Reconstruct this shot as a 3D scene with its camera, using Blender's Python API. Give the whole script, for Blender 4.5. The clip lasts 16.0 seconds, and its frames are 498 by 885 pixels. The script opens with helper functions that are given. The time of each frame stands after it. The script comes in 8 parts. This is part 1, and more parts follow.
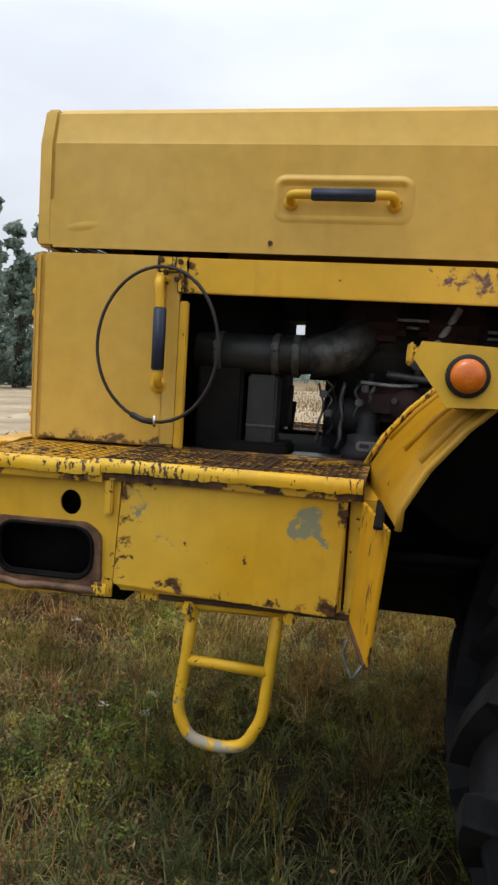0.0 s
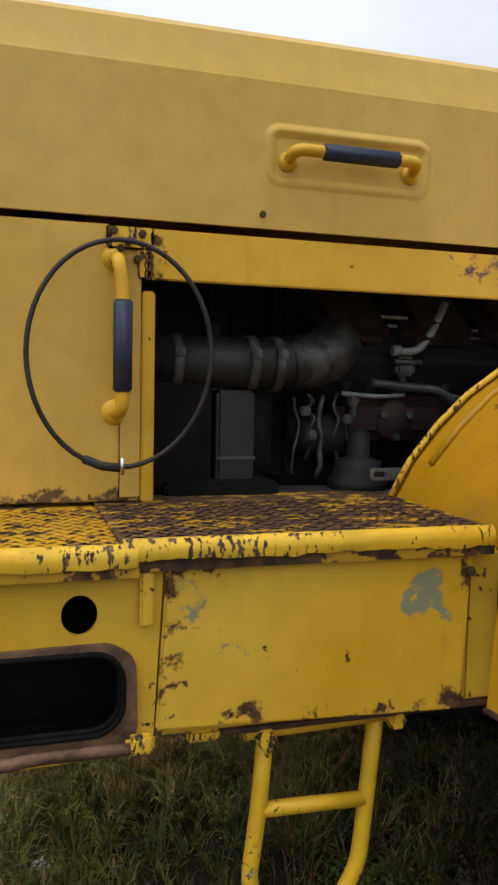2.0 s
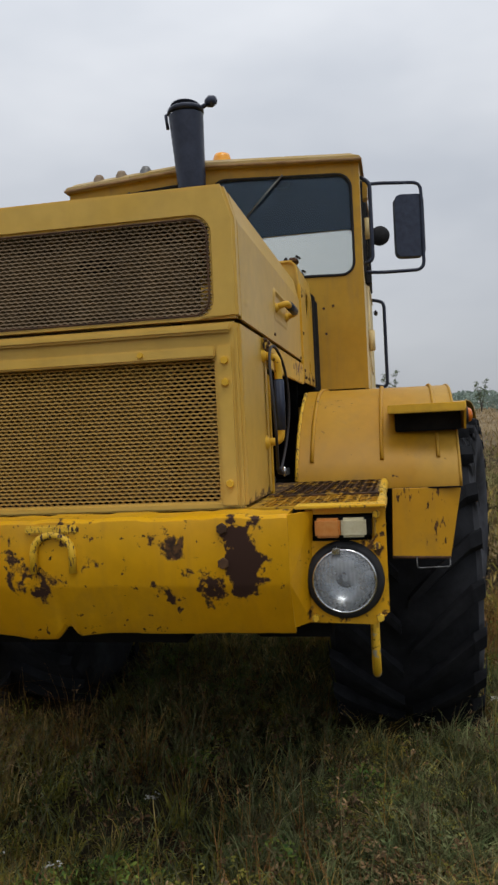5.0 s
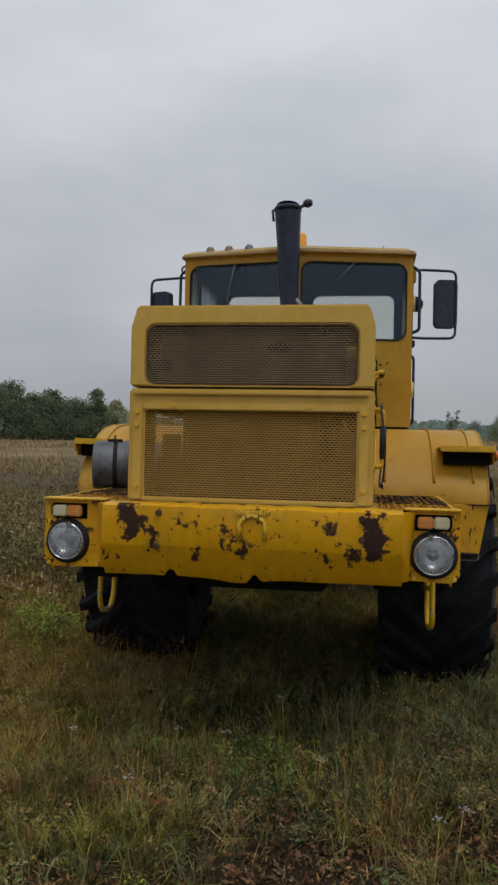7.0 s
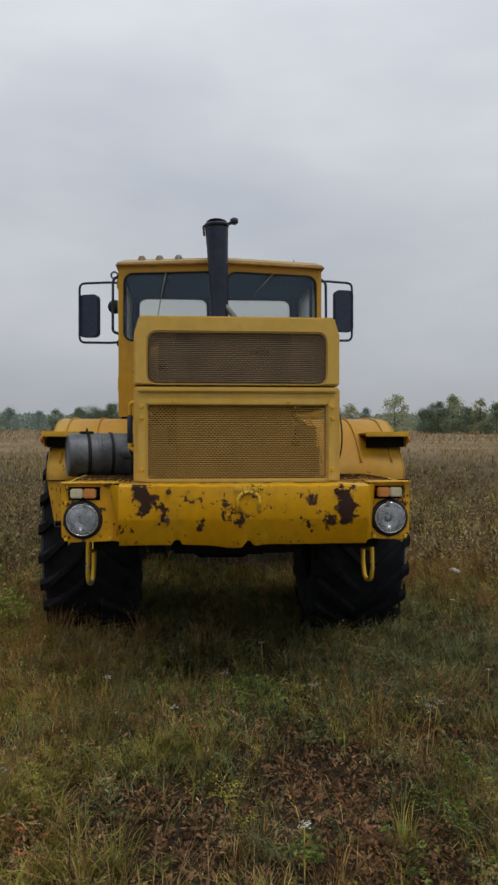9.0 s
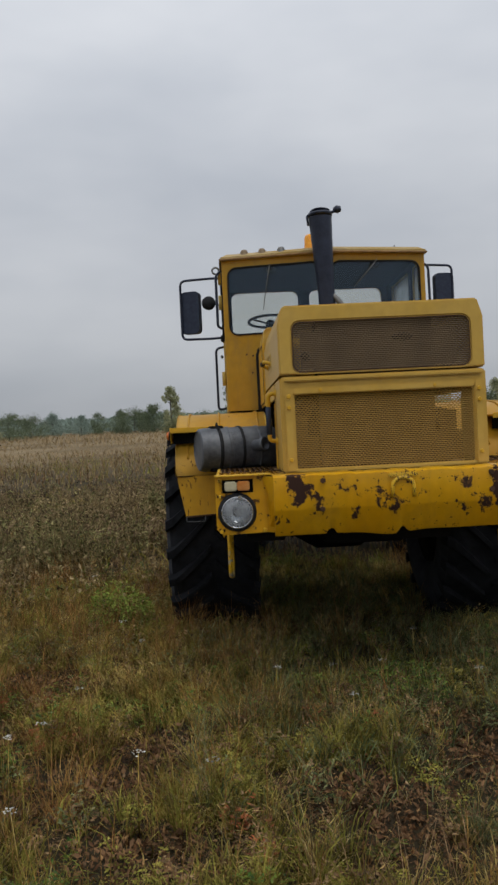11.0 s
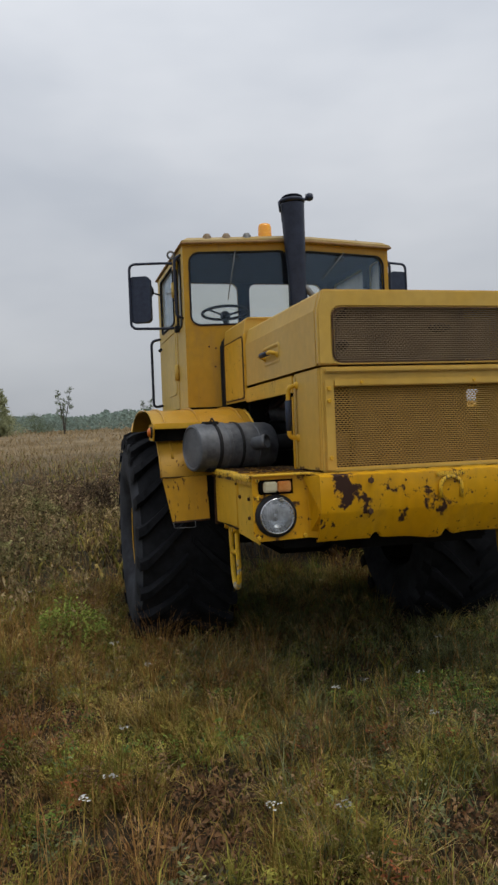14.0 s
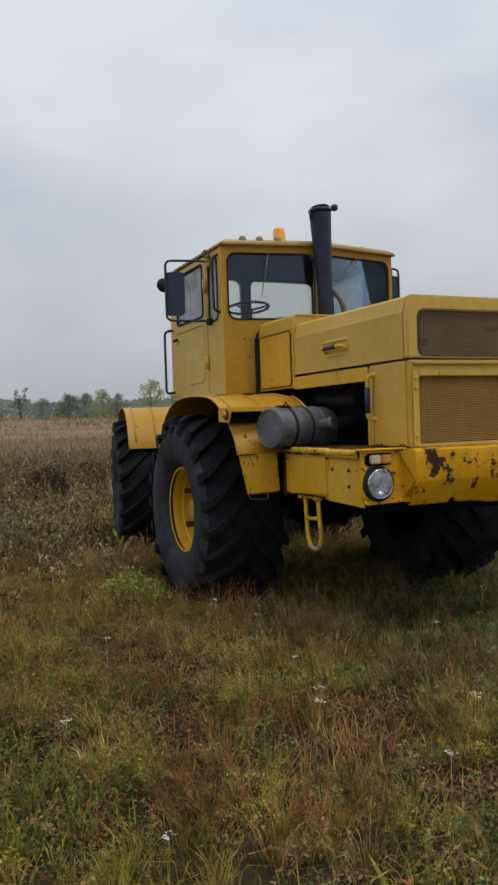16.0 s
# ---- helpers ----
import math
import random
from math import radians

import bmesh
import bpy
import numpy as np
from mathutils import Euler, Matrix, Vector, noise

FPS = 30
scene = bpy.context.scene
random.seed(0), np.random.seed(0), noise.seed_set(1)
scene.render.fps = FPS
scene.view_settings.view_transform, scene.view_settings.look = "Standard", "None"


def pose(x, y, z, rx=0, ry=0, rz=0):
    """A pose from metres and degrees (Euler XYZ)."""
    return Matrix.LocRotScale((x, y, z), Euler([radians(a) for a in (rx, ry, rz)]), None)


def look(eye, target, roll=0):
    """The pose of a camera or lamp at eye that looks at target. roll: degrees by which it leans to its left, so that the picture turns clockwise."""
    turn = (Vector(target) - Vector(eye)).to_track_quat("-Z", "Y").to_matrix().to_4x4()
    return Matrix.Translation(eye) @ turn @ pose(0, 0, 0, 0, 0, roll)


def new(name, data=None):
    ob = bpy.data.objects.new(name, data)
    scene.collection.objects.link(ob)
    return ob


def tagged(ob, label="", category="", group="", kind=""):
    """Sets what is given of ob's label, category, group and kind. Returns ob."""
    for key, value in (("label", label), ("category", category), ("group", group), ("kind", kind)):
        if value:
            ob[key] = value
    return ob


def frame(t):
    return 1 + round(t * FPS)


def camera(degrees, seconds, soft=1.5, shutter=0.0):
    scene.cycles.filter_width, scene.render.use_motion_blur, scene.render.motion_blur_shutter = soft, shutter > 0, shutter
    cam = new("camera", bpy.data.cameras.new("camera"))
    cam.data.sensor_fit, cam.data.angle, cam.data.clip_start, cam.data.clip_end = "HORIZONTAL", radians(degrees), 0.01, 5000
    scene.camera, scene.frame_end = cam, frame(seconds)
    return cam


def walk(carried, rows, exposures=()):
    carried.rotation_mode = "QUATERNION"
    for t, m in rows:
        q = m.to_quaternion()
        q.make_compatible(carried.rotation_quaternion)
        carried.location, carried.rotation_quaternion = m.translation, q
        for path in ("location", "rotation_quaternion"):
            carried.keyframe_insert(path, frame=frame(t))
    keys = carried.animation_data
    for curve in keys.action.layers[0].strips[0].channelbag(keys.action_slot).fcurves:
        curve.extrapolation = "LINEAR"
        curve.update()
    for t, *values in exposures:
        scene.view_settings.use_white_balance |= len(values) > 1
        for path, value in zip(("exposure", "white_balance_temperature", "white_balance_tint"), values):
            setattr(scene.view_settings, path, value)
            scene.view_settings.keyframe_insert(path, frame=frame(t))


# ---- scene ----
cam = camera(35.4, 16.0, soft=2.6)
PATH = [
    (0, (-0.006, 0.099, 1.67), (-0.37, 2.058, 1.495), 2.0),
    (0.5, (-0.329, 0.276, 1.68), (-0.609, 2.245, 1.467), 2.5),
    (1, (-0.641, 0.381, 1.677), (-0.41, 2.356, 1.465), 4.0),
    (1.5, (-0.8, 0.529, 1.669), (-0.323, 2.462, 1.477), 3.4),
    (2, (-0.945, 0.76, 1.708), (-0.365, 2.666, 1.533), -0.2),
    (2.5, (-1.306, 0.928, 1.7), (-0.34, 2.675, 1.571), 0.7),
    (3, (-1.607, 1.13, 1.675), (-0.19, 2.541, 1.655), 1.3),
    (3.5, (-2.136, 1.388, 1.705), (-0.359, 2.306, 1.695), -5.6),
    (4, (-2.675, 1.575, 1.728), (-0.725, 2.018, 1.684), -4.8),
    (4.5, (-3.122, 1.802, 1.732), (-1.159, 2.181, 1.663), -4.9),
    (4.7, (-3.324, 1.871, 1.734), (-1.361, 2.244, 1.663), -4.2),
    (6.8, (-5.037, 2.409, 1.808), (-3.082, 2.827, 1.763), 1.3),
    (7, (-5.202, 2.477, 1.834), (-3.225, 2.777, 1.797), 1.0),
    (7.5, (-5.55, 2.689, 1.827), (-3.554, 2.813, 1.814), 0.5),
    (8, (-5.853, 2.728, 1.807), (-3.859, 2.881, 1.792), 0.6),
    (8.5, (-6.055, 2.985, 1.824), (-4.056, 2.992, 1.792), 1.0),
    (9, (-6.063, 3.408, 1.818), (-4.07, 3.252, 1.765), 0.1),
    (9.5, (-5.974, 3.641, 1.794), (-3.977, 3.572, 1.728), 0.1),
    (10, (-6.02, 3.934, 1.791), (-4.022, 3.872, 1.721), -2.9),
    (10.2, (-6.038, 4.002, 1.79), (-4.04, 3.933, 1.721), -3.3),
    (12.3, (-5.839, 4.339, 1.803), (-3.841, 4.257, 1.756), -0.4),
    (12.5, (-5.774, 4.477, 1.801), (-3.78, 4.336, 1.747), -0.7),
    (13, (-5.65, 4.835, 1.789), (-3.694, 4.426, 1.727), -3.1),
    (13.5, (-5.499, 5.035, 1.756), (-3.546, 4.605, 1.689), -2.0),
    (14, (-5.355, 5.247, 1.768), (-3.418, 4.751, 1.702), -1.9),
    (14.5, (-5.323, 5.667, 1.781), (-3.439, 5.002, 1.698), -4.6),
    (15, (-5.455, 6.035, 1.733), (-3.599, 5.293, 1.663), -4.4),
    (15.5, (-5.55, 6.52, 1.74), (-3.714, 5.73, 1.664), -2.6),
    (16, (-5.568, 6.892, 1.753), (-3.74, 6.084, 1.657), -1.3),
]
walk(cam, [(t, look(eye, target, roll)) for t, eye, target, roll in PATH],
     exposures=[(0.0, 0.52), (0.5, 0.57), (1.5, 0.46), (2.0, 0.42), (2.5, 0.31), (3.0, 0.10), (3.5, -0.02), (4.0, -0.08), (4.5, 0.0), (7.0, -0.28), (8.5, -0.16), (10.0, -0.19), (12.5, -0.24), (13.0, -0.1), (14.0, -0.1), (16.0, -0.02)])

# ---- world and light ----
def make_world():
    w = bpy.data.worlds.new("overcast_sky")
    scene.world = w
    w.use_nodes = True
    nt = w.node_tree
    nt.nodes.clear()
    out = nt.nodes.new("ShaderNodeOutputWorld")
    bg = nt.nodes.new("ShaderNodeBackground")
    sky = nt.nodes.new("ShaderNodeTexSky")
    sky.sky_type, sky.sun_disc = "NISHITA", False
    sky.sun_elevation, sky.sun_rotation = radians(52), radians(SUN_ROTATION)
    co = nt.nodes.new("ShaderNodeTexCoord")
    mp = nt.nodes.new("ShaderNodeMapping")
    mp.inputs["Scale"].default_value = (1.0, 1.0, 2.6)
    nt.links.new(co.outputs["Generated"], mp.inputs["Vector"])
    big = nt.nodes.new("ShaderNodeTexNoise")
    big.inputs["Scale"].default_value, big.inputs["Detail"].default_value = 2.1, 4.0
    big.inputs["Roughness"].default_value = 0.5
    nt.links.new(mp.outputs["Vector"], big.inputs["Vector"])
    ramp = nt.nodes.new("ShaderNodeValToRGB")
    e = ramp.color_ramp.elements
    e[0].position, e[0].color = 0.36, (0.54, 0.575, 0.635, 1)
    e[1].position, e[1].color = 0.68, (0.70, 0.725, 0.77, 1)
    nt.links.new(big.outputs["Fac"], ramp.inputs["Fac"])
    # overcast layers: darker towards the horizon, brighter overhead
    sep = nt.nodes.new("ShaderNodeSeparateXYZ")
    nt.links.new(co.outputs["Generated"], sep.inputs["Vector"])
    rise = nt.nodes.new("ShaderNodeMapRange")
    rise.inputs["From Min"].default_value, rise.inputs["From Max"].default_value = 0.0, 0.75
    rise.inputs["To Min"].default_value, rise.inputs["To Max"].default_value = 0.74, SKY_ZENITH
    nt.links.new(sep.outputs["Z"], rise.inputs["Value"])
    mul = nt.nodes.new("ShaderNodeMixRGB")
    mul.blend_type = "MULTIPLY"
    mul.inputs["Fac"].default_value = 1.0
    nt.links.new(ramp.outputs["Color"], mul.inputs["Color1"])
    nt.links.new(rise.outputs["Result"], mul.inputs["Color2"])
    dim = nt.nodes.new("ShaderNodeMixRGB")
    dim.blend_type = "MULTIPLY"
    dim.inputs["Fac"].default_value = 1.0
    dim.inputs["Color2"].default_value = (0.06, 0.06, 0.06, 1)
    nt.links.new(sky.outputs["Color"], dim.inputs["Color1"])
    mix = nt.nodes.new("ShaderNodeMixRGB")
    mix.inputs["Fac"].default_value = 0.93
    nt.links.new(dim.outputs["Color"], mix.inputs["Color1"])
    nt.links.new(mul.outputs["Color"], mix.inputs["Color2"])
    nt.links.new(mix.outputs["Color"], bg.inputs["Color"])
    bg.inputs["Strength"].default_value = SKY_STRENGTH
    nt.links.new(bg.outputs["Background"], out.inputs["Surface"])


SKY_STRENGTH, SKY_ZENITH, SUN_STRENGTH, SUN_ROTATION = 1.0, 1.6, 1.0, 250.0
make_world()
sun = new("sun", bpy.data.lights.new("sun", "SUN"))
sun.data.energy, sun.data.angle, sun.data.color = SUN_STRENGTH, radians(20), (1.0, 0.97, 0.93)
sun.matrix_world = look((-14, -6, 44), (0, 3, 0))


# ---- materials ----
def nodes_of(name):
    m = bpy.data.materials.new(name)
    m.use_nodes = True
    nt = m.node_tree
    return m, nt, nt.nodes["Principled BSDF"]


def noise_node(nt, vec, scale, detail=4.0, rough=0.55, stretch=None):
    if stretch:
        mp = nt.nodes.new("ShaderNodeMapping")
        mp.inputs["Scale"].default_value = stretch
        nt.links.new(vec, mp.inputs["Vector"])
        vec = mp.outputs["Vector"]
    n = nt.nodes.new("ShaderNodeTexNoise")
    n.inputs["Scale"].default_value, n.inputs["Detail"].default_value = scale, detail
    n.inputs["Roughness"].default_value = rough
    nt.links.new(vec, n.inputs["Vector"])
    return n.outputs["Fac"]


def ranged(nt, fac, a, b, lo=0.0, hi=1.0):
    n = nt.nodes.new("ShaderNodeMapRange")
    for key, val in (("From Min", a), ("From Max", b), ("To Min", lo), ("To Max", hi)):
        n.inputs[key].default_value = val
    nt.links.new(fac, n.inputs["Value"])
    return n.outputs["Result"]


def mixed(nt, fac, a, b, mode="MIX"):
    n = nt.nodes.new("ShaderNodeMixRGB")
    n.blend_type = mode
    for key, val in (("Fac", fac), ("Color1", a), ("Color2", b)):
        if isinstance(val, (int, float)):
            n.inputs[key].default_value = val
        elif isinstance(val, tuple):
            n.inputs[key].default_value = (*val, 1)
        else:
            nt.links.new(val, n.inputs[key])
    return n.outputs["Color"]


def math_node(nt, op, a, b=0.0):
    n = nt.nodes.new("ShaderNodeMath")
    n.operation = op
    for i, val in enumerate((a, b)):
        if isinstance(val, (int, float)):
            n.inputs[i].default_value = val
        else:
            nt.links.new(val, n.inputs[i])
    return n.outputs[0]


def bump(nt, bsdf, height, strength, distance):
    b = nt.nodes.new("ShaderNodeBump")
    b.inputs["Strength"].default_value, b.inputs["Distance"].default_value = strength, distance
    nt.links.new(height, b.inputs["Height"])
    nt.links.new(b.outputs["Normal"], bsdf.inputs["Normal"])


RUST_DARK, RUST_WARM = (0.030, 0.016, 0.009), (0.125, 0.058, 0.020)


def paint(name, base, faded, chips=0.70, rough=0.5, patches=(), grime=0.35, chip_scale=26.0, streaks=0.25, bare=None, drag=None, bleach=None):
    """Weathered enamel: fading, dirt, vertical streaks, rust chips, and patches (x, y, z, radius, colour) of worn-off paint."""
    m, nt, bsdf = nodes_of(name)
    co = nt.nodes.new("ShaderNodeTexCoord").outputs["Object"]
    fade = ranged(nt, noise_node(nt, co, 1.7, 5), 0.35, 0.68)
    col = mixed(nt, fade, base, faded)
    if bleach:
        # the outer half is bleached by the sun, the inner half keeps its deep colour
        sep = nt.nodes.new("ShaderNodeSeparateXYZ")
        nt.links.new(co, sep.inputs[0])
        across = math_node(nt, "ADD", math_node(nt, "ABSOLUTE", sep.outputs["Y"]), math_node(nt, "MULTIPLY", noise_node(nt, co, 4.0, 4), 0.35))
        col = mixed(nt, ranged(nt, across, 1.34, 1.60, 0.0, 0.5), col, bleach)
    tone = ranged(nt, noise_node(nt, co, 14, 5), 0.3, 0.7, 0.92, 1.05)
    col = mixed(nt, 1.0, col, tone, "MULTIPLY")
    run = ranged(nt, noise_node(nt, co, 6, 4, 0.6, (3.5, 3.5, 0.35)), 0.52, 0.78, 0.0, streaks)
    col = mixed(nt, run, col, (0.30, 0.17, 0.035))
    dirt = ranged(nt, noise_node(nt, co, 3.3, 6, 0.7), 0.55, 0.8, 0.0, grime)
    col = mixed(nt, dirt, col, (0.16, 0.10, 0.045))
    fine = noise_node(nt, co, chip_scale, 6, 0.62, drag)
    coarse = noise_node(nt, co, 5.0, 3)
    spot = math_node(nt, "ADD", fine, math_node(nt, "MULTIPLY", coarse, 0.45))
    rust = ranged(nt, spot, chips + 0.22, chips + 0.245)
    rust_col = mixed(nt, ranged(nt, noise_node(nt, co, 38, 4), 0.4, 0.6), *(bare or (RUST_DARK, RUST_WARM)))
    col = mixed(nt, rust, col, rust_col)
    warp = None
    for x, y, z, r, colour in patches:
        if warp is None:
            wn = nt.nodes.new("ShaderNodeTexNoise")
            wn.inputs["Scale"].default_value, wn.inputs["Detail"].default_value = 16, 5
            nt.links.new(co, wn.inputs["Vector"])
            sub = nt.nodes.new("ShaderNodeVectorMath")
            sub.operation = "MULTIPLY_ADD"
            sub.inputs[1].default_value = (0.17, 0.17, 0.17)
            nt.links.new(wn.outputs["Color"], sub.inputs[0])
            nt.links.new(co, sub.inputs[2])
            wf = nt.nodes.new("ShaderNodeTexNoise")
            wf.inputs["Scale"].default_value, wf.inputs["Detail"].default_value, wf.inputs["Roughness"].default_value = 58, 5, 0.7
            nt.links.new(co, wf.inputs["Vector"])
            sub2 = nt.nodes.new("ShaderNodeVectorMath")
            sub2.operation = "MULTIPLY_ADD"
            sub2.inputs[1].default_value = (0.075, 0.075, 0.075)
            nt.links.new(wf.outputs["Color"], sub2.inputs[0])
            nt.links.new(sub.outputs[0], sub2.inputs[2])
            warp = sub2.outputs[0]
        d = nt.nodes.new("ShaderNodeVectorMath")
        d.operation = "DISTANCE"
        d.inputs[1].default_value = (x + 0.1225, y + 0.1225, z + 0.1225)
        nt.links.new(warp, d.inputs[0])
        mask = ranged(nt, d.outputs["Value"], r, r - 0.012)
        col = mixed(nt, mask, col, colour if colour else rust_col)
        rust = math_node(nt, "MAXIMUM", rust, mask)
    nt.links.new(col, bsdf.inputs["Base Color"])
    nt.links.new(ranged(nt, rust, 0, 1, rough, 0.9), bsdf.inputs["Roughness"])
    bsdf.inputs["Specular IOR Level"].default_value = 0.32
    h = math_node(nt, "SUBTRACT", math_node(nt, "MULTIPLY", noise_node(nt, co, 2.2, 3), 1.2), math_node(nt, "MULTIPLY", rust, 0.12))
    bump(nt, bsdf, h, 0.35, 0.012)
    return m


def plain(name, dark, light, rough=0.7, metal=0.0, scale=12.0, relief=0.2, relief_scale=60.0, spec=0.4):
    m, nt, bsdf = nodes_of(name)
    co = nt.nodes.new("ShaderNodeTexCoord").outputs["Object"]
    a = noise_node(nt, co, scale, 5)
    b = noise_node(nt, co, scale * 6, 4)
    f = math_node(nt, "ADD", math_node(nt, "MULTIPLY", a, 0.65), math_node(nt, "MULTIPLY", b, 0.35))
    nt.links.new(mixed(nt, ranged(nt, f, 0.36, 0.64), dark, light), bsdf.inputs["Base Color"])
    nt.links.new(ranged(nt, b, 0.3, 0.7, max(0.05, rough - 0.12), min(1, rough + 0.12)), bsdf.inputs["Roughness"])
    bsdf.inputs["Metallic"].default_value = metal
    bsdf.inputs["Specular IOR Level"].default_value = spec
    if relief:
        bump(nt, bsdf, noise_node(nt, co, relief_scale, 4), relief, 0.006)
    return m


def glass(name, tint, rough=0.0, veil=0.0):
    """A window pane: see-through with a mirror-like gloss."""
    m, nt, bsdf = nodes_of(name)
    nt.nodes.remove(bsdf)
    out = nt.nodes["Material Output"]
    tr = nt.nodes.new("ShaderNodeBsdfTransparent")
    tr.inputs["Color"].default_value = (*tint, 1)
    gl = nt.nodes.new("ShaderNodeBsdfGlossy")
    gl.inputs["Roughness"].default_value = rough
    # gloss tinted blue to colour the reflected sky
    gl.inputs["Color"].default_value = (0.62, 0.80, 1.0, 1)
    fr = nt.nodes.new("ShaderNodeFresnel")
    fr.inputs["IOR"].default_value = 1.45
    mx = nt.nodes.new("ShaderNodeMixShader")
    nt.links.new(fr.outputs[0], mx.inputs[0])
    nt.links.new(tr.outputs[0], mx.inputs[1])
    nt.links.new(gl.outputs[0], mx.inputs[2])
    top = mx.outputs[0]
    # pale film put into the pane for the bright sky seen there
    if veil:
        co = nt.nodes.new("ShaderNodeTexCoord").outputs["Object"]
        film = nt.nodes.new("ShaderNodeBsdfDiffuse")
        back = nt.nodes.new("ShaderNodeBsdfTranslucent")
        for n in (film, back):
            n.inputs["Color"].default_value = (0.72, 0.72, 0.68, 1)
        both = nt.nodes.new("ShaderNodeMixShader")
        nt.links.new(film.outputs[0], both.inputs[1])
        nt.links.new(back.outputs[0], both.inputs[2])
        coat = nt.nodes.new("ShaderNodeMixShader")
        nt.links.new(ranged(nt, noise_node(nt, co, 5, 4), 0.35, 0.65, veil * 0.7, veil * 1.3), coat.inputs[0])
        nt.links.new(top, coat.inputs[1])
        nt.links.new(both.outputs[0], coat.inputs[2])
        top = coat.outputs[0]
    nt.links.new(top, out.inputs["Surface"])
    return m


YEL, YEL_FADED = (0.64, 0.355, 0.014), (0.68, 0.41, 0.04)
M_SHEET = paint("yellow_paint_faded", (0.575, 0.350, 0.054), (0.615, 0.395, 0.088), chips=0.80, rough=0.42, grime=0.14, streaks=0.07)
M_DOOR = paint("yellow_paint_engine_door", (0.575, 0.345, 0.045), (0.615, 0.39, 0.075), chips=0.78, rough=0.42, grime=0.16, streaks=0.10, patches=tuple((-1.14 + 0.047 * k, y, 1.425 + 0.018 * ((k * 0.618) % 1.0), 0.030 + 0.012 * ((k * 0.38) % 1.0), (0.13, 0.075, 0.03)) for k in range(10) for y in (-0.66, 0.66)))
M_YELLOW = paint("yellow_paint_worn", YEL, YEL_FADED, chips=0.675, rough=0.5, chip_scale=34, streaks=0.15)
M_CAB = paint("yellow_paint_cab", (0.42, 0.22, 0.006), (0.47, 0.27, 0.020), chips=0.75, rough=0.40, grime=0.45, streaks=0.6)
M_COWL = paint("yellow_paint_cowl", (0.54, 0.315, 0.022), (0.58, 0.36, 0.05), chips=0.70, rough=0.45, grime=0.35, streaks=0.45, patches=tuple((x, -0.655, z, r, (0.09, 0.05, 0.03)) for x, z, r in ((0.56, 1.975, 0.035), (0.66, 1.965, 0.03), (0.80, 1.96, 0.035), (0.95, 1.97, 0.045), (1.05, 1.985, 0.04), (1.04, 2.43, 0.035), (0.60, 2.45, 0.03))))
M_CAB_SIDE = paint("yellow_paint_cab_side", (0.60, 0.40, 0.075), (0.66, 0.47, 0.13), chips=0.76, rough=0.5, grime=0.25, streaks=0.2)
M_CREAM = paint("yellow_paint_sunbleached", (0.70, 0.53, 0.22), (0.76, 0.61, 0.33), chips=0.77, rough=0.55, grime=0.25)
M_FENDER = paint("yellow_paint_fender", (0.43, 0.208, 0.002), (0.48, 0.25, 0.007), chips=0.69, rough=0.5, grime=0.5, bleach=(0.50, 0.315, 0.06))
M_RIM = paint("yellow_paint_rim", (0.58, 0.31, 0.006), (0.62, 0.36, 0.02), chips=0.72, rough=0.4, grime=0.35, streaks=0.1)
M_FLAP = paint("yellow_paint_rusting_flap", (0.53, 0.26, 0.004), (0.57, 0.30, 0.010), chips=0.625, rough=0.5, chip_scale=30, grime=0.4, drag=(1.5, 1.5, 0.42))
M_LEDGE = paint("yellow_paint_trodden", (0.58, 0.33, 0.012), (0.48, 0.26, 0.015), chips=0.535, rough=0.55, grime=0.7, chip_scale=30, bare=((0.050, 0.025, 0.012), (0.135, 0.066, 0.022)))
M_TREAD = paint("yellow_paint_trodden_bare", (0.50, 0.28, 0.012), (0.40, 0.22, 0.015), chips=0.42, rough=0.5, grime=0.9, chip_scale=24, bare=((0.036, 0.020, 0.012), (0.105, 0.052, 0.022)), drag=(0.7, 1.6, 1))
M_EDGE = paint("yellow_paint_chipped_edge", (0.72, 0.40, 0.012), (0.76, 0.48, 0.04), chips=0.575, rough=0.5, chip_scale=62, bare=((0.035, 0.022, 0.020), (0.12, 0.07, 0.045)), drag=(1.5, 1.5, 0.4))
M_STEP = paint("yellow_paint_step_tube", (0.68, 0.38, 0.010), (0.72, 0.44, 0.03), chips=0.635, rough=0.45, chip_scale=46, streaks=0.1, grime=0.2, patches=tuple((x, s * y, z, r, (0.36, 0.33, 0.27)) for s in (-1, 1) for x, y, z, r in ((-0.45, 1.02, 0.685, 0.035), (-0.49, 1.02, 0.71, 0.035), (-0.40, 1.02, 0.675, 0.035), (-0.535, 1.02, 0.80, 0.028), (-0.53, 1.02, 0.86, 0.02), (-0.36, 1.015, 0.685, 0.03))))
GREEN_GREY = (0.25, 0.25, 0.15)
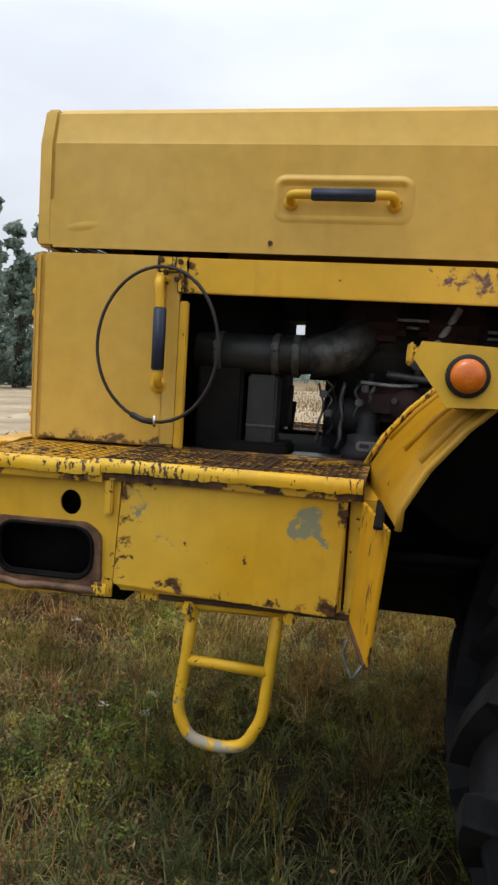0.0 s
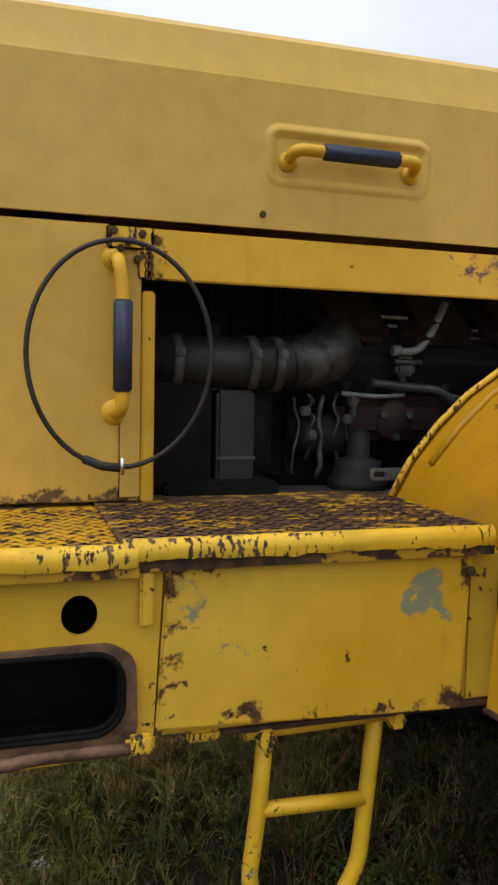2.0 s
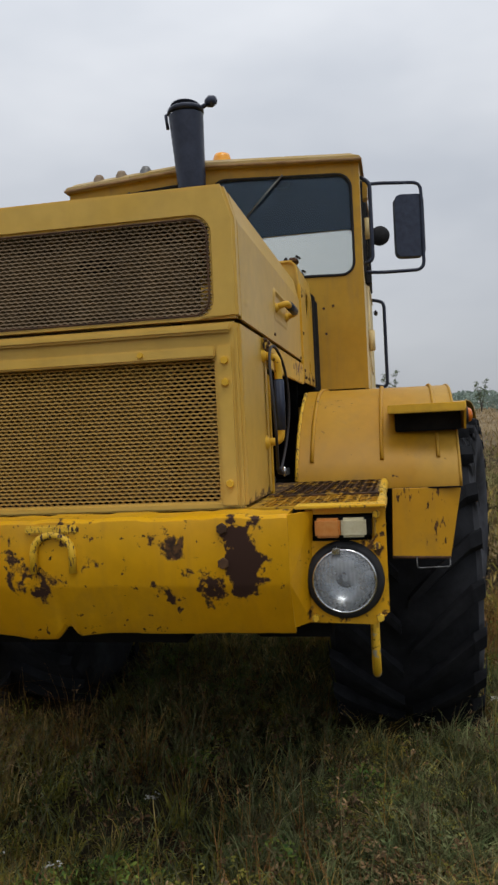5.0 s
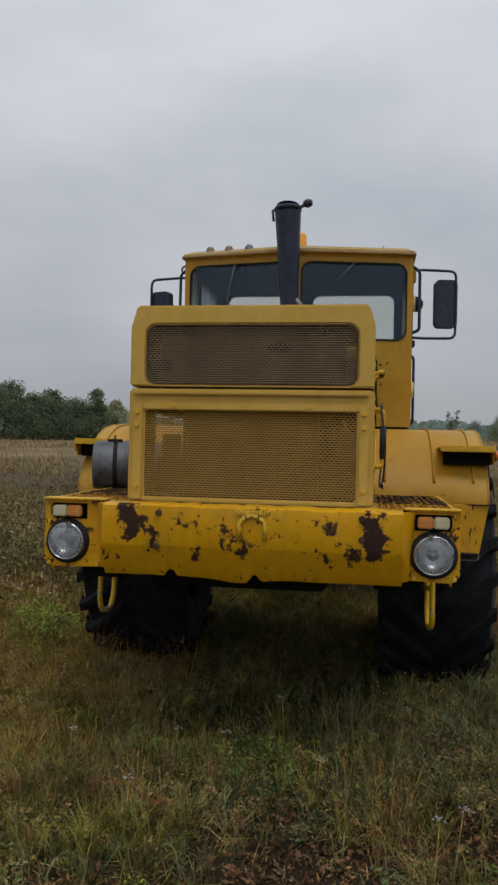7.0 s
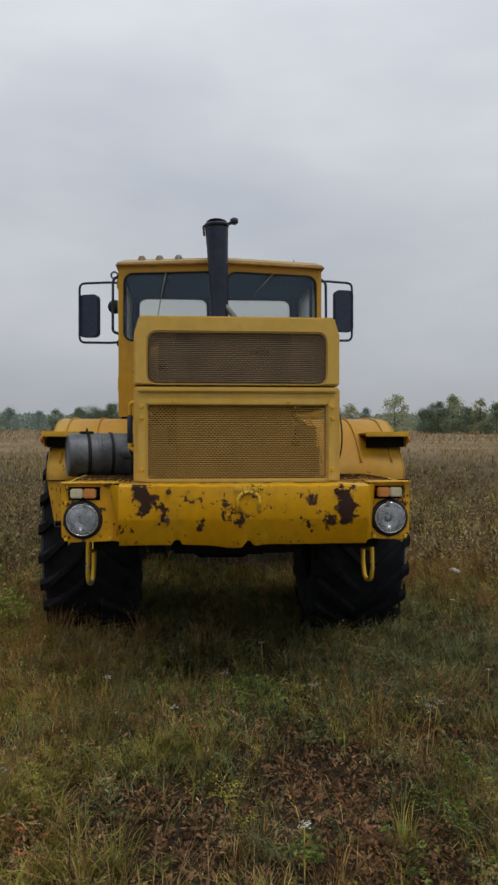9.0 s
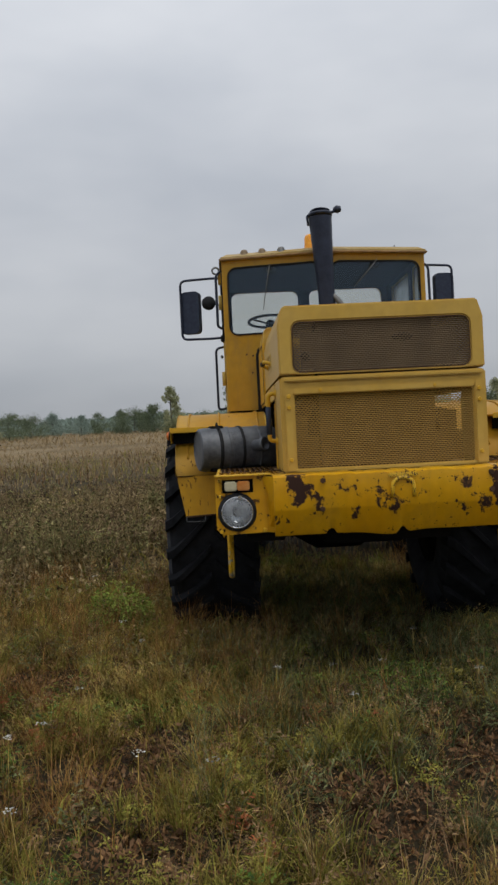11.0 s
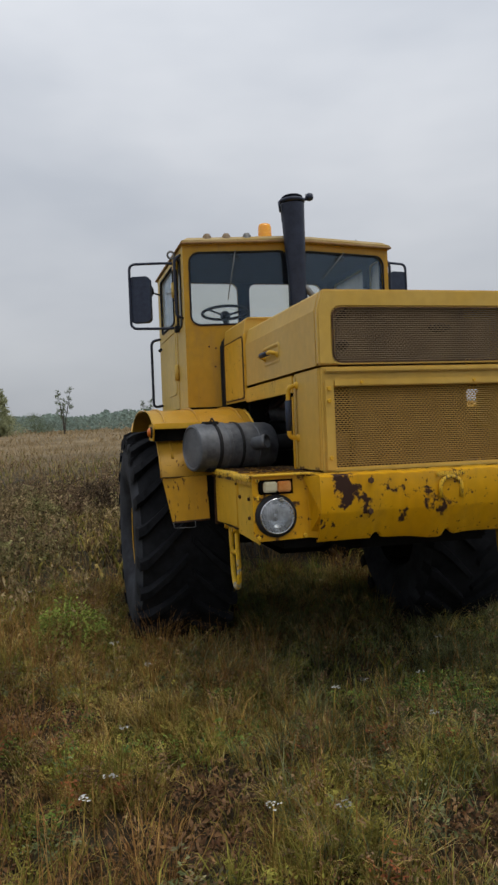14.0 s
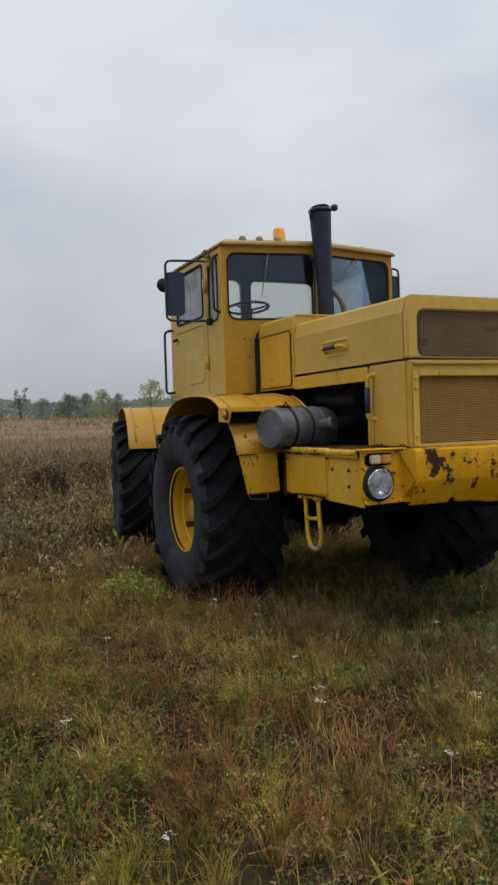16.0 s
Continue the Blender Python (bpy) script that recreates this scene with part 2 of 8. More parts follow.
M_BOX = paint("yellow_paint_toolbox", YEL, (0.73, 0.46, 0.06), chips=0.675, rough=0.45, chip_scale=22, patches=(
    (-0.215, -1.06, 1.325, 0.045, GREEN_GREY), (-0.19, -1.06, 1.29, 0.03, GREEN_GREY), (-0.645, -1.06, 1.325, 0.022, GREEN_GREY),
    (-0.60, -1.06, 1.26, 0.019, GREEN_GREY), (-0.68, -1.06, 1.35, 0.014, GREEN_GREY), (-0.55, -1.06, 1.105, 0.028, None), (-0.585, -1.06, 1.235, 0.016, GREEN_GREY), *((-0.706 + 0.012 * ((k * 0.618) % 1.0), -1.06, 1.11 + 0.021 * k, 0.010 + 0.008 * ((k * 0.37) % 1.0), None) for k in range(13)), *((-0.64 + 0.043 * k, -1.06, 1.092 + 0.008 * ((k * 0.618) % 1.0), 0.012 + 0.010 * ((k * 0.37) % 1.0), None) for k in range(12)), (-0.69, -1.06, 1.30, 0.022, None), (-0.70, -1.06, 1.18, 0.02, None), (-0.705, -1.06, 1.39, 0.04, None), (-0.73, -1.06, 1.22, 0.03, None), (-0.72, -1.06, 1.13, 0.03, None), (-0.42, -1.06, 1.085, 0.03, None), (-0.30, -1.06, 1.08, 0.03, None), (-0.12, -1.06, 1.10, 0.05, None), (-0.10, -1.06, 1.38, 0.045, None)))
SCAR = (0.042, 0.018, 0.011)
M_BUMPER = paint("yellow_paint_bumper", (0.64, 0.305, 0.003), (0.68, 0.36, 0.008), chips=0.655, rough=0.36, chip_scale=30, patches=(
    (-1.33, 0.60, 1.40, 0.07, SCAR), (-1.33, 0.56, 1.335, 0.065, SCAR), (-1.33, 0.60, 1.29, 0.045, SCAR), (-1.33, 0.475, 1.28, 0.05, SCAR), (-1.33, 0.46, 1.22, 0.035, SCAR),
    (-1.33, 0.245, 1.185, 0.034, SCAR), (-1.33, -0.02, 1.225, 0.036, SCAR), (-1.33, 0.06, 1.245, 0.03, SCAR), (-1.33, 0.10, 1.31, 0.028, None), (-1.33, 0.30, 1.34, 0.03, None), (-1.33, 0.22, 1.30, 0.026, None),
    (-1.33, -0.655, 1.36, 0.066, SCAR), (-1.33, -0.66, 1.29, 0.075, SCAR), (-1.33, -0.67, 1.23, 0.06, SCAR), (-1.33, -0.44, 1.345, 0.045, None), (-1.33, -0.555, 1.22, 0.042, SCAR),
    (-1.33, -0.42, 1.20, 0.04, SCAR), (-1.33, -0.555, 1.16, 0.035, None),
    *((-1.33, 0.37 - 0.47 * ((k * 0.618) % 1.0), 1.245 + 0.135 * ((k * 0.377) % 1.0), 0.013 + 0.008 * ((k * 0.71) % 1.0), SCAR) for k in range(26)),
    *((-1.33, y, z, 0.022, SCAR) for y, z in ((0.325, 1.355), (0.28, 1.38), (0.34, 1.30), (0.20, 1.33), (0.149, 1.275), (0.087, 1.373), (0.042, 1.25), (0.113, 1.33), (-0.17, 1.30), (-0.36, 1.36), (-0.49, 1.27))),
    *((-1.228, s * y, z, 0.026, None) for s in (-1, 1) for y, z in ((0.85, 1.12), (0.84, 1.27), (1.055, 1.31), (1.065, 1.20), (1.06, 1.11), (1.03, 1.33), (0.95, 1.09), (0.80, 1.42)))))
M_STRIP = paint("yellow_paint_flaked", YEL, (0.72, 0.44, 0.05), chips=0.74, rough=0.5, patches=(
    *((0.06 + 0.030 * k, -0.65, 2.012 - 0.05 * ((k * 0.618) % 1.0), 0.017 + 0.012 * ((k * 0.37) % 1.0), (0.15, 0.085, 0.085)) for k in range(15)),
    (-0.655, -0.65, 2.01, 0.026, None), (-0.66, -0.65, 1.95, 0.022, None)))
M_RUST = plain("rusted_steel", (0.028, 0.015, 0.009), (0.115, 0.058, 0.028), 0.88, 0.1, 14, 0.4)
M_RUST_RIM = plain("rusty_plum_steel", (0.06, 0.028, 0.016), (0.21, 0.12, 0.07), 0.7, 0.1, 16, 0.5)
M_BLACK = plain("black_rubber", (0.012, 0.012, 0.013), (0.028, 0.028, 0.03), 0.75, 0, 20, 0.1, spec=0.2)
M_SIDEWALL = plain("dusty_tyre_sidewall", (0.018, 0.019, 0.023), (0.060, 0.063, 0.072), 0.9, 0, 3.5, 0.3, 40, spec=0.15)
M_TYRE = plain("tyre_rubber", (0.006, 0.0065, 0.008), (0.022, 0.023, 0.027), 0.8, 0, 5, 0.35, 40, spec=0.14)
M_GRIP = plain("blue_black_grip", (0.014, 0.021, 0.045), (0.028, 0.040, 0.072), 0.6, 0, 30, 0.15)
M_PIPE = plain("exhaust_black", (0.009, 0.013, 0.028), (0.024, 0.031, 0.056), 0.42, 0.2, 8, 0.15)
M_STEEL = plain("grey_steel", (0.10, 0.10, 0.10), (0.22, 0.215, 0.20), 0.5, 0.6, 25, 0.2)
M_ENGINE = plain("oily_engine_black", (0.009, 0.010, 0.012), (0.036, 0.036, 0.038), 0.65, 0.2, 9, 0.4, 25, spec=0.2)
M_ENGINE_RED = plain("grimy_oxide_engine", (0.014, 0.010, 0.010), (0.055, 0.028, 0.026), 0.65, 0.2, 8, 0.3, 30, spec=0.2)
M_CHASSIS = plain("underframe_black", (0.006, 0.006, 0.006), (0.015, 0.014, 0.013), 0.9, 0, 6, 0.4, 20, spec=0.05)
M_DUCT = plain("sooty_duct_metal", (0.010, 0.011, 0.011), (0.034, 0.035, 0.034), 0.5, 0.2, 7, 0.3, 30)
M_DULL = plain("dull_oily_alloy", (0.035, 0.037, 0.039), (0.125, 0.128, 0.128), 0.42, 0.4, 22, 0.3)
M_LINE = plain("pale_hose_and_line", (0.16, 0.17, 0.175), (0.34, 0.35, 0.35), 0.45, 0.1, 40, 0.15)
M_SPECKLED = plain("flaked_silver_casting", (0.012, 0.013, 0.014), (0.085, 0.086, 0.084), 0.42, 0.3, 26, 0.4, 60)
M_DRUM = plain("grey_drum_metal", (0.06, 0.066, 0.078), (0.17, 0.178, 0.19), 0.55, 0.25, 6, 0.25, 30)
# upper mesh: dust, with the recess shade also put into its darker colour
M_MESH_UP = plain("dusty_shaded_grille_mesh", (0.135, 0.092, 0.050), (0.205, 0.14, 0.076), 0.75, 0.1, 5, 0.1)
M_MESH = plain("ochre_grille_mesh", (0.275, 0.155, 0.024), (0.345, 0.20, 0.038), 0.65, 0.1, 9, 0.1)
M_RAD = plain("radiator_core_brown", (0.125, 0.08, 0.034), (0.18, 0.115, 0.05), 0.85, 0.0, 6, 0.2)
# dark lining, blued in its colour for the sky the windscreen reflects
M_INTERIOR = plain("cab_lining_dark_blued", (0.011, 0.023, 0.058), (0.019, 0.038, 0.088), 0.9, 0, 6, 0.1)
M_CHROME = plain("chrome", (0.55, 0.56, 0.58), (0.72, 0.73, 0.75), 0.18, 1.0, 20, 0.02)
M_REFLECTOR = plain("lamp_reflector", (0.42, 0.44, 0.46), (0.6, 0.62, 0.64), 0.28, 0.9, 14, 0.05)
M_WIRE = plain("dark_cable", (0.012, 0.011, 0.012), (0.04, 0.035, 0.035), 0.6, 0.2, 30, 0.05)
M_BEIGE = plain("bleached_lens_plastic", (0.48, 0.42, 0.26), (0.58, 0.53, 0.36), 0.5, 0, 30, 0.1)
M_ORANGE = plain("orange_lens_plastic", (0.56, 0.115, 0.005), (0.68, 0.17, 0.008), 0.3, 0, 30, 0.05, spec=0.6)
M_ORANGE_FADED = plain("faded_orange_lens", (0.50, 0.16, 0.02), (0.58, 0.26, 0.07), 0.45, 0, 14, 0.05)
M_AMBER = plain("amber_beacon_plastic", (0.80, 0.30, 0.01), (0.90, 0.40, 0.02), 0.25, 0, 20, 0.02, spec=0.6)
M_DIRT = plain("dry_dark_mud", (0.020, 0.015, 0.011), (0.060, 0.044, 0.030), 0.95, 0, 30, 0.3, spec=0.1)
M_LITTER = plain("bleached_litter", (0.6, 0.6, 0.58), (0.75, 0.74, 0.7), 0.8, 0, 20, 0.1)
G_CAB = glass("cab_glass", (0.90, 0.905, 0.885))
G_SIDE = glass("veiled_side_glass", (0.90, 0.905, 0.885), 0.0, 0.5)


# ---- mesh tools ----
def add(bm, verts, faces):
    vs = [bm.verts.new(v) for v in verts]
    for f in faces:
        try:
            bm.faces.new([vs[i] for i in f])
        except ValueError:
            pass
    return vs


def box(bm, x0, x1, y0, y1, z0, z1, m=None):
    c = [(x, y, z) for x in (x0, x1) for y in (y0, y1) for z in (z0, z1)]
    if m is not None:
        c = [m @ Vector(p) for p in c]
    add(bm, c, [(0, 1, 3, 2), (4, 6, 7, 5), (0, 4, 5, 1), (2, 3, 7, 6), (0, 2, 6, 4), (1, 5, 7, 3)])
    return bm


def soften(bm, width, segments=2, angle=40):
    bmesh.ops.recalc_face_normals(bm, faces=bm.faces)
    edges = [e for e in bm.edges if len(e.link_faces) == 2 and e.calc_face_angle(0) > radians(angle)]
    if edges:
        bmesh.ops.bevel(bm, geom=edges, offset=width, segments=segments, affect="EDGES", clamp_overlap=True)
    return bm


def soft_box(x0, x1, y0, y1, z0, z1, r=0.008, m=None, segments=2):
    return soften(box(bmesh.new(), x0, x1, y0, y1, z0, z1, m), r, segments)


def ring_frames(path, up=None):
    """Rotation-minimising frames along a polyline."""
    pts = [Vector(p) for p in path]
    tang = []
    for i in range(len(pts)):
        a, b = pts[max(i - 1, 0)], pts[min(i + 1, len(pts) - 1)]
        tang.append((b - a).normalized())
    n = up or (Vector((0, 0, 1)) if abs(tang[0].z) < 0.9 else Vector((1, 0, 0)))
    out = []
    for p, t in zip(pts, tang):
        n = (n - t * n.dot(t)).normalized()
        out.append((p, n, t.cross(n)))
    return out


def tube(bm, path, radius, sides=10, closed=False):
    frames = ring_frames(path)
    rad = radius if isinstance(radius, (list, tuple)) else [radius] * len(frames)
    rings = [[bm.verts.new(p + r * (math.cos(a) * n + math.sin(a) * b)) for a in (2 * math.pi * k / sides for k in range(sides))] for (p, n, b), r in zip(frames, rad)]
    pairs = list(zip(rings, rings[1:])) + ([(rings[-1], rings[0])] if closed else [])
    for r0, r1 in pairs:
        for k in range(sides):
            f = bm.faces.new((r0[k], r0[(k + 1) % sides], r1[(k + 1) % sides], r1[k]))
            f.smooth = True
    if not closed:
        bm.faces.new(rings[0][::-1])
        bm.faces.new(rings[-1])
    return bm


def bend(points, r, n=5):
    """A polyline with its inner corners rounded."""
    p = [Vector(q) for q in points]
    out = [p[0]]
    for a, b, c in zip(p, p[1:], p[2:]):
        d1, d2 = (a - b), (c - b)
        k = min(r, d1.length * 0.49, d2.length * 0.49)
        s, e = b + d1.normalized() * k, b + d2.normalized() * k
        for i in range(n + 1):
            t = i / n
            out.append((1 - t) ** 2 * s + 2 * t * (1 - t) * b + t * t * e)
    return out + [p[-1]]


def lathe(bm, profile, m, sides=32, smooth=True):
    """Profile of (radius, along) turned about the local x axis of m."""
    rings = []
    for r, a in profile:
        if r < 1e-5:
            rings.append([bm.verts.new(m @ Vector((a, 0, 0)))])
        else:
            rings.append([bm.verts.new(m @ Vector((a, r * math.cos(t), r * math.sin(t)))) for t in (2 * math.pi * k / sides for k in range(sides))])
    for r0, r1 in zip(rings, rings[1:]):
        for k in range(sides):
            q = [r0[k % len(r0)], r0[(k + 1) % len(r0)], r1[(k + 1) % len(r1)], r1[k % len(r1)]]
            q = list(dict.fromkeys(q))
            if len(q) > 2:
                f = bm.faces.new(q)
                f.smooth = smooth
    bmesh.ops.recalc_face_normals(bm, faces=bm.faces)
    return bm


def rounded(u0, u1, w0, w1, r, n=5):
    """A rounded rectangle as a loop of (u, w)."""
    out = []
    for cu, cw, a0 in ((u1 - r, w1 - r, 0), (u0 + r, w1 - r, 90), (u0 + r, w0 + r, 180), (u1 - r, w0 + r, 270)):
        out += [(cu + r * math.cos(radians(a0 + 90 * i / n)), cw + r * math.sin(radians(a0 + 90 * i / n))) for i in range(n + 1)]
    return out


def disc(cu, cw, ru, rw=None, n=24):
    return [(cu + ru * math.cos(2 * math.pi * i / n), cw + (rw or ru) * math.sin(2 * math.pi * i / n)) for i in range(n)]


def plate(bm, outer, holes, th, m):
    """A flat plate in the u-w plane of m, its face at n = 0 and its back at n = -th, with holes right through."""
    flat = bmesh.new()
    loops = []
    for lp in [outer, *holes]:
        vs = [flat.verts.new((u, w, 0)) for u, w in lp]
        for a, b in zip(vs, vs[1:] + vs[:1]):
            flat.edges.new((a, b))
        loops.append(len(vs))
    bmesh.ops.triangle_fill(flat, use_beauty=True, use_dissolve=False, edges=flat.edges[:])
    flat.verts.index_update()
    tris = [[v.index for v in f.verts] for f in flat.faces]
    co = [v.co.copy() for v in flat.verts]
    flat.free()
    front = [bm.verts.new(m @ Vector((c.x, c.y, 0))) for c in co]
    back = [bm.verts.new(m @ Vector((c.x, c.y, -th))) for c in co]
    for t in tris:
        bm.faces.new([front[i] for i in t])
        bm.faces.new([back[i] for i in reversed(t)])
    s = 0
    for n in loops:
        for k in range(n):
            a, b = s + k, s + (k + 1) % n
            bm.faces.new((front[a], front[b], back[b], back[a]))
        s += n
    bmesh.ops.recalc_face_normals(bm, faces=bm.faces)
    return bm


def frame_of(origin, u, w):
    u, w = Vector(u).normalized(), Vector(w).normalized()
    n = u.cross(w).normalized()
    m = Matrix((u, w, n)).transposed().to_4x4()
    m.translation = origin
    return m


def sheet(bm, profile, a, b, th, place):
    """A bent sheet: profile of (p, q) swept from a to b, place(p, q, s) gives the point; its thickness goes to the left of the profile."""
    pts = [Vector((p, q)) for p, q in profile]
    inner = []
    for i, p in enumerate(pts):
        d = (pts[min(i + 1, len(pts) - 1)] - pts[max(i - 1, 0)]).normalized()
        inner.append(p + Vector((-d.y, d.x)) * th)
    loop = pts + inner[::-1]
    n = len(loop)
    v0 = [bm.verts.new(place(p.x, p.y, a)) for p in loop]
    v1 = [bm.verts.new(place(p.x, p.y, b)) for p in loop]
    for k in range(n):
        f = bm.faces.new((v0[k], v0[(k + 1) % n], v1[(k + 1) % n], v1[k]))
    h = n // 2
    for k in range(h - 1):
        bm.faces.new((v0[k], v0[n - 1 - k], v0[n - 2 - k], v0[k + 1]))
        bm.faces.new((v1[k], v1[k + 1], v1[n - 2 - k], v1[n - 1 - k]))
    bmesh.ops.recalc_face_normals(bm, faces=bm.faces)
    return bm


def linked(name, bm, material, parent=None, label="", smooth_angle=None):
    me = bpy.data.meshes.new(name)
    if smooth_angle:
        for f in bm.faces:
            f.smooth = True
        for e in bm.edges:
            if len(e.link_faces) == 2 and e.calc_face_angle(0) > radians(smooth_angle):
                e.smooth = False
    bm.to_mesh(me)
    bm.free()
    me.materials.append(material)
    ob = new(name, me)
    if parent is not None:
        ob.parent = parent
    if label:
        tagged(ob, label)
    return ob


def part(name, bm, material, parent, label="", smooth_angle=None):
    return linked(name, bm, material, parent, label, smooth_angle)


def hexagon(bm, p, axis, r=0.012, h=0.010):
    m = Vector((1, 0, 0)).rotation_difference(Vector(axis)).to_matrix().to_4x4()
    m.translation = p
    return lathe(bm, [(0, h), (r * 0.85, h), (r, h * 0.6), (r, -0.003), (0, -0.003)], m, 6, False)

# ---- the tractor ----
import functools

# Its own axes: x to the rear, y to its right side, z up; it stands nose-up by a degree and a half.
PITCH = 1.45
tractor = new("tractor")
tractor.matrix_world = Matrix.Translation((-1.26, 3.095, 1.217)) @ pose(0, 0, 0, 0, PITCH, 0) @ Matrix.Translation((1.26, 0, -1.217))
tagged(tractor, "old yellow articulated tractor, chipped and rusty, parked on rough grass", "tractor")
T = tractor
HW = 0.65            # half width of the bonnet
XF, XR = -1.17, 0.50  # front and rear of the bonnet
Z_DECK, Z_JOINT = 1.435, 2.04
SIDES = (-1, 1)


def side_frame(s, x=0.0, y=HW):
    """u to the rear, w up, face outwards on side s."""
    return frame_of((x, s * y, 0), (1, 0, 0) if s < 0 else (1, 0, 0), (0, 0, 1)) if s < 0 else Matrix.Translation((x, s * y, 0)) @ Matrix(((1, 0, 0, 0), (0, 0, 1, 0), (0, 1, 0, 0), (0, 0, 0, 1)))


def front_frame(x):
    """u to the right side (y), w up, face to the front (-x)."""
    return Matrix(((0, 0, -1, x), (1, 0, 0, 0), (0, 1, 0, 0), (0, 0, 0, 1)))


def recess_rise(u, w):
    """Pressed panel round the grab handle: a soft ridge, strongest along its top."""
    du, dw = abs(u + 0.213) - 0.170, abs(w - 2.212) - 0.034
    d = math.hypot(max(du, 0), max(dw, 0)) + min(max(du, dw), 0) - 0.022
    top = 0.5 + 0.5 * max(-1.0, min(1.0, (w - 2.212) / 0.05))
    return (0.0035 + 0.0075 * top) * math.exp(-(d / 0.011) ** 2)


def dent_rise(u, w):
    return 0.0035 * math.exp(-((u + 1.02) / 0.055) ** 2 - ((w - 2.118 - 0.12 * (u + 1.02)) / 0.014) ** 2)


def embossed(s, u0, u1, w0, w1, rise, nu=72, nw=28):
    """A pressed area of the bonnet side s, standing out of the sheet by rise(u, w)."""
    bm = bmesh.new()
    rows = []
    for i in range(nu + 1):
        u = u0 + (u1 - u0) * i / nu
        rows.append([bm.verts.new((u, s * (HW - 0.0012 + rise(u, w0 + (w1 - w0) * j / nw)), w0 + (w1 - w0) * j / nw)) for j in range(nw + 1)])
    for a, b in zip(rows, rows[1:]):
        for j in range(nw):
            f = bm.faces.new((a[j], a[j + 1], b[j + 1], b[j]) if s > 0 else (b[j], b[j + 1], a[j + 1], a[j]))
            f.smooth = True
    return bm


def bonnet():
    # upper bonnet shell: sides, chamfers, flat top
    half = [(HW, Z_JOINT + 0.012), (HW, 2.37), (HW - 0.005, 2.383), (HW - 0.026, 2.466), (HW - 0.044, 2.482)]
    prof = half + [(-a, b) for a, b in half[::-1]]
    shell = part("bonnet", sheet(bmesh.new(), prof, XF + 0.055, XR, 0.010, lambda p, q, s: Vector((s, p, q + max(0.0, (s - XF) / (XR - XF) * 0.014 * min(1.0, (q - 2.36) / 0.12))))), M_SHEET, T, "faded ochre-yellow sheet bonnet with chamfered top edges", 9)
    # front surround with its rounded opening
    outer = [(-HW, Z_JOINT + 0.012), (HW, Z_JOINT + 0.012), (HW, 2.37), (HW - 0.034, 2.485), (-HW + 0.034, 2.485), (-HW, 2.37)]
    surround = plate(bmesh.new(), outer, [rounded(-0.562, 0.562, 2.062, 2.382, 0.055, 6)], 0.052, front_frame(XF))
    part("grille_surround", soften(surround, 0.012, 3, 50), M_SHEET, shell, smooth_angle=30)
    seal = tube(bmesh.new(), [(XF - 0.002, u, w) for u, w in rounded(-0.558, 0.558, 2.066, 2.378, 0.055, 6)], 0.0035, 6, True)
    part("grille_seal", seal, M_RUST, shell)
    # pressed recess and grab handle on both sides
    for s in SIDES:
        y = s * (HW + 0.001)
        part("pressed_recess", embossed(s, -0.45, 0.03, 2.135, 2.30, recess_rise), M_SHEET, shell, smooth_angle=60)
        part("grab_handle", tube(bmesh.new(), bend([(-0.365, s * HW, 2.201), (-0.365, s * (HW + 0.05), 2.217), (-0.062, s * (HW + 0.05), 2.217), (-0.062, s * HW, 2.201)], 0.03), 0.0135, 10), M_YELLOW, shell)
        for x in (-0.365, -0.062):
            m = Matrix.Translation((x, s * (HW + 0.003), 2.201)) @ pose(0, 0, 0, 0, 0, 90 * s)
            part("handle_boss", lathe(bmesh.new(), [(0.0, 0.014), (0.012, 0.014), (0.020, 0.004), (0.022, 0.0)], m, 14), M_YELLOW, shell)
        part("grip", soften(tube(bmesh.new(), [(-0.300, s * (HW + 0.05), 2.217), (-0.115, s * (HW + 0.05), 2.217)], 0.020, 6), 0.004), M_GRIP, shell, "blue-black plastic grip sleeve")
    for x, z in ((-0.42, 2.083), (0.44, 2.06)):
        part("bolt", hexagon(bmesh.new(), (x, -HW - 0.001, z), (0, -1, 0), 0.008, 0.005), M_RUST, shell)
    # dent near the nose
    part("dent", embossed(-1, -1.16, -0.86, 2.06, 2.20, dent_rise), M_SHEET, shell, smooth_angle=60)


def zigzag_mesh(v0, v1, z0, z1, x, pitch=0.0232, rise=0.0120, t=0.0039, depth=0.004):
    """Expanded metal: strands that swing up and down and touch their neighbours."""
    verts, faces = [], []
    rows = int((z1 - z0) / rise)
    cols = int((v1 - v0) / (pitch / 2))
    for r in range(rows + 1):
        zc = z0 + r * rise
        for c in range(cols + 1):
            z = zc + (rise / 2 - t) * (1 if (c + r) % 2 else -1)
            y = v0 + c * (v1 - v0) / cols
            k = len(verts)
            verts += [(x, y, z - t), (x - depth, y, z - t * 0.6), (x, y, z + t), (x + depth, y, z + t * 0.4)]
            if c:
                for i in range(4):
                    j = (i + 1) % 4
                    faces.append((k - 4 + i, k - 4 + j, k + j, k + i))
    bm = bmesh.new()
    add(bm, verts, faces)
    return bm


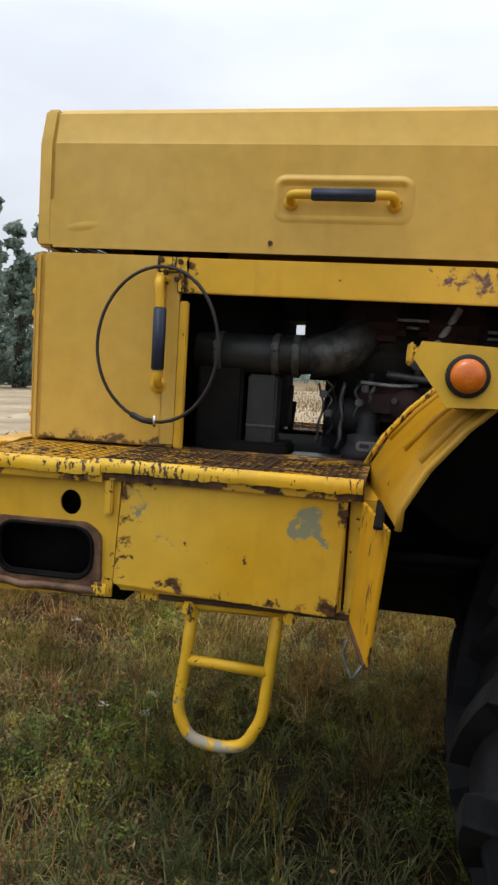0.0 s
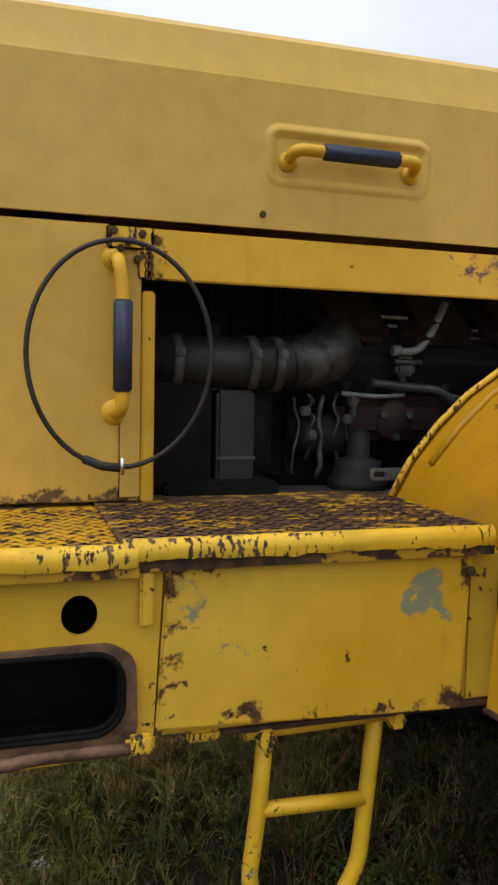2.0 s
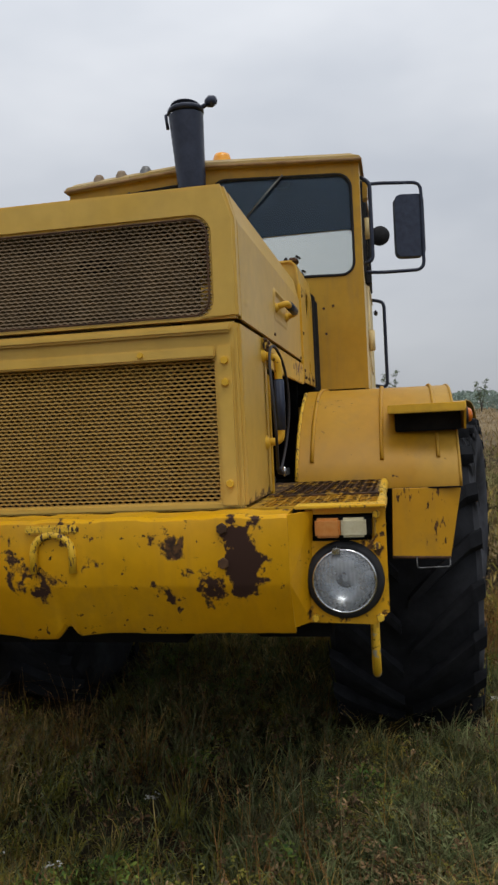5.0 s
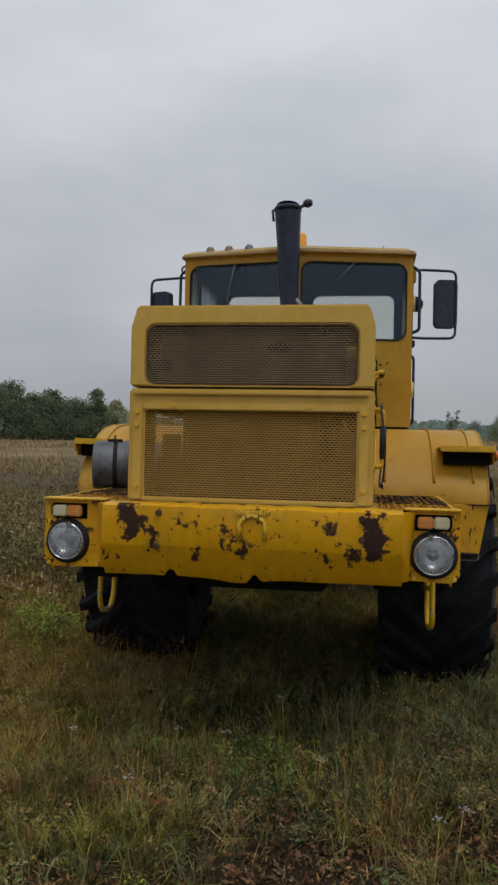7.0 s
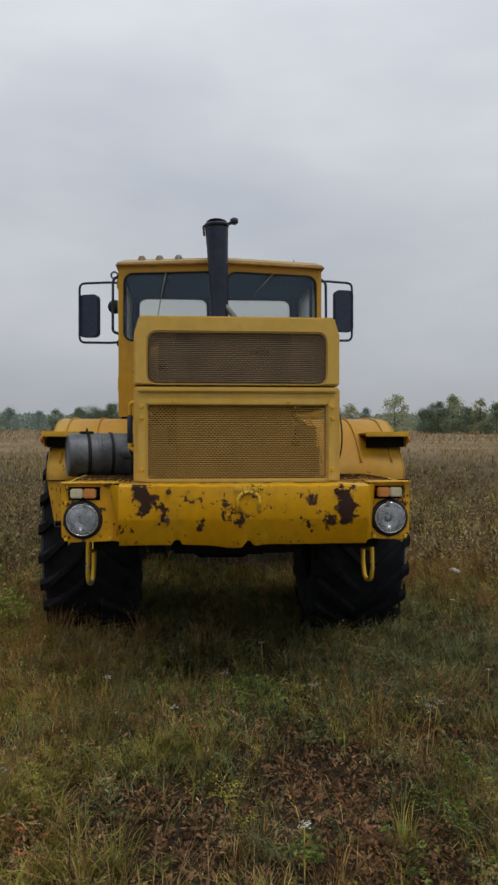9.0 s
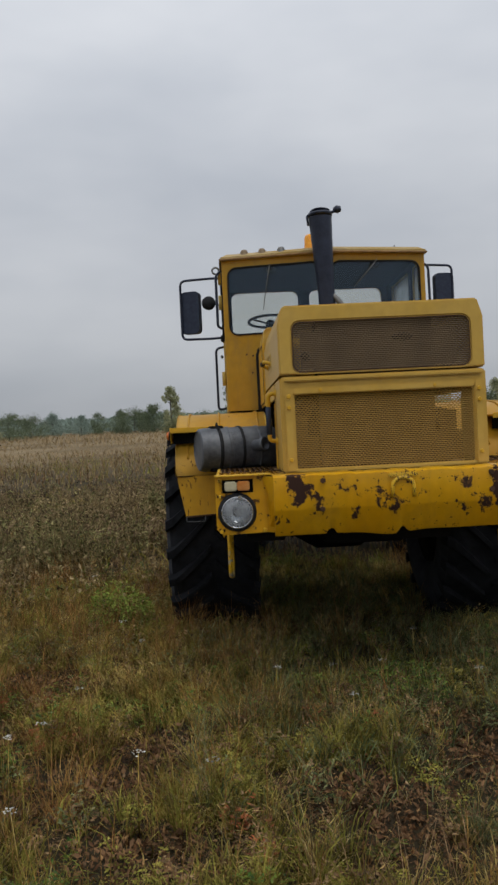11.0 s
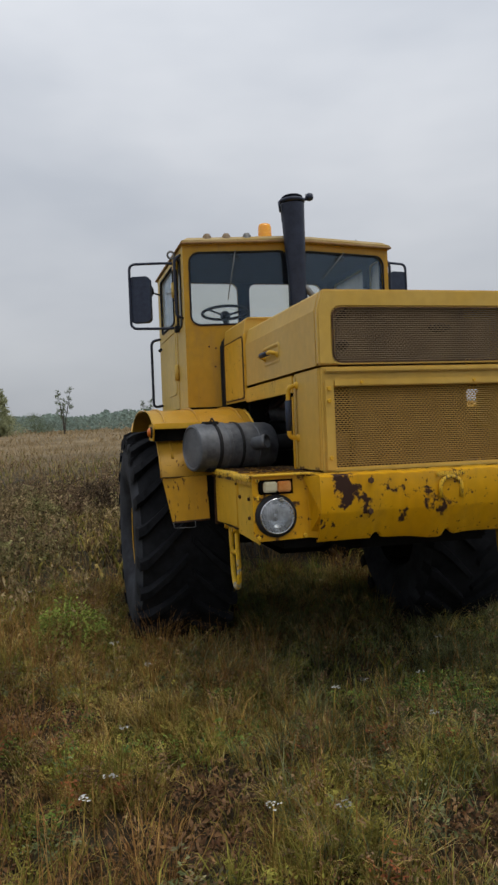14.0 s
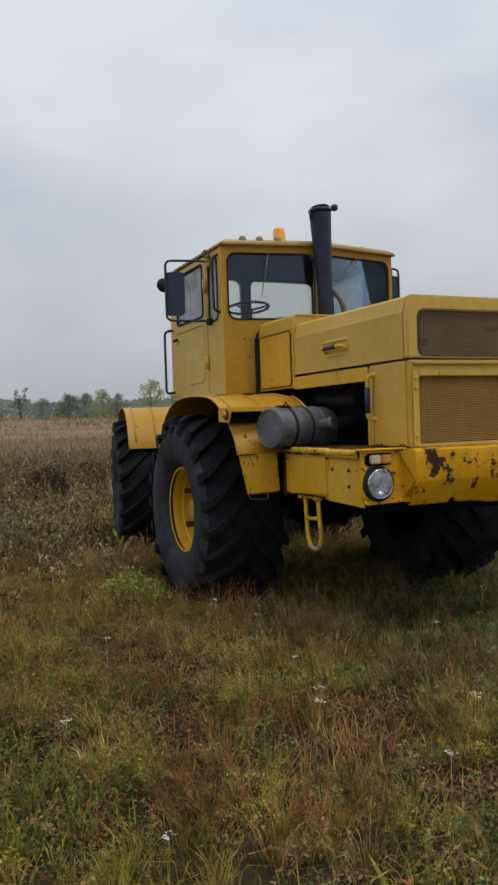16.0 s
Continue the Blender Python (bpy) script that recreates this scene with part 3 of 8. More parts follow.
def nose():
    # lower grille frame, front
    outer = [(-HW + 0.012, Z_DECK), (HW - 0.012, Z_DECK), (HW - 0.012, Z_JOINT), (-HW + 0.012, Z_JOINT)]
    fr = plate(bmesh.new(), outer, [[(-0.562, 1.462), (0.562, 1.462), (0.562, 1.925), (-0.562, 1.925)]], 0.03, front_frame(XF))
    frame_part = part("grille_frame", soften(fr, 0.006, 2, 50), M_SHEET, T, "yellow lower grille frame", 30)
    for y in (-0.60, 0.60):
        part("grille_stile", soft_box(XF - 0.014, XF - 0.001, y - 0.028, y + 0.028, 1.445, 1.965, 0.006), M_SHEET, frame_part)
    part("grille_rail", soft_box(XF - 0.014, XF - 0.001, -0.57, 0.57, 1.926, 1.965, 0.006), M_SHEET, frame_part)
    part("top_lip", soft_box(XF - 0.022, XF - 0.001, -0.625, 0.625, 2.005, 2.034, 0.008), M_SHEET, frame_part)
    for y in (-0.60, 0.60):
        for z in (1.915, 1.845, 1.52):
            part("bolt", hexagon(bmesh.new(), (XF - 0.014, y, z), (-1, 0, 0), 0.014, 0.012), M_YELLOW, frame_part)
    for y in (-0.32, 0.40):
        part("bolt", hexagon(bmesh.new(), (XF - 0.014, y, 1.948), (-1, 0, 0), 0.011, 0.010), M_YELLOW, frame_part)
    tagged(part("grille_mesh", zigzag_mesh(-0.565, 0.565, 1.462, 1.925, XF + 0.012), M_MESH, T, "ochre expanded-metal grille mesh"), kind="stuff")
    tagged(part("upper_grille_mesh", zigzag_mesh(-0.565, 0.565, 2.064, 2.382, XF + 0.012), M_MESH_UP, T, "ochre expanded-metal grille mesh"), kind="stuff")
    # radiator behind the mesh
    rad = bmesh.new()
    box(rad, -1.03, -0.82, -0.36, 0.385, 1.47, 2.40)
    box(rad, -0.94, -0.78, -0.56, 0.56, 1.47, 1.66)
    radiator = part("radiator", soften(rad, 0.006), M_RAD, T, "dusty brown radiator core")
    fins = bmesh.new()
    for i in range(43):
        y = -0.35 + i * 0.0168
        box(fins, -1.036, -1.025, y, y + 0.006, 1.5, 2.37)
    tagged(part("core_face", fins, M_RAD, radiator), kind="stuff")
    for y in (-0.365, 0.36):
        part("tank_rail", soft_box(-0.95, -0.78, y, y + 0.03, 1.45, 2.41, 0.005), M_CHASSIS, radiator)
    part("oil_cooler", soft_box(-1.09, -1.04, -0.50, 0.50, 2.09, 2.33, 0.01), M_RAD, radiator)
    # dark discs added in place of two dark smudges on the upper mesh
    part("smudge_disc", lathe(bmesh.new(), [(0.0, 0.07), (0.03, 0.065), (0.045, 0.03), (0.05, -0.02)], Matrix.Translation((-1.085, -0.15, 2.27)) @ pose(0, 0, 0, 0, 0, 180) @ Matrix.Diagonal((1, 1.5, 0.55, 1)), 16), M_CHASSIS, radiator)
    part("smudge_spot", lathe(bmesh.new(), [(0.0, 0.06), (0.02, 0.055), (0.032, 0.02), (0.035, -0.02)], Matrix.Translation((-1.085, 0.47, 2.17)) @ pose(0, 0, 0, 0, 0, 180), 14), M_CHASSIS, radiator)
    # unseen fillers added to hide dark bay and block sky behind the core
    for y0, y1 in ((-0.56, -0.45), (0.45, 0.56)):
        part("side_filler", soft_box(-0.81, -0.79, y0, y1, 1.47, 1.80, 0.004), M_RAD, radiator)
    part("sky_block_box", soft_box(-0.78, -0.45, -0.34, 0.34, 1.45, 2.02, 0.03), M_CHASSIS, radiator)
    # front side doors of the engine bay
    for s in SIDES:
        bm = plate(bmesh.new(), [(XF + 0.03, Z_DECK + 0.012), (-0.69, Z_DECK + 0.012), (-0.69, Z_JOINT - 0.004), (XF + 0.03, Z_JOINT - 0.004)], [], 0.016, side_frame(s))
        door = part("engine_door", soften(bm, 0.004, 2, 50), M_DOOR, T, "yellow front side panel with a vertical grab handle")
        part("corner_post", soft_box(XF + 0.002, XF + 0.028, min(s * 0.61, s * (HW + 0.002)), max(s * 0.61, s * (HW + 0.002)), Z_DECK + 0.004, Z_JOINT - 0.004, 0.01), M_SHEET, door)
        part("hinge_strip", soft_box(-0.735, -0.688, min(s * (HW + 0.001), s * (HW + 0.005)), max(s * (HW + 0.001), s * (HW + 0.005)), Z_DECK + 0.02, Z_JOINT - 0.02, 0.002), M_SHEET, door)
        part("door_return", soft_box(-0.688, -0.66, s * HW - 0.01, s * HW + 0.01, Z_DECK + 0.01, 1.90, 0.004), M_YELLOW, door)
        y = s * (HW + 0.055)
        part("door_handle", tube(bmesh.new(), bend([(-0.745, s * HW, 1.965), (-0.745, y, 1.958), (-0.735, y, 1.90), (-0.735, y, 1.70), (-0.735, y, 1.645), (-0.745, s * HW, 1.64)], 0.035), 0.0145, 10), M_YELLOW, door)
        part("grip", soften(tube(bmesh.new(), [(-0.735, y, 1.685), (-0.735, y, 1.875)], 0.0215, 6), 0.004), M_GRIP, door, "blue-black plastic grip sleeve")
        for z in (1.965, 1.64):
            m = Matrix.Translation((-0.745, s * HW, z)) @ pose(0, 0, 0, 0, 0, 90 * s)
            part("handle_boss", lathe(bmesh.new(), [(0.0, 0.016), (0.014, 0.016), (0.024, 0.006), (0.028, 0.0)], m, 16), M_YELLOW, door)
        part("side_rail", soft_box(-0.672, XR + 0.01, s * HW - 0.006, s * HW + 0.006, 1.925, 2.032, 0.003), M_STRIP if s < 0 else M_YELLOW, T, "yellow rail with flaked paint above the engine opening" if s < 0 else "")
        part("rail_shelf", soft_box(-0.672, XR, min(s * 0.55, s * 0.645), max(s * 0.55, s * 0.645), 1.94, 1.955, 0.003), M_CHASSIS, T)
    # rusty latch at the corner of the left opening
    latch = part("latch", soft_box(-0.765, -0.665, -HW - 0.012, -HW - 0.004, 1.985, 2.035, 0.004), M_EDGE, T, "rusty bonnet latch")
    for x, z in ((-0.75, 2.022), (-0.72, 2.0), (-0.69, 2.018), (-0.70, 1.965), (-0.735, 1.985)):
        part("bolt", hexagon(bmesh.new(), (x, -HW - 0.012, z), (0, -1, 0), 0.009, 0.010), M_RUST, latch)
    part("latch_tongue", soft_box(-0.698, -0.678, -HW - 0.014, -HW - 0.006, 1.925, 1.985, 0.003), M_EDGE, latch)
    for z in (1.935, 1.953, 1.971):
        part("chain_link", tube(bmesh.new(), [(-0.676 + 0.008 * math.cos(a), -HW - 0.012, z + 0.011 * math.sin(a)) for a in (math.pi * k / 4 for k in range(8))], 0.0032, 5, True), M_RUST, latch)
    # cable loop hung on the handle
    loop = []
    for i in range(49):
        a = 2 * math.pi * i / 48
        loop.append((-0.738 + 0.190 * math.cos(a), -HW - 0.052 - 0.012 * math.sin(a * 2 + 1), 1.762 + 0.236 * math.sin(a)))
    ring = part("cable_loop", tube(bmesh.new(), loop[:-1], 0.0055, 8, True), M_WIRE, T, "dark steel cable loop hung on the handle")
    part("crimp", soften(tube(bmesh.new(), [(-0.815, -HW - 0.05, 1.546), (-0.775, -HW - 0.052, 1.530), (-0.735, -HW - 0.054, 1.526)], 0.010, 8), 0.002), M_WIRE, ring)
    part("clip", soften(tube(bmesh.new(), [(-0.735, -HW - 0.06, 1.548), (-0.735, -HW - 0.06, 1.512)], 0.005, 6), 0.001), M_CHROME, ring)


def cowl():
    # raised housing between the bonnet and the cab
    half = [(HW + 0.004, 1.955), (HW + 0.004, 2.46), (HW - 0.008, 2.562), (HW - 0.035, 2.588)]
    c = part("cowl", sheet(bmesh.new(), [(a, b) for a, b in half[1:]] + [(-a, b) for a, b in half[1:][::-1]], XR + 0.012, 1.10, 0.010, lambda p, q, s: Vector((s + (0.06 * (p / HW + 1) if s > 1 else 0.0), p, q))), M_DOOR, T, "raised yellow cowl between bonnet and cab", 25)
    for s in SIDES:
        holes = [disc(0.84, 2.40, 0.058, 0.085), disc(0.86, 2.03, 0.03, 0.045)] if s < 0 else []
        bm = plate(bmesh.new(), [(XR + 0.012, 1.94), (1.10 + 0.06 * (s + 1), 1.94), (1.10 + 0.06 * (s + 1), 2.458), (XR + 0.012, 2.458)], holes, 0.008, side_frame(s, 0, HW + 0.004))
        part("cowl_side", bm, M_COWL, c)
        if s > 0:
            panel = plate(bmesh.new(), rounded(0.56, 1.19, 1.965, 2.44, 0.03), [], 0.006, side_frame(s, 0, HW + 0.011))
            part("cowl_cover", soften(panel, 0.003, 1), M_YELLOW, c)
            part("cover_seal", tube(bmesh.new(), [(a, s * (HW + 0.009), b) for a, b in rounded(0.556, 1.194, 1.961, 2.444, 0.03)], 0.006, 6, True), M_RUST, c)
        part("cowl_flange", soft_box(XR + 0.002, XR + 0.024, s * (HW + 0.002) - 0.008, s * (HW + 0.002) + 0.010, 1.94, 2.46, 0.004), M_YELLOW, c)
        for x, z in ((0.55, 2.40), (0.55, 2.2), (0.55, 2.0), (0.60, 1.965), (0.74, 1.965), (0.95, 1.97)):
            part("bolt", hexagon(bmesh.new(), (x, s * (HW + 0.006), z), (0, s, 0), 0.009, 0.008), M_RUST, c)
    front = [(-HW, 2.06), (HW, 2.06), (HW, 2.45), (HW - 0.012, 2.56), (HW - 0.037, 2.585), (-HW + 0.037, 2.585), (-HW + 0.012, 2.56), (-HW, 2.45)]
    part("cowl_front", plate(bmesh.new(), front, [], 0.01, front_frame(XR + 0.03)), M_DOOR, c)
    back = [(-0.685, 1.90), (0.685, 1.90), (0.685, 2.47), (0.57, 2.605), (-0.57, 2.605), (-0.685, 2.47)]
    part("rubber_gaiter", soften(plate(bmesh.new(), back, [], 0.05, Matrix(((1, 0.092, 0, 0.06), (0, 1, 0, 0), (0, 0, 1, 0), (0, 0, 0, 1))) @ front_frame(1.102)), 0.02), M_BLACK, c, "black rubber gaiter against the cab")
    part("hose", tube(bmesh.new(), bend([(1.02, 0.0, 2.955), (0.99, -0.06, 2.885), (0.975, -0.13, 2.79), (0.985, -0.165, 2.68), (0.99, -0.17, 2.57)], 0.05), 0.026, 10), M_STEEL, c, "bent grey pipe beside the exhaust")
    part("latch_hook", tube(bmesh.new(), bend([(0.62, -0.56, 2.585), (0.64, -0.57, 2.63), (0.72, -0.57, 2.625), (0.74, -0.56, 2.585)], 0.02), 0.008, 8), M_BLACK, c)
    # rusted catch on the front corner, and one against the cab
    for x, y, z in ((0.60, -HW + 0.03, 2.592), (0.985, -HW + 0.045, 2.592)):
        part("catch", soft_box(x - 0.045, x + 0.045, y - 0.022, y + 0.022, z - 0.004, z + 0.020, 0.006), M_RUST if x < 0.8 else M_BLACK, c)
        part("catch_pin", tube(bmesh.new(), [(x - 0.03, y - 0.02, z + 0.026), (x + 0.06, y - 0.025, z + 0.034)], 0.007, 6), M_BLACK, c)


def exhaust():
    ex, ey = 1.03, 0.012
    m = Matrix.Translation((ex, ey, 2.55)) @ pose(0, 0, 0, -2.1, 0, 0) @ Matrix.Translation((0, 0, -2.55)) @ pose(0, 0, 0, 0, -90, 0)
    st = part("exhaust_pipe", lathe(bmesh.new(), [(0.0, 2.55), (0.080, 2.55), (0.079, 2.66), (0.076, 2.92), (0.081, 3.1), (0.097, 3.45), (0.106, 3.635), (0.093, 3.635), (0.085, 3.3), (0.0, 3.3)], m, 28), M_PIPE, T, "blue-black flared exhaust stack", 40)
    part("rim_band", lathe(bmesh.new(), [(0.102, 3.645), (0.110, 3.645), (0.113, 3.665), (0.106, 3.678), (0.098, 3.678), (0.098, 3.645)], m, 28), M_PIPE, st)
    ty = ey + 0.040
    part("clamp_lug", tube(bmesh.new(), [(ex, ty + 0.108, 3.66), (ex - 0.02, ty + 0.122, 3.645), (ex - 0.02, ty + 0.112, 3.56)], 0.010, 6), M_PIPE, st)
    part("flap_lever", tube(bmesh.new(), bend([(ex, ty - 0.06, 3.665), (ex, ty - 0.10, 3.675), (ex, ty - 0.15, 3.70)], 0.02), 0.014, 8), M_PIPE, st)
    knob = lathe(bmesh.new(), [(0, -0.036), (0.026, -0.03), (0.036, 0.0), (0.026, 0.03), (0, 0.036)], Matrix.Translation((ex, ty - 0.16, 3.705)) @ pose(0, 0, 0, 0, 0, 60), 16)
    part("counterweight", knob, M_PIPE, st)
    part("flap", lathe(bmesh.new(), [(0, 0.004), (0.094, 0.004), (0.094, -0.004), (0, -0.004)], Matrix.Translation((ex, ty, 3.684)) @ pose(0, 0, 0, 0, -80, 0), 24), M_PIPE, st)


def ragged_lip(x0, x1, s, yo, z):
    """A folded edge battered by boots: its face bulges and its lower rim is uneven."""
    bm = bmesh.new()
    n = int((x1 - x0) / 0.009)
    rows = []
    for i in range(n + 1):
        x = x0 + (x1 - x0) * i / n
        a, b = noise.noise(Vector((x * 34, s * 2.0, 0.3))), noise.noise(Vector((x * 9, s * 2.0, 5.1)))
        rows.append([bm.verts.new((x, s * p, q)) for p, q in (
            (yo - 0.016, z + 0.0045), (yo - 0.002, z + 0.0055 + 0.0015 * a), (yo + 0.007 + 0.002 * b, z - 0.004), (yo + 0.010 + 0.003 * a, z - 0.016),
            (yo + 0.006 + 0.003 * b, z - 0.031 - 0.005 * a - 0.004 * b), (yo - 0.003, z - 0.029), (yo - 0.003, z - 0.004))])
    for r0, r1 in zip(rows, rows[1:]):
        for k in range(7):
            bm.faces.new((r0[k], r0[(k + 1) % 7], r1[(k + 1) % 7], r1[k]))
    bm.faces.new(rows[0])
    bm.faces.new(rows[-1][::-1])
    bmesh.ops.recalc_face_normals(bm, faces=bm.faces)
    return bm


def deck():
    # footplates on both sides: folded checker plate
    for s in SIDES:
        for x0, x1, z, yo in ((-1.165, -0.755, 1.437, 1.075), (-0.785, -0.075, 1.444, 1.070)):
            prof = [(0.55, z), (yo - 0.012, z), (yo - 0.002, z - 0.006), (yo, z - 0.05)]
            bm = sheet(bmesh.new(), prof, x0, x1, -0.006, lambda p, q, t: Vector((t, s * p, q)))
            pl = part("footplate", bm, M_LEDGE if x0 < -1 else M_TREAD, T, "trodden yellow checker-plate footplate, mostly worn to rust")
            part("folded_edge", ragged_lip(x0 + 0.004, x1 - 0.004, s, yo, z), M_EDGE, pl, "chipped yellow folded edge", 50)
            lug = bmesh.new()
            n = 0
            y = 0.69
            while y < yo - 0.02:
                x = x0 + 0.02 + 0.018 * (n % 2)
                while x < x1 - 0.02:
                    a = 0.012 if (n % 2) else -0.012
                    add(lug, [(x - 0.012, s * (y - a), z + 0.0005), (x, s * (y - 0.004), z + 0.003), (x + 0.012, s * (y + a), z + 0.0005), (x, s * (y + 0.004), z + 0.003)], [(0, 1, 2, 3)])
                    x += 0.036
                y += 0.018
                n += 1
            tagged(part("checker_ribs", lug, M_LEDGE if x0 < -1 else M_TREAD, pl), kind="stuff")
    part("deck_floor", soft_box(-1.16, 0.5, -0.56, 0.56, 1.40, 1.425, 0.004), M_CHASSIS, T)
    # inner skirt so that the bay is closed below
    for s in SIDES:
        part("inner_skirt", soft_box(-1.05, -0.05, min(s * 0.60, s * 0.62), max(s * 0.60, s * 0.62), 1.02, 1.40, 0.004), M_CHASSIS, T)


def side_boxes():
    for s in SIDES:
        y = 1.055
        # tool box
        b = part("toolbox", soft_box(-0.715, -0.115, min(s * 0.64, s * (y - 0.012)), max(s * 0.64, s * (y - 0.012)), 1.095, 1.385, 0.008), M_YELLOW, T, "yellow side toolbox with chips and bare primer patches")
        lid = plate(bmesh.new(), [(-0.722, 1.112), (-0.125, 1.088), (-0.112, 1.392), (-0.705, 1.404)], [], 0.010, side_frame(s, 0, y))
        part("lid", soften(lid, 0.004, 2, 50), M_BOX if s < 0 else M_YELLOW, b)
        part("end_post", soft_box(-0.108, -0.035, min(s * 0.64, s * (y - 0.02)), max(s * 0.64, s * (y - 0.02)), 1.095, 1.395, 0.006), M_YELLOW, b)
        # rust-dark plate stands for the shadowed gap behind the post
        part("post_shadow_plate", soft_box(-0.034, -0.022, min(s * 0.64, s * (y - 0.005)), max(s * 0.64, s * (y - 0.005)), 1.06, 1.39, 0.003), M_RUST, b)
        part("torn_lip", soft_box(-0.60, -0.04, s * (y - 0.03) - 0.01, s * (y - 0.03) + 0.01, 1.078, 1.094, 0.004), M_RUST, b)
        part("hinge_strap", soft_box(-0.752, -0.728, s * y - 0.012, s * y + 0.004, 1.30, 1.395, 0.004), M_YELLOW, b)
        for x, z in ((-0.74, 1.375), (-0.118, 1.36)):
            part("bolt", hexagon(bmesh.new(), (x, s * (y + 0.003), z), (0, s, 0), 0.010, 0.008), M_RUST, b)
        # front side plate with a round hole and an oval hand hole
        holes = [disc(-0.850, 1.322, 0.030, 0.034), rounded(-1.058, -0.776, 1.118, 1.262, 0.052, 7)] if s < 0 else []
        pl = plate(bmesh.new(), [(-1.20, 1.06), (-0.726, 1.075), (-0.71, 1.40), (-1.20, 1.40)], holes, 0.008, side_frame(s, 0, y - 0.006))
        sp = part("side_plate", pl, M_YELLOW, T, "yellow bumper side plate with an oval opening" if s < 0 else "plain yellow bumper side plate")
        if s > 0:
            for x, z in ((-0.80, 1.30), (-1.02, 1.30), (-1.02, 1.19)):
                part("bolt", hexagon(bmesh.new(), (x, y - 0.004, z), (0, 1, 0), 0.012, 0.010), M_RUST, sp)
        if s < 0:
            rim = rounded(-1.085, -0.755, 1.086, 1.274, 0.05, 9)
            rim = [(u + 0.007 * noise.noise(Vector((u * 21, w * 21, 0.7))), w + 0.010 * noise.noise(Vector((u * 17, w * 17, 3.1))) - (0.009 * (1 + noise.noise(Vector((u * 11, 2.0, 8.0)))) if w < 1.12 else 0.0)) for u, w in rim]
            ring = plate(bmesh.new(), rim, [rounded(-1.056, -0.776, 1.117, 1.262, 0.052, 7)], 0.012, side_frame(s, 0, y + 0.006))
            part("opening_flange", soften(ring, 0.005, 2, 50), M_RUST_RIM, sp, "rusty plum-coloured steel flange")
            part("bent_lip", tube(bmesh.new(), [(u, s * (y + 0.010 + 0.006 * noise.noise(Vector((u * 13, 1.0, 4.0)))), 1.092 + 0.009 * noise.noise(Vector((u * 15, 6.0, 2.0)))) for u in (-1.07 + 0.022 * k for k in range(15))], 0.011, 7), M_RUST_RIM, sp)
            part("opening_lining", tube(bmesh.new(), [(u, s * (y + 0.010), w) for u, w in rounded(-1.053, -0.779, 1.120, 1.259, 0.05, 7)], 0.005, 6, True), M_CHASSIS, sp)
            part("opening_seal", tube(bmesh.new(), [(u, s * (y - 0.003), w) for u, w in rounded(-1.052, -0.782, 1.123, 1.257, 0.05, 7)], 0.006, 6, True), M_CHASSIS, sp)
            part("torn_corner", soft_box(-0.775, -0.725, s * (y + 0.01) - 0.01, s * (y + 0.01) + 0.01, 1.08, 1.115, 0.008), M_EDGE, sp)
        # black liners and fill put the shade inside the opening into the colour
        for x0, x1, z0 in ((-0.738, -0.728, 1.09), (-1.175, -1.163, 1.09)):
            part("dark_wall_liner", soft_box(x0, x1, min(s * 0.88, s * (y - 0.02)), max(s * 0.88, s * (y - 0.02)), z0, 1.39, 0.002), M_CHASSIS, sp)
        part("dark_floor_liner", soft_box(-1.16, -0.74, min(s * 0.945, s * (y - 0.02)), max(s * 0.945, s * (y - 0.02)), 1.080, 1.09, 0.002), M_CHASSIS, sp)
        part("dark_fill", soft_box(-1.16, -0.735, min(s * 0.66, s * 0.90), max(s * 0.66, s * 0.90), 1.02, 1.39, 0.006), M_CHASSIS, sp)
        # folding step
        yl, yr = s * 1.012, s * 0.998
        rail = [(-0.508, yl, 1.075), (-0.518, yl, 0.93), (-0.536, yl, 0.775), (-0.50, yl, 0.700), (-0.42, s * 1.004, 0.680), (-0.35, s * 1.0, 0.690), (-0.305, yr, 0.770), (-0.290, yr, 0.93), (-0.278, yr, 1.075)]
        st = part("folding_step", tube(bmesh.new(), bend(rail, 0.03, 3), 0.0165, 10), M_STEP, T, "bent yellow tube step hung below the toolbox")
        part("rung", tube(bmesh.new(), [(-0.518, yl, 0.918), (-0.290, yr, 0.902)], 0.015, 10), M_STEP, st)
        part("hanger", tube(bmesh.new(), [(-0.55, yl, 1.072), (-0.24, yr, 1.072)], 0.018, 6), M_YELLOW, st)
        for x, yy in ((-0.515, yl), (-0.245, yr)):
            part("pivot_bolt", hexagon(bmesh.new(), (x, yy + s * 0.016, 1.066), (0, s, 0), 0.02, 0.018), M_EDGE, st)
        part("lug", soft_box(-0.66, -0.60, yl - 0.02, yl + 0.0, 1.07, 1.092, 0.005), M_EDGE, st)


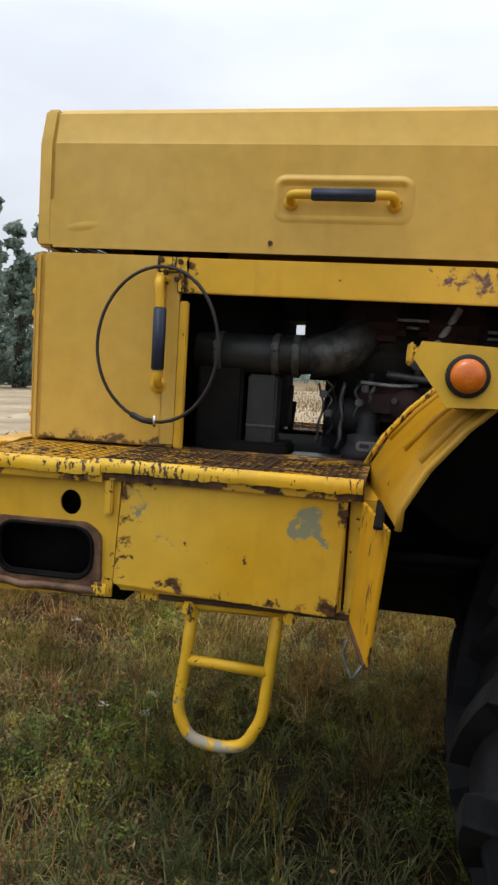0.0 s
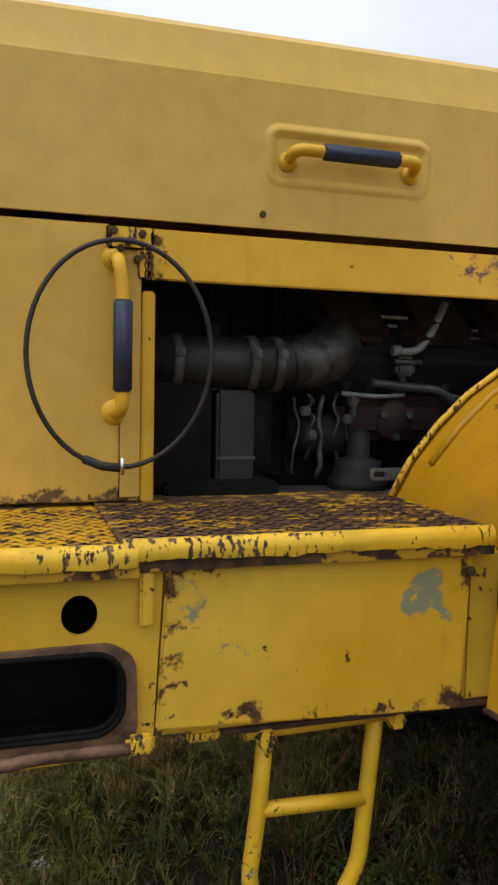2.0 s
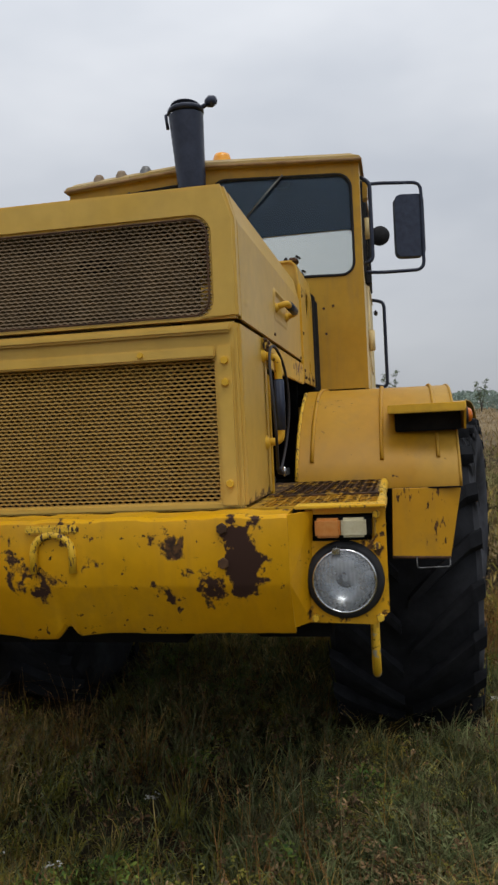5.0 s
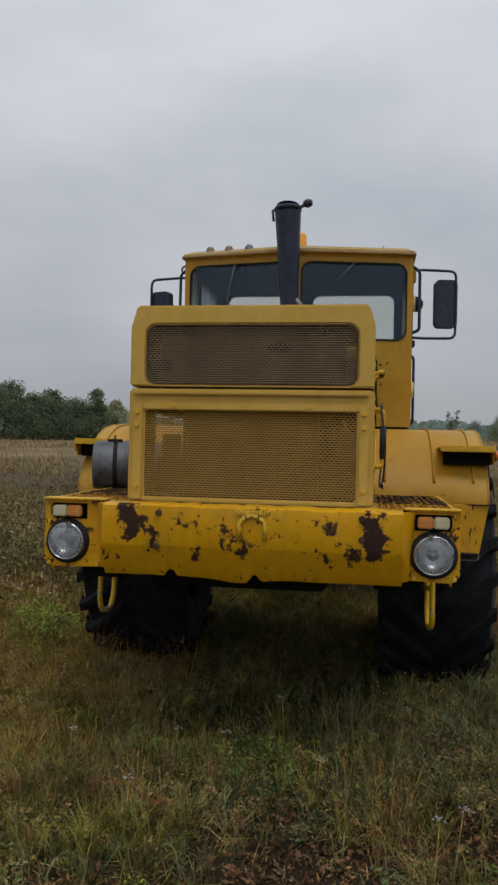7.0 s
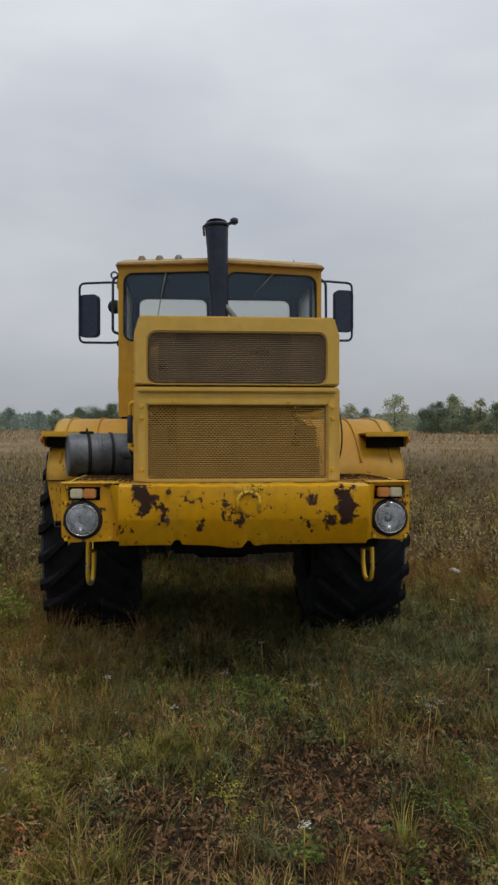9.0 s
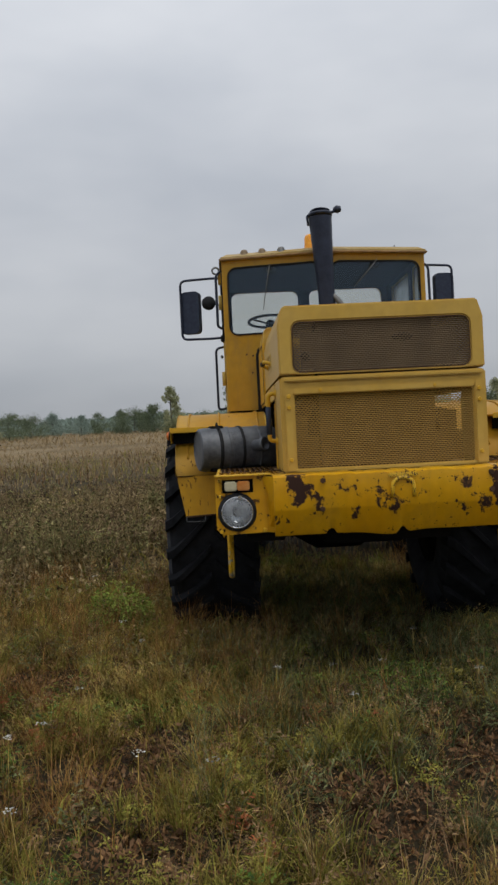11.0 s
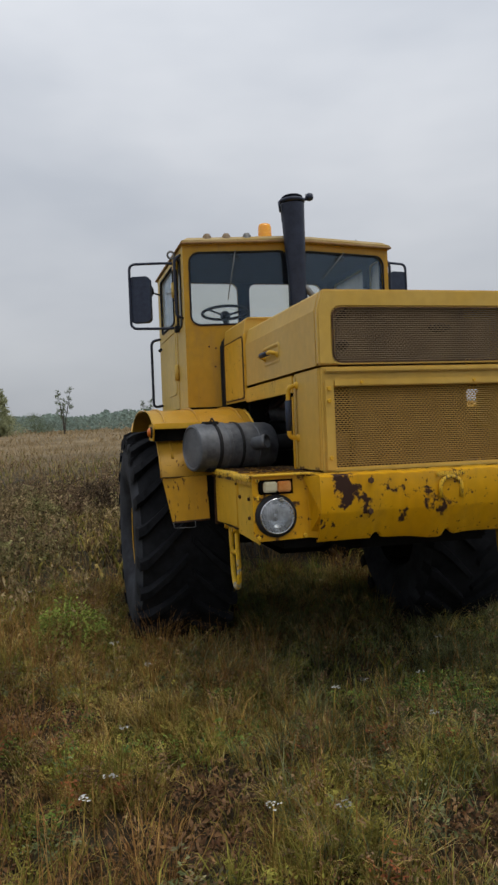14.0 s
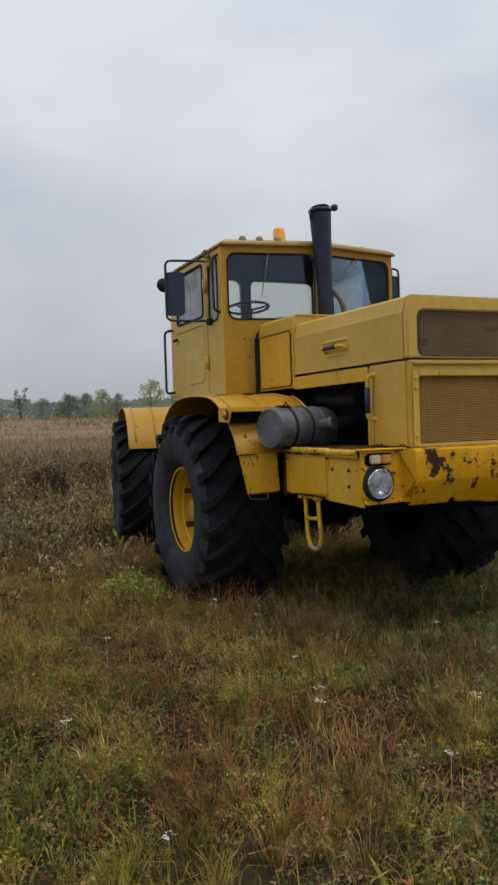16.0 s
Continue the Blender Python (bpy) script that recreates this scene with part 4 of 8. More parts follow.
def bumper():
    # centre: upper face, crease, lower face set back; slightly buckled along its length
    bm = bmesh.new()
    prof = [(-1.20, 1.437), (-1.318, 1.434), (-1.335, 1.424), (-1.338, 1.395), (-1.334, 1.23), (-1.328, 1.214), (-1.275, 1.085), (-1.262, 1.070), (-1.24, 1.070)]
    cols = 88
    grid = []
    rng = random.Random(4)
    knots = [rng.uniform(-1, 1) for _ in range(cols // 2 + 6)]
    wob = [(knots[k // 2] + knots[(k + 1) // 2]) / 2 for k in range(cols + 8)]
    for c in range(cols + 1):
        v = -0.80 + 1.53 * c / cols
        row = []
        for i, (x, z) in enumerate(prof):
            sag = 0.006 * wob[c] + 0.010 * noise.noise(Vector((v * 3.1, z * 4, 1.7)))
            dz = (-0.010 - 0.022 * math.exp(-((v - 0.02) / 0.13) ** 2) + 0.036 * math.exp(-((v + 0.06) / 0.026) ** 4) + 0.032 * math.exp(-((v - 0.38) / 0.026) ** 4)) if i > 5 else 0.004 * wob[c + 3] * (i < 3)
            row.append(bm.verts.new((x + (sag if 0 < i < 8 else 0), v, z + dz)))
        grid.append(row)
    for r0, r1 in zip(grid, grid[1:]):
        for a in range(len(prof) - 1):
            bm.faces.new((r0[a], r0[a + 1], r1[a + 1], r1[a]))
    bmesh.ops.recalc_face_normals(bm, faces=bm.faces)
    bmesh.ops.solidify(bm, geom=bm.faces[:], thickness=0.010)
    bp = part("bumper", bm, M_BUMPER, T, "heavy yellow front bumper, buckled and chipped to dark rust", 28)
    # slanting cheeks between the centre and the lamp ends
    for s, ve in ((1, 0.73), (-1, 0.80)):
        ck = bmesh.new()
        a = [(-1.335, s * ve, 1.43), (-1.335, s * ve, 1.225), (-1.275, s * ve * 0.985, 1.075), (-1.22, s * (ve + 0.045), 1.085), (-1.228, s * (ve + 0.065), 1.43)]
        if s > 0:
            a[2] = (-1.27, 0.62, 1.07)
        f = [ck.verts.new(p) for p in a]
        b = [ck.verts.new(Vector(p) + Vector((0.02, -s * 0.008, 0))) for p in a]
        ck.faces.new(f)
        ck.faces.new(b[::-1])
        for k in range(5):
            ck.faces.new((f[k], f[(k + 1) % 5], b[(k + 1) % 5], b[k]))
        bmesh.ops.recalc_face_normals(ck, faces=ck.faces)
        part("cheek", ck, M_BUMPER, bp)
        # lamp end plate: slot for the indicator, round hole for the headlamp
        lo, hi = (ve + 0.04, 1.085)
        yl = 0.955
        outer = [(s * lo, 1.085), (s * (hi - 0.04), 1.078), (s * hi, 1.115), (s * hi, 1.437), (s * lo, 1.437)]
        holes = [disc(s * yl, 1.217, 0.108, None, 32), [(s * (yl - 0.105), 1.335), (s * (yl + 0.088), 1.335), (s * (yl + 0.100), 1.352), (s * (yl + 0.10), 1.418), (s * (yl - 0.105), 1.418)]]
        if s < 0:
            outer, holes = outer[::-1], [h[::-1] for h in holes]
        ep = part("lamp_end", plate(bmesh.new(), outer, holes, 0.010, front_frame(-1.228)), M_BUMPER, bp)
        part("top_flap", soft_box(-1.262, -1.16, min(s * (lo - 0.03), s * (hi + 0.003)), max(s * (lo - 0.03), s * (hi + 0.003)), 1.438, 1.447, 0.003), M_EDGE, bp)
        # reaches inward past the lamp so the hand hole stays black inside
        part("lamp_housing", soft_box(-1.20, -1.13, min(s * 0.66, s * 1.04), max(s * 0.66, s * 1.04), 1.085, 1.43, 0.01), M_CHASSIS, bp)
        for y, z in ((hi - 0.03, 1.318), (hi - 0.028, 1.10), (hi - 0.028, 1.415), (lo + 0.02, 1.10)):
            part("bolt", hexagon(bmesh.new(), (-1.229, s * y, z), (-1, 0, 0), 0.013, 0.014), M_EDGE, bp)
        # headlamp
        m = Matrix.Translation((-1.228, s * yl, 1.217)) @ pose(0, 0, 0, 0, 0, 180)
        hl = part("headlamp", lathe(bmesh.new(), [(0.115, -0.02), (0.120, 0.0), (0.117, 0.014), (0.107, 0.026), (0.097, 0.028), (0.096, -0.03)], m, 40), M_BLACK, T, "round sealed-beam headlamp in a black rubber ring")
        part("bezel", lathe(bmesh.new(), [(0.098, 0.012), (0.099, 0.030), (0.096, 0.037), (0.091, 0.036), (0.090, 0.012)], m, 40), M_CHROME, hl)
        part("reflector", lathe(bmesh.new(), [(0.090, 0.026), (0.078, 0.0), (0.05, -0.022), (0.02, -0.032), (0.0, -0.034)], m, 32), M_REFLECTOR, hl)
        lens = lathe(bmesh.new(), [(0.092, 0.033), (0.08, 0.046), (0.056, 0.057), (0.028, 0.063), (0.0, 0.064)], m, 32)
        part("lens", lens, M_LENS, hl, "clouded fluted glass lens").visible_shadow = False
        part("bulb_cap", lathe(bmesh.new(), [(0.0, -0.006), (0.010, -0.010), (0.013, -0.03)], m, 12), M_CHROME, hl)
        part("clip", soft_box(-1.285, -1.25, s * yl - s * 0.02 - 0.012, s * yl - s * 0.02 + 0.012, 1.302, 1.322, 0.003), M_CHROME, hl)
        # indicator: orange and clear halves
        ind = part("indicator", soft_box(-1.235, -1.17, s * yl - 0.088, s * yl + 0.088, 1.350, 1.41, 0.006), M_CHASSIS, T, "front indicator with orange and bleached clear halves")
        ya, yb, yc = s * (yl - 0.082), s * (yl - 0.005), s * (yl + 0.074)
        part("orange_lens", soft_box(-1.272, -1.236, min(ya, yb), max(ya, yb), 1.350, 1.408, 0.007), M_ORANGE_FADED, ind, "orange plastic lens")
        part("clear_lens", soft_box(-1.270, -1.236, min(yb, yc) + 0.002, max(yb, yc) - 0.002, 1.350, 1.408, 0.007), M_BEIGE, ind, "bleached whitish lens")
    # welded arch on the centre plate and bolts
    arch = [(-1.345, -0.12, 1.27), (-1.345, -0.12, 1.335)] + [(-1.345, -0.055 - 0.065 * math.cos(a), 1.335 + 0.055 * math.sin(a)) for a in (math.pi * i / 8 for i in range(1, 8))] + [(-1.345, 0.01, 1.335), (-1.345, 0.01, 1.27)]
    part("tow_arch", tube(bmesh.new(), arch, 0.013, 8), M_EDGE, bp)
    part("tow_bar", soft_box(-1.352, -1.338, -0.145, 0.035, 1.392, 1.420, 0.006), M_EDGE, bp)
    for v, z in ((-0.60, 1.395), (0.43, 1.392), (-0.60, 1.29), (0.44, 1.22)):
        part("bolt", hexagon(bmesh.new(), (-1.337, v, z), (-1, 0, 0), 0.018, 0.010), M_RUST, bp)


def ledge_dirt():
    """Dry mud and leaf crumbs that have gathered on the ledge under the grille."""
    rng = random.Random(31)
    bm = bmesh.new()
    for y0, y1, n in ((0.28, 0.56, 110), (-0.45, -0.08, 120), (-0.56, 0.56, 130)):
        for _ in range(n):
            y, r = rng.uniform(y0, y1), rng.uniform(0.012, 0.030)
            m = Matrix.Translation((XF - rng.uniform(0.008, 0.070), y, 1.446 + r * 0.45)) @ Matrix.Rotation(rng.uniform(0, 6.28), 4, "Z") @ Matrix.Diagonal((r, r * rng.uniform(0.8, 1.7), r * rng.uniform(0.5, 1.0), 1))
            pts = [(1, 0, -0.6), (0.3, 0.95, -0.6), (-0.8, 0.6, -0.6), (-0.8, -0.6, -0.6), (0.3, -0.95, -0.6), (0.5, 0.3, 0.6), (-0.5, 0.3, 0.8), (0, -0.6, 0.5)]
            add(bm, [m @ Vector([c * rng.uniform(0.8, 1.2) for c in p]) for p in pts],
                [(4, 3, 2, 1, 0), (0, 1, 5), (1, 6, 5), (1, 2, 6), (2, 3, 6), (3, 7, 6), (3, 4, 7), (4, 0, 7), (0, 5, 7), (5, 6, 7)])
    tagged(linked("dry_mud", bm, M_DIRT), "dark dry mud crumbs on the bumper ledge under the grille", "mud", kind="stuff")


def fender_profile():
    return [(0.0, 1.395), (0.003, 1.44), (0.05, 1.525), (0.12, 1.61), (0.20, 1.685), (0.31, 1.76), (0.43, 1.82), (0.56, 1.865), (0.75, 1.89), (0.98, 1.90), (1.22, 1.90), (1.44, 1.88), (1.64, 1.82), (1.80, 1.73), (1.93, 1.60), (2.02, 1.45), (2.05, 1.37)]


def fender(s, parent, flip=False, cx=0.0, main=True, out=0.0):
    """A wheel arch on side s; flip turns it round for the rear axle."""
    fx = (lambda x: cx - (x - 1.28)) if flip else (lambda x: cx + (x - 1.28))
    prof = fender_profile()
    yi, yo = (0.66, 1.402 + out)
    skew = 0.12 if main else 0.0
    f = part("fender", sheet(bmesh.new(), prof, yi, yo, -0.008, lambda p, q, t: Vector((fx(p) + skew * (t - 1.05), s * t, q))), M_FENDER, parent, "rounded yellow wheel arch with pressed ribs", 30)
    for y in (0.735, 1.055, 1.31):
        rib = [Vector((fx(x) + skew * (y - 1.05), s * y, z + 0.004)) for x, z in prof[2:-1]]
        part("rib", tube(bmesh.new(), rib, 0.010, 6), M_FENDER, f)
    edge = [Vector((fx(x) + skew * (yo - 1.05), s * yo, z)) for x, z in prof]
    part("edge_bead", tube(bmesh.new(), edge, 0.007, 6), M_FENDER, f)
    # inner and outer skirts
    inner = [(x, z) for x, z in prof] + [(2.05, 1.25), (0.25, 1.25)]
    m = Matrix(((1, 0, 0, 0), (0, 0, 1, s * yi), (0, 1, 0, 0), (0, 0, 0, 1)))
    part("inner_wall", plate(bmesh.new(), [(fx(x), z - 0.012) for x, z in inner], [], 0.008, m), M_CHASSIS, f)
    # hanging flap in front
    fl = [(s * 1.085, 1.094), (s * 1.20, 1.086), (s * 1.34, 1.078), (s * 1.40, 1.395), (s * 1.095, 1.40)]
    tilt = Matrix.Translation((fx(-0.04), 0, 0)) @ Matrix(((1, 0.20 * s, 0.04, -0.276), (0, 1, 0, 0), (0, 0, 1, 0), (0, 0, 0, 1))) @ Matrix(((0, 0, -1 if not flip else 1, 0), (1, 0, 0, 0), (0, 1, 0, 0), (0, 0, 0, 1)))
    if main:
        fp = part("front_flap", soften(plate(bmesh.new(), fl if s > 0 else fl[::-1], [], 0.010, tilt), 0.003, 1), M_FLAP, f, "yellow hanging flap with rusted lower edge")
        o = fx(0.0)
        fxx = lambda y: o - 0.272 + 0.20 * y
        part("rust_edge", tube(bmesh.new(), [(fxx(1.085), s * 1.085, 1.094), (fxx(1.34), s * 1.34, 1.08)], 0.007, 6), M_RUST, fp)
        part("flap_top", soft_box(o - 0.008, o + 0.012, min(s * 1.03, s * 1.40), max(s * 1.03, s * 1.40), 1.392, 1.399, 0.002), M_CHASSIS, fp)
        part("wire_loop", tube(bmesh.new(), bend([(o - 0.05, s * 1.19, 1.09), (o - 0.06, s * 1.19, 1.045), (o - 0.03, s * 1.335, 1.045), (o - 0.01, s * 1.335, 1.08)], 0.012), 0.0035, 6), M_DULL, fp)
        # lamp bracket with an amber side lamp
        br = part("lamp_bracket", soft_box(o + 0.04, o + 0.32, min(s * 1.09, s * 1.435), max(s * 1.09, s * 1.435), 1.752, 1.765, 0.004), M_YELLOW, f, "yellow angle bracket on the arch")
        part("bracket_lip", soft_box(o + 0.035, o + 0.048, min(s * 1.09, s * 1.435), max(s * 1.09, s * 1.435), 1.735, 1.775, 0.004), M_YELLOW, br)
        part("bracket_back", soft_box(o + 0.13, o + 0.16, min(s * 1.12, s * 1.42), max(s * 1.12, s * 1.42), 1.65, 1.75, 0.004), M_CHASSIS, br)
        cheek = plate(bmesh.new(), [(o + 0.045, 1.745), (o + 0.06, 1.778), (o + 0.32, 1.768), (o + 0.32, 1.66), (o + 0.116, 1.652)], [], 0.008, side_frame(s, 0, 1.44))
        part("bracket_cheek", cheek, M_YELLOW, br)
        lm = Matrix.Translation((o + 0.15, s * 1.44, 1.715)) @ pose(0, 0, 0, 0, 0, 90 * s)
        sl = part("side_lamp", lathe(bmesh.new(), [(0.042, -0.004), (0.042, 0.010), (0.036, 0.014), (0.0, 0.014)], lm, 24), M_BLACK, T, "round amber side lamp on the wheel arch")
        part("lens", lathe(bmesh.new(), [(0.034, 0.012), (0.032, 0.022), (0.024, 0.031), (0.012, 0.034), (0.0, 0.035)], lm, 24), M_ORANGE, sl)
        # forward edge strip that stands on the footplate
        strip = [Vector((fx(x) - 0.012 - 0.046, s * 0.668, z + 0.006)) for x, z in prof[1:8]]
        part("front_edge", tube(bmesh.new(), strip, 0.008, 6), M_EDGE, f)
        part("eye_bracket", plate(bmesh.new(), rounded(-0.125, 0.02, 1.478, 1.508, 0.012, 3), [rounded(-0.115, -0.085, 1.486, 1.500, 0.005, 3)], 0.006, side_frame(s, 0, 0.625)), M_STEEL, f)
    return f


@functools.lru_cache(None)
def lug_mesh(side):
    """One chevron bar of the tread, about the wheel's axle."""
    bm = bmesh.new()
    rows = []
    for t in (0.0, 0.2, 0.45, 0.72, 0.9, 1.0, 1.13):
        a = side * (0.02 + t * 0.335)
        ang = -0.42 * min(t, 1.0) * (1.0 - 0.12 * t)
        low, top = 0.818 - 0.05 * max(0, t - 0.72), 0.880 - 0.008 * t
        if t > 1.05:
            a, top, low = side * 0.394, 0.74, 0.715
        if t == 1.0:
            a, top = side * 0.380, 0.848
        half = 0.030 + 0.020 * t
        rows.append([(top, a, ang - half * 0.8), (top, a, ang + half * 0.8), (low, a, ang + half * 1.25), (low, a, ang - half * 1.25)])
    vs = [[bm.verts.new((a, r * math.cos(th), r * math.sin(th))) for r, a, th in row] for row in rows]
    for r0, r1 in zip(vs, vs[1:]):
        for k in range(4):
            bm.faces.new((r0[k], r0[(k + 1) % 4], r1[(k + 1) % 4], r1[k]))
    bm.faces.new(vs[0])
    bm.faces.new(vs[-1][::-1])
    bmesh.ops.recalc_face_normals(bm, faces=bm.faces)
    me = bpy.data.meshes.new("lug")
    bm.to_mesh(me)
    bm.free()
    me.materials.append(M_TYRE)
    return me


def wheel(parent, x, s, spin=0.0, yaw=0.0, pivot=None):
    """A wide lugged tyre on a deep yellow rim; s gives the outer side."""
    R, W, cz = 0.875, 0.76, 0.865
    m = Matrix.Translation((x, s * (1.125 + 0.015 * (s + 1)), cz)) @ pose(0, 0, 0, 0, 0, 90 * s)
    if pivot is not None:
        m = pivot @ m
    hub = lathe(bmesh.new(), [(0.0, 0.225), (0.080, 0.225), (0.092, 0.21), (0.10, 0.15), (0.155, 0.14), (0.165, 0.12), (0.16, -0.05), (0.0, -0.05)], m, 28)
    w = part("wheel", hub, M_FENDER, parent, "large lugged tractor wheel with yellow rim", 40)
    prof = [(0.375, 0.26), (0.40, 0.31), (0.46, 0.365), (0.58, 0.392), (0.70, 0.385), (0.775, 0.352), (0.812, 0.31), (0.825, 0.25), (0.832, 0.12), (0.834, 0.0)]
    prof = prof + [(r, -a) for r, a in prof[-2::-1]]
    for side in (1, -1):
        part("sidewall", lathe(bmesh.new(), [(q, side * a) for q, a in prof[:6]], m, 64), M_SIDEWALL, w, "dusty grey tyre sidewall", 35)
    part("tread_band", lathe(bmesh.new(), prof[5:-5], m, 64), M_TYRE, w, "black rubber tread", 35)
    for i in range(21):
        for side in (-1, 1):
            lug = new("lug", lug_mesh(side))
            lug.parent = w
            lug.matrix_local = m @ pose(0, 0, 0, math.degrees(2 * math.pi * (i + (0.5 if side > 0 else 0)) / 21 + spin), 0, 0)
    rim = [(0.372, 0.305), (0.392, 0.310), (0.400, 0.295), (0.392, 0.28), (0.362, 0.275), (0.352, 0.25), (0.348, 0.20), (0.330, 0.19), (0.326, 0.13), (0.316, 0.09), (0.29, 0.07), (0.23, 0.06), (0.16, 0.07), (0.16, 0.04), (0.33, 0.0)]
    part("rim", lathe(bmesh.new(), rim, m, 48), M_RIM, w, "deep-dished yellow steel rim", 40)
    # black barrel and cover added so the wheel's inner side reads dark
    part("inner_barrel", lathe(bmesh.new(), [(0.33, -0.02), (0.34, -0.06), (0.36, -0.30), (0.40, -0.34), (0.385, -0.28)], m, 40), M_CHASSIS, w)
    part("inner_dark_cover", lathe(bmesh.new(), [(0.0, -0.06), (0.325, -0.06), (0.33, -0.10), (0.33, -0.34), (0.30, -0.36), (0.0, -0.36)], m, 28), M_CHASSIS, w)
    for i in range(8):
        a = 2 * math.pi * i / 8 + 0.2 + spin
        part("wheel_nut", hexagon(bmesh.new(), m @ Vector((0.062, 0.20 * math.cos(a), 0.20 * math.sin(a))), m.to_3x3() @ Vector((1, 0, 0)), 0.018, 0.03), M_DULL, w)
    for i in range(6):
        a = 2 * math.pi * i / 6 + spin
        part("clamp", soften(box(bmesh.new(), 0.06, 0.19, -0.022, 0.022, 0.300, 0.332, m @ pose(0, 0, 0, math.degrees(a), 0, 0)), 0.005), M_RUST, w)
    return w


def engine():
    e = part("engine", soft_box(-0.26, 0.75, -0.30, 0.30, 1.42, 1.80, 0.03), M_ENGINE, T, "oily black diesel engine behind the open side")
    for s in SIDES:
        part("cylinder_bank", soften(box(bmesh.new(), -0.23, 0.80, -0.12, 0.12, 0.0, 0.26, Matrix.Translation((0, s * 0.22, 1.66)) @ pose(0, 0, 0, -s * 38, 0, 0)), 0.03), M_ENGINE, e)
        for i in range(4):
            part("rocker_cover", soften(box(bmesh.new(), -0.21 + i * 0.25, 0.0 + i * 0.25, -0.10, 0.10, 0.25, 0.33, Matrix.Translation((0, s * 0.22, 1.66)) @ pose(0, 0, 0, -s * 38, 0, 0)), 0.03), M_ENGINE_RED, e)
    # intake duct in the left opening
    duct = part("intake_duct", tube(bmesh.new(), bend([(-0.66, -0.50, 1.755), (-0.34, -0.50, 1.755), (-0.17, -0.48, 1.785), (-0.10, -0.36, 1.88), (-0.08, -0.25, 1.95)], 0.14, 6), 0.063, 20), M_DUCT, T, "sooty round air duct")
    for x in (-0.585, -0.40, -0.335):
        part("clamp_band", lathe(bmesh.new(), [(0.064, -0.012), (0.069, -0.010), (0.069, 0.010), (0.064, 0.012)], Matrix.Translation((x, -0.50, 1.755)), 24), M_DULL, duct)
        part("clamp_screw", soft_box(x - 0.012, x + 0.012, -0.578, -0.560, 1.765, 1.79, 0.004), M_DULL, duct)
    part("duct_elbow_cast", soften(tube(bmesh.new(), bend([(-0.30, -0.50, 1.755), (-0.19, -0.49, 1.775), (-0.13, -0.42, 1.84)], 0.05), [0.066, 0.068, 0.069, 0.070, 0.070, 0.070, 0.070, 0.066], 16), 0.003), M_SPECKLED, duct, "flaked silver duct elbow")
    # radiator side column, brackets, pumps, lines
    col = part("radiator_column", soft_box(-0.65, -0.50, -0.54, -0.44, 1.43, 1.72, 0.01), M_CHASSIS, T)
    part("column_rail", soft_box(-0.485, -0.39, -0.53, -0.42, 1.43, 1.69, 0.008), M_DUCT, col)
    part("column_foot", soft_box(-0.62, -0.34, -0.58, -0.40, 1.43, 1.475, 0.008), M_CHASSIS, col)
    part("column_joint", soft_box(-0.487, -0.388, -0.535, -0.50, 1.522, 1.53, 0.002), M_DULL, col)
    pump = part("injection_pump", soft_box(-0.14, 0.26, -0.46, -0.30, 1.56, 1.68, 0.03), M_ENGINE_RED, T, "grimy reddish injection pump")
    for i in range(5):
        x = -0.10 + i * 0.075
        part("pump_barrel", tube(bmesh.new(), [(x, -0.40, 1.67), (x, -0.40, 1.73)], 0.018, 8), M_ENGINE, pump)
        part("fuel_line", tube(bmesh.new(), bend([(x, -0.40, 1.73), (x, -0.40, 1.80), (x + 0.08, -0.36, 1.86), (x + 0.2, -0.30, 1.88)], 0.04), 0.0055, 6), M_DULL, pump)
        part("pump_union", tube(bmesh.new(), [(x, -0.40, 1.725), (x, -0.40, 1.745)], 0.013, 6), M_LINE, pump)
    for x0, x1, z in ((-0.07, 0.22, 1.892), (-0.045, 0.33, 1.868), (0.10, 0.36, 1.846)):
        part("long_line", tube(bmesh.new(), [(x0, -0.42, z), (x1, -0.42, z - 0.004)], 0.005, 6), M_LINE, pump)
    part("hose", tube(bmesh.new(), bend([(0.015, -0.46, 1.800), (0.075, -0.47, 1.797), (0.115, -0.47, 1.845), (0.16, -0.46, 1.93)], 0.04), 0.011, 8), M_LINE, pump, "pale rubber hose")
    part("hose_clip", tube(bmesh.new(), [(0.008, -0.46, 1.801), (0.03, -0.463, 1.800)], 0.015, 8), M_LINE, pump)
    valve = part("valve_block", soft_box(0.02, 0.075, -0.47, -0.42, 1.735, 1.785, 0.008), M_DULL, pump, "small grey valve with a stem")
    part("valve_stem", tube(bmesh.new(), [(0.047, -0.445, 1.69), (0.047, -0.445, 1.80)], 0.012, 8), M_DULL, valve)
    part("valve_wheel", tube(bmesh.new(), [(0.01, -0.47, 1.772), (0.09, -0.47, 1.770)], 0.009, 6), M_DULL, valve)
    part("hose", tube(bmesh.new(), bend([(-0.05, -0.46, 1.716), (0.04, -0.47, 1.705), (0.15, -0.48, 1.700), (0.21, -0.48, 1.64), (0.235, -0.47, 1.56)], 0.06), 0.012, 8), M_DULL, pump)
    part("fuel_pipe", tube(bmesh.new(), bend([(-0.13, -0.45, 1.685), (-0.02, -0.46, 1.678), (0.05, -0.455, 1.684)], 0.03), 0.006, 6), M_LINE, pump)
    part("pipe_branch", tube(bmesh.new(), bend([(0.16, -0.47, 1.69), (0.25, -0.47, 1.665), (0.30, -0.46, 1.60)], 0.03), 0.008, 6), M_DULL, pump)
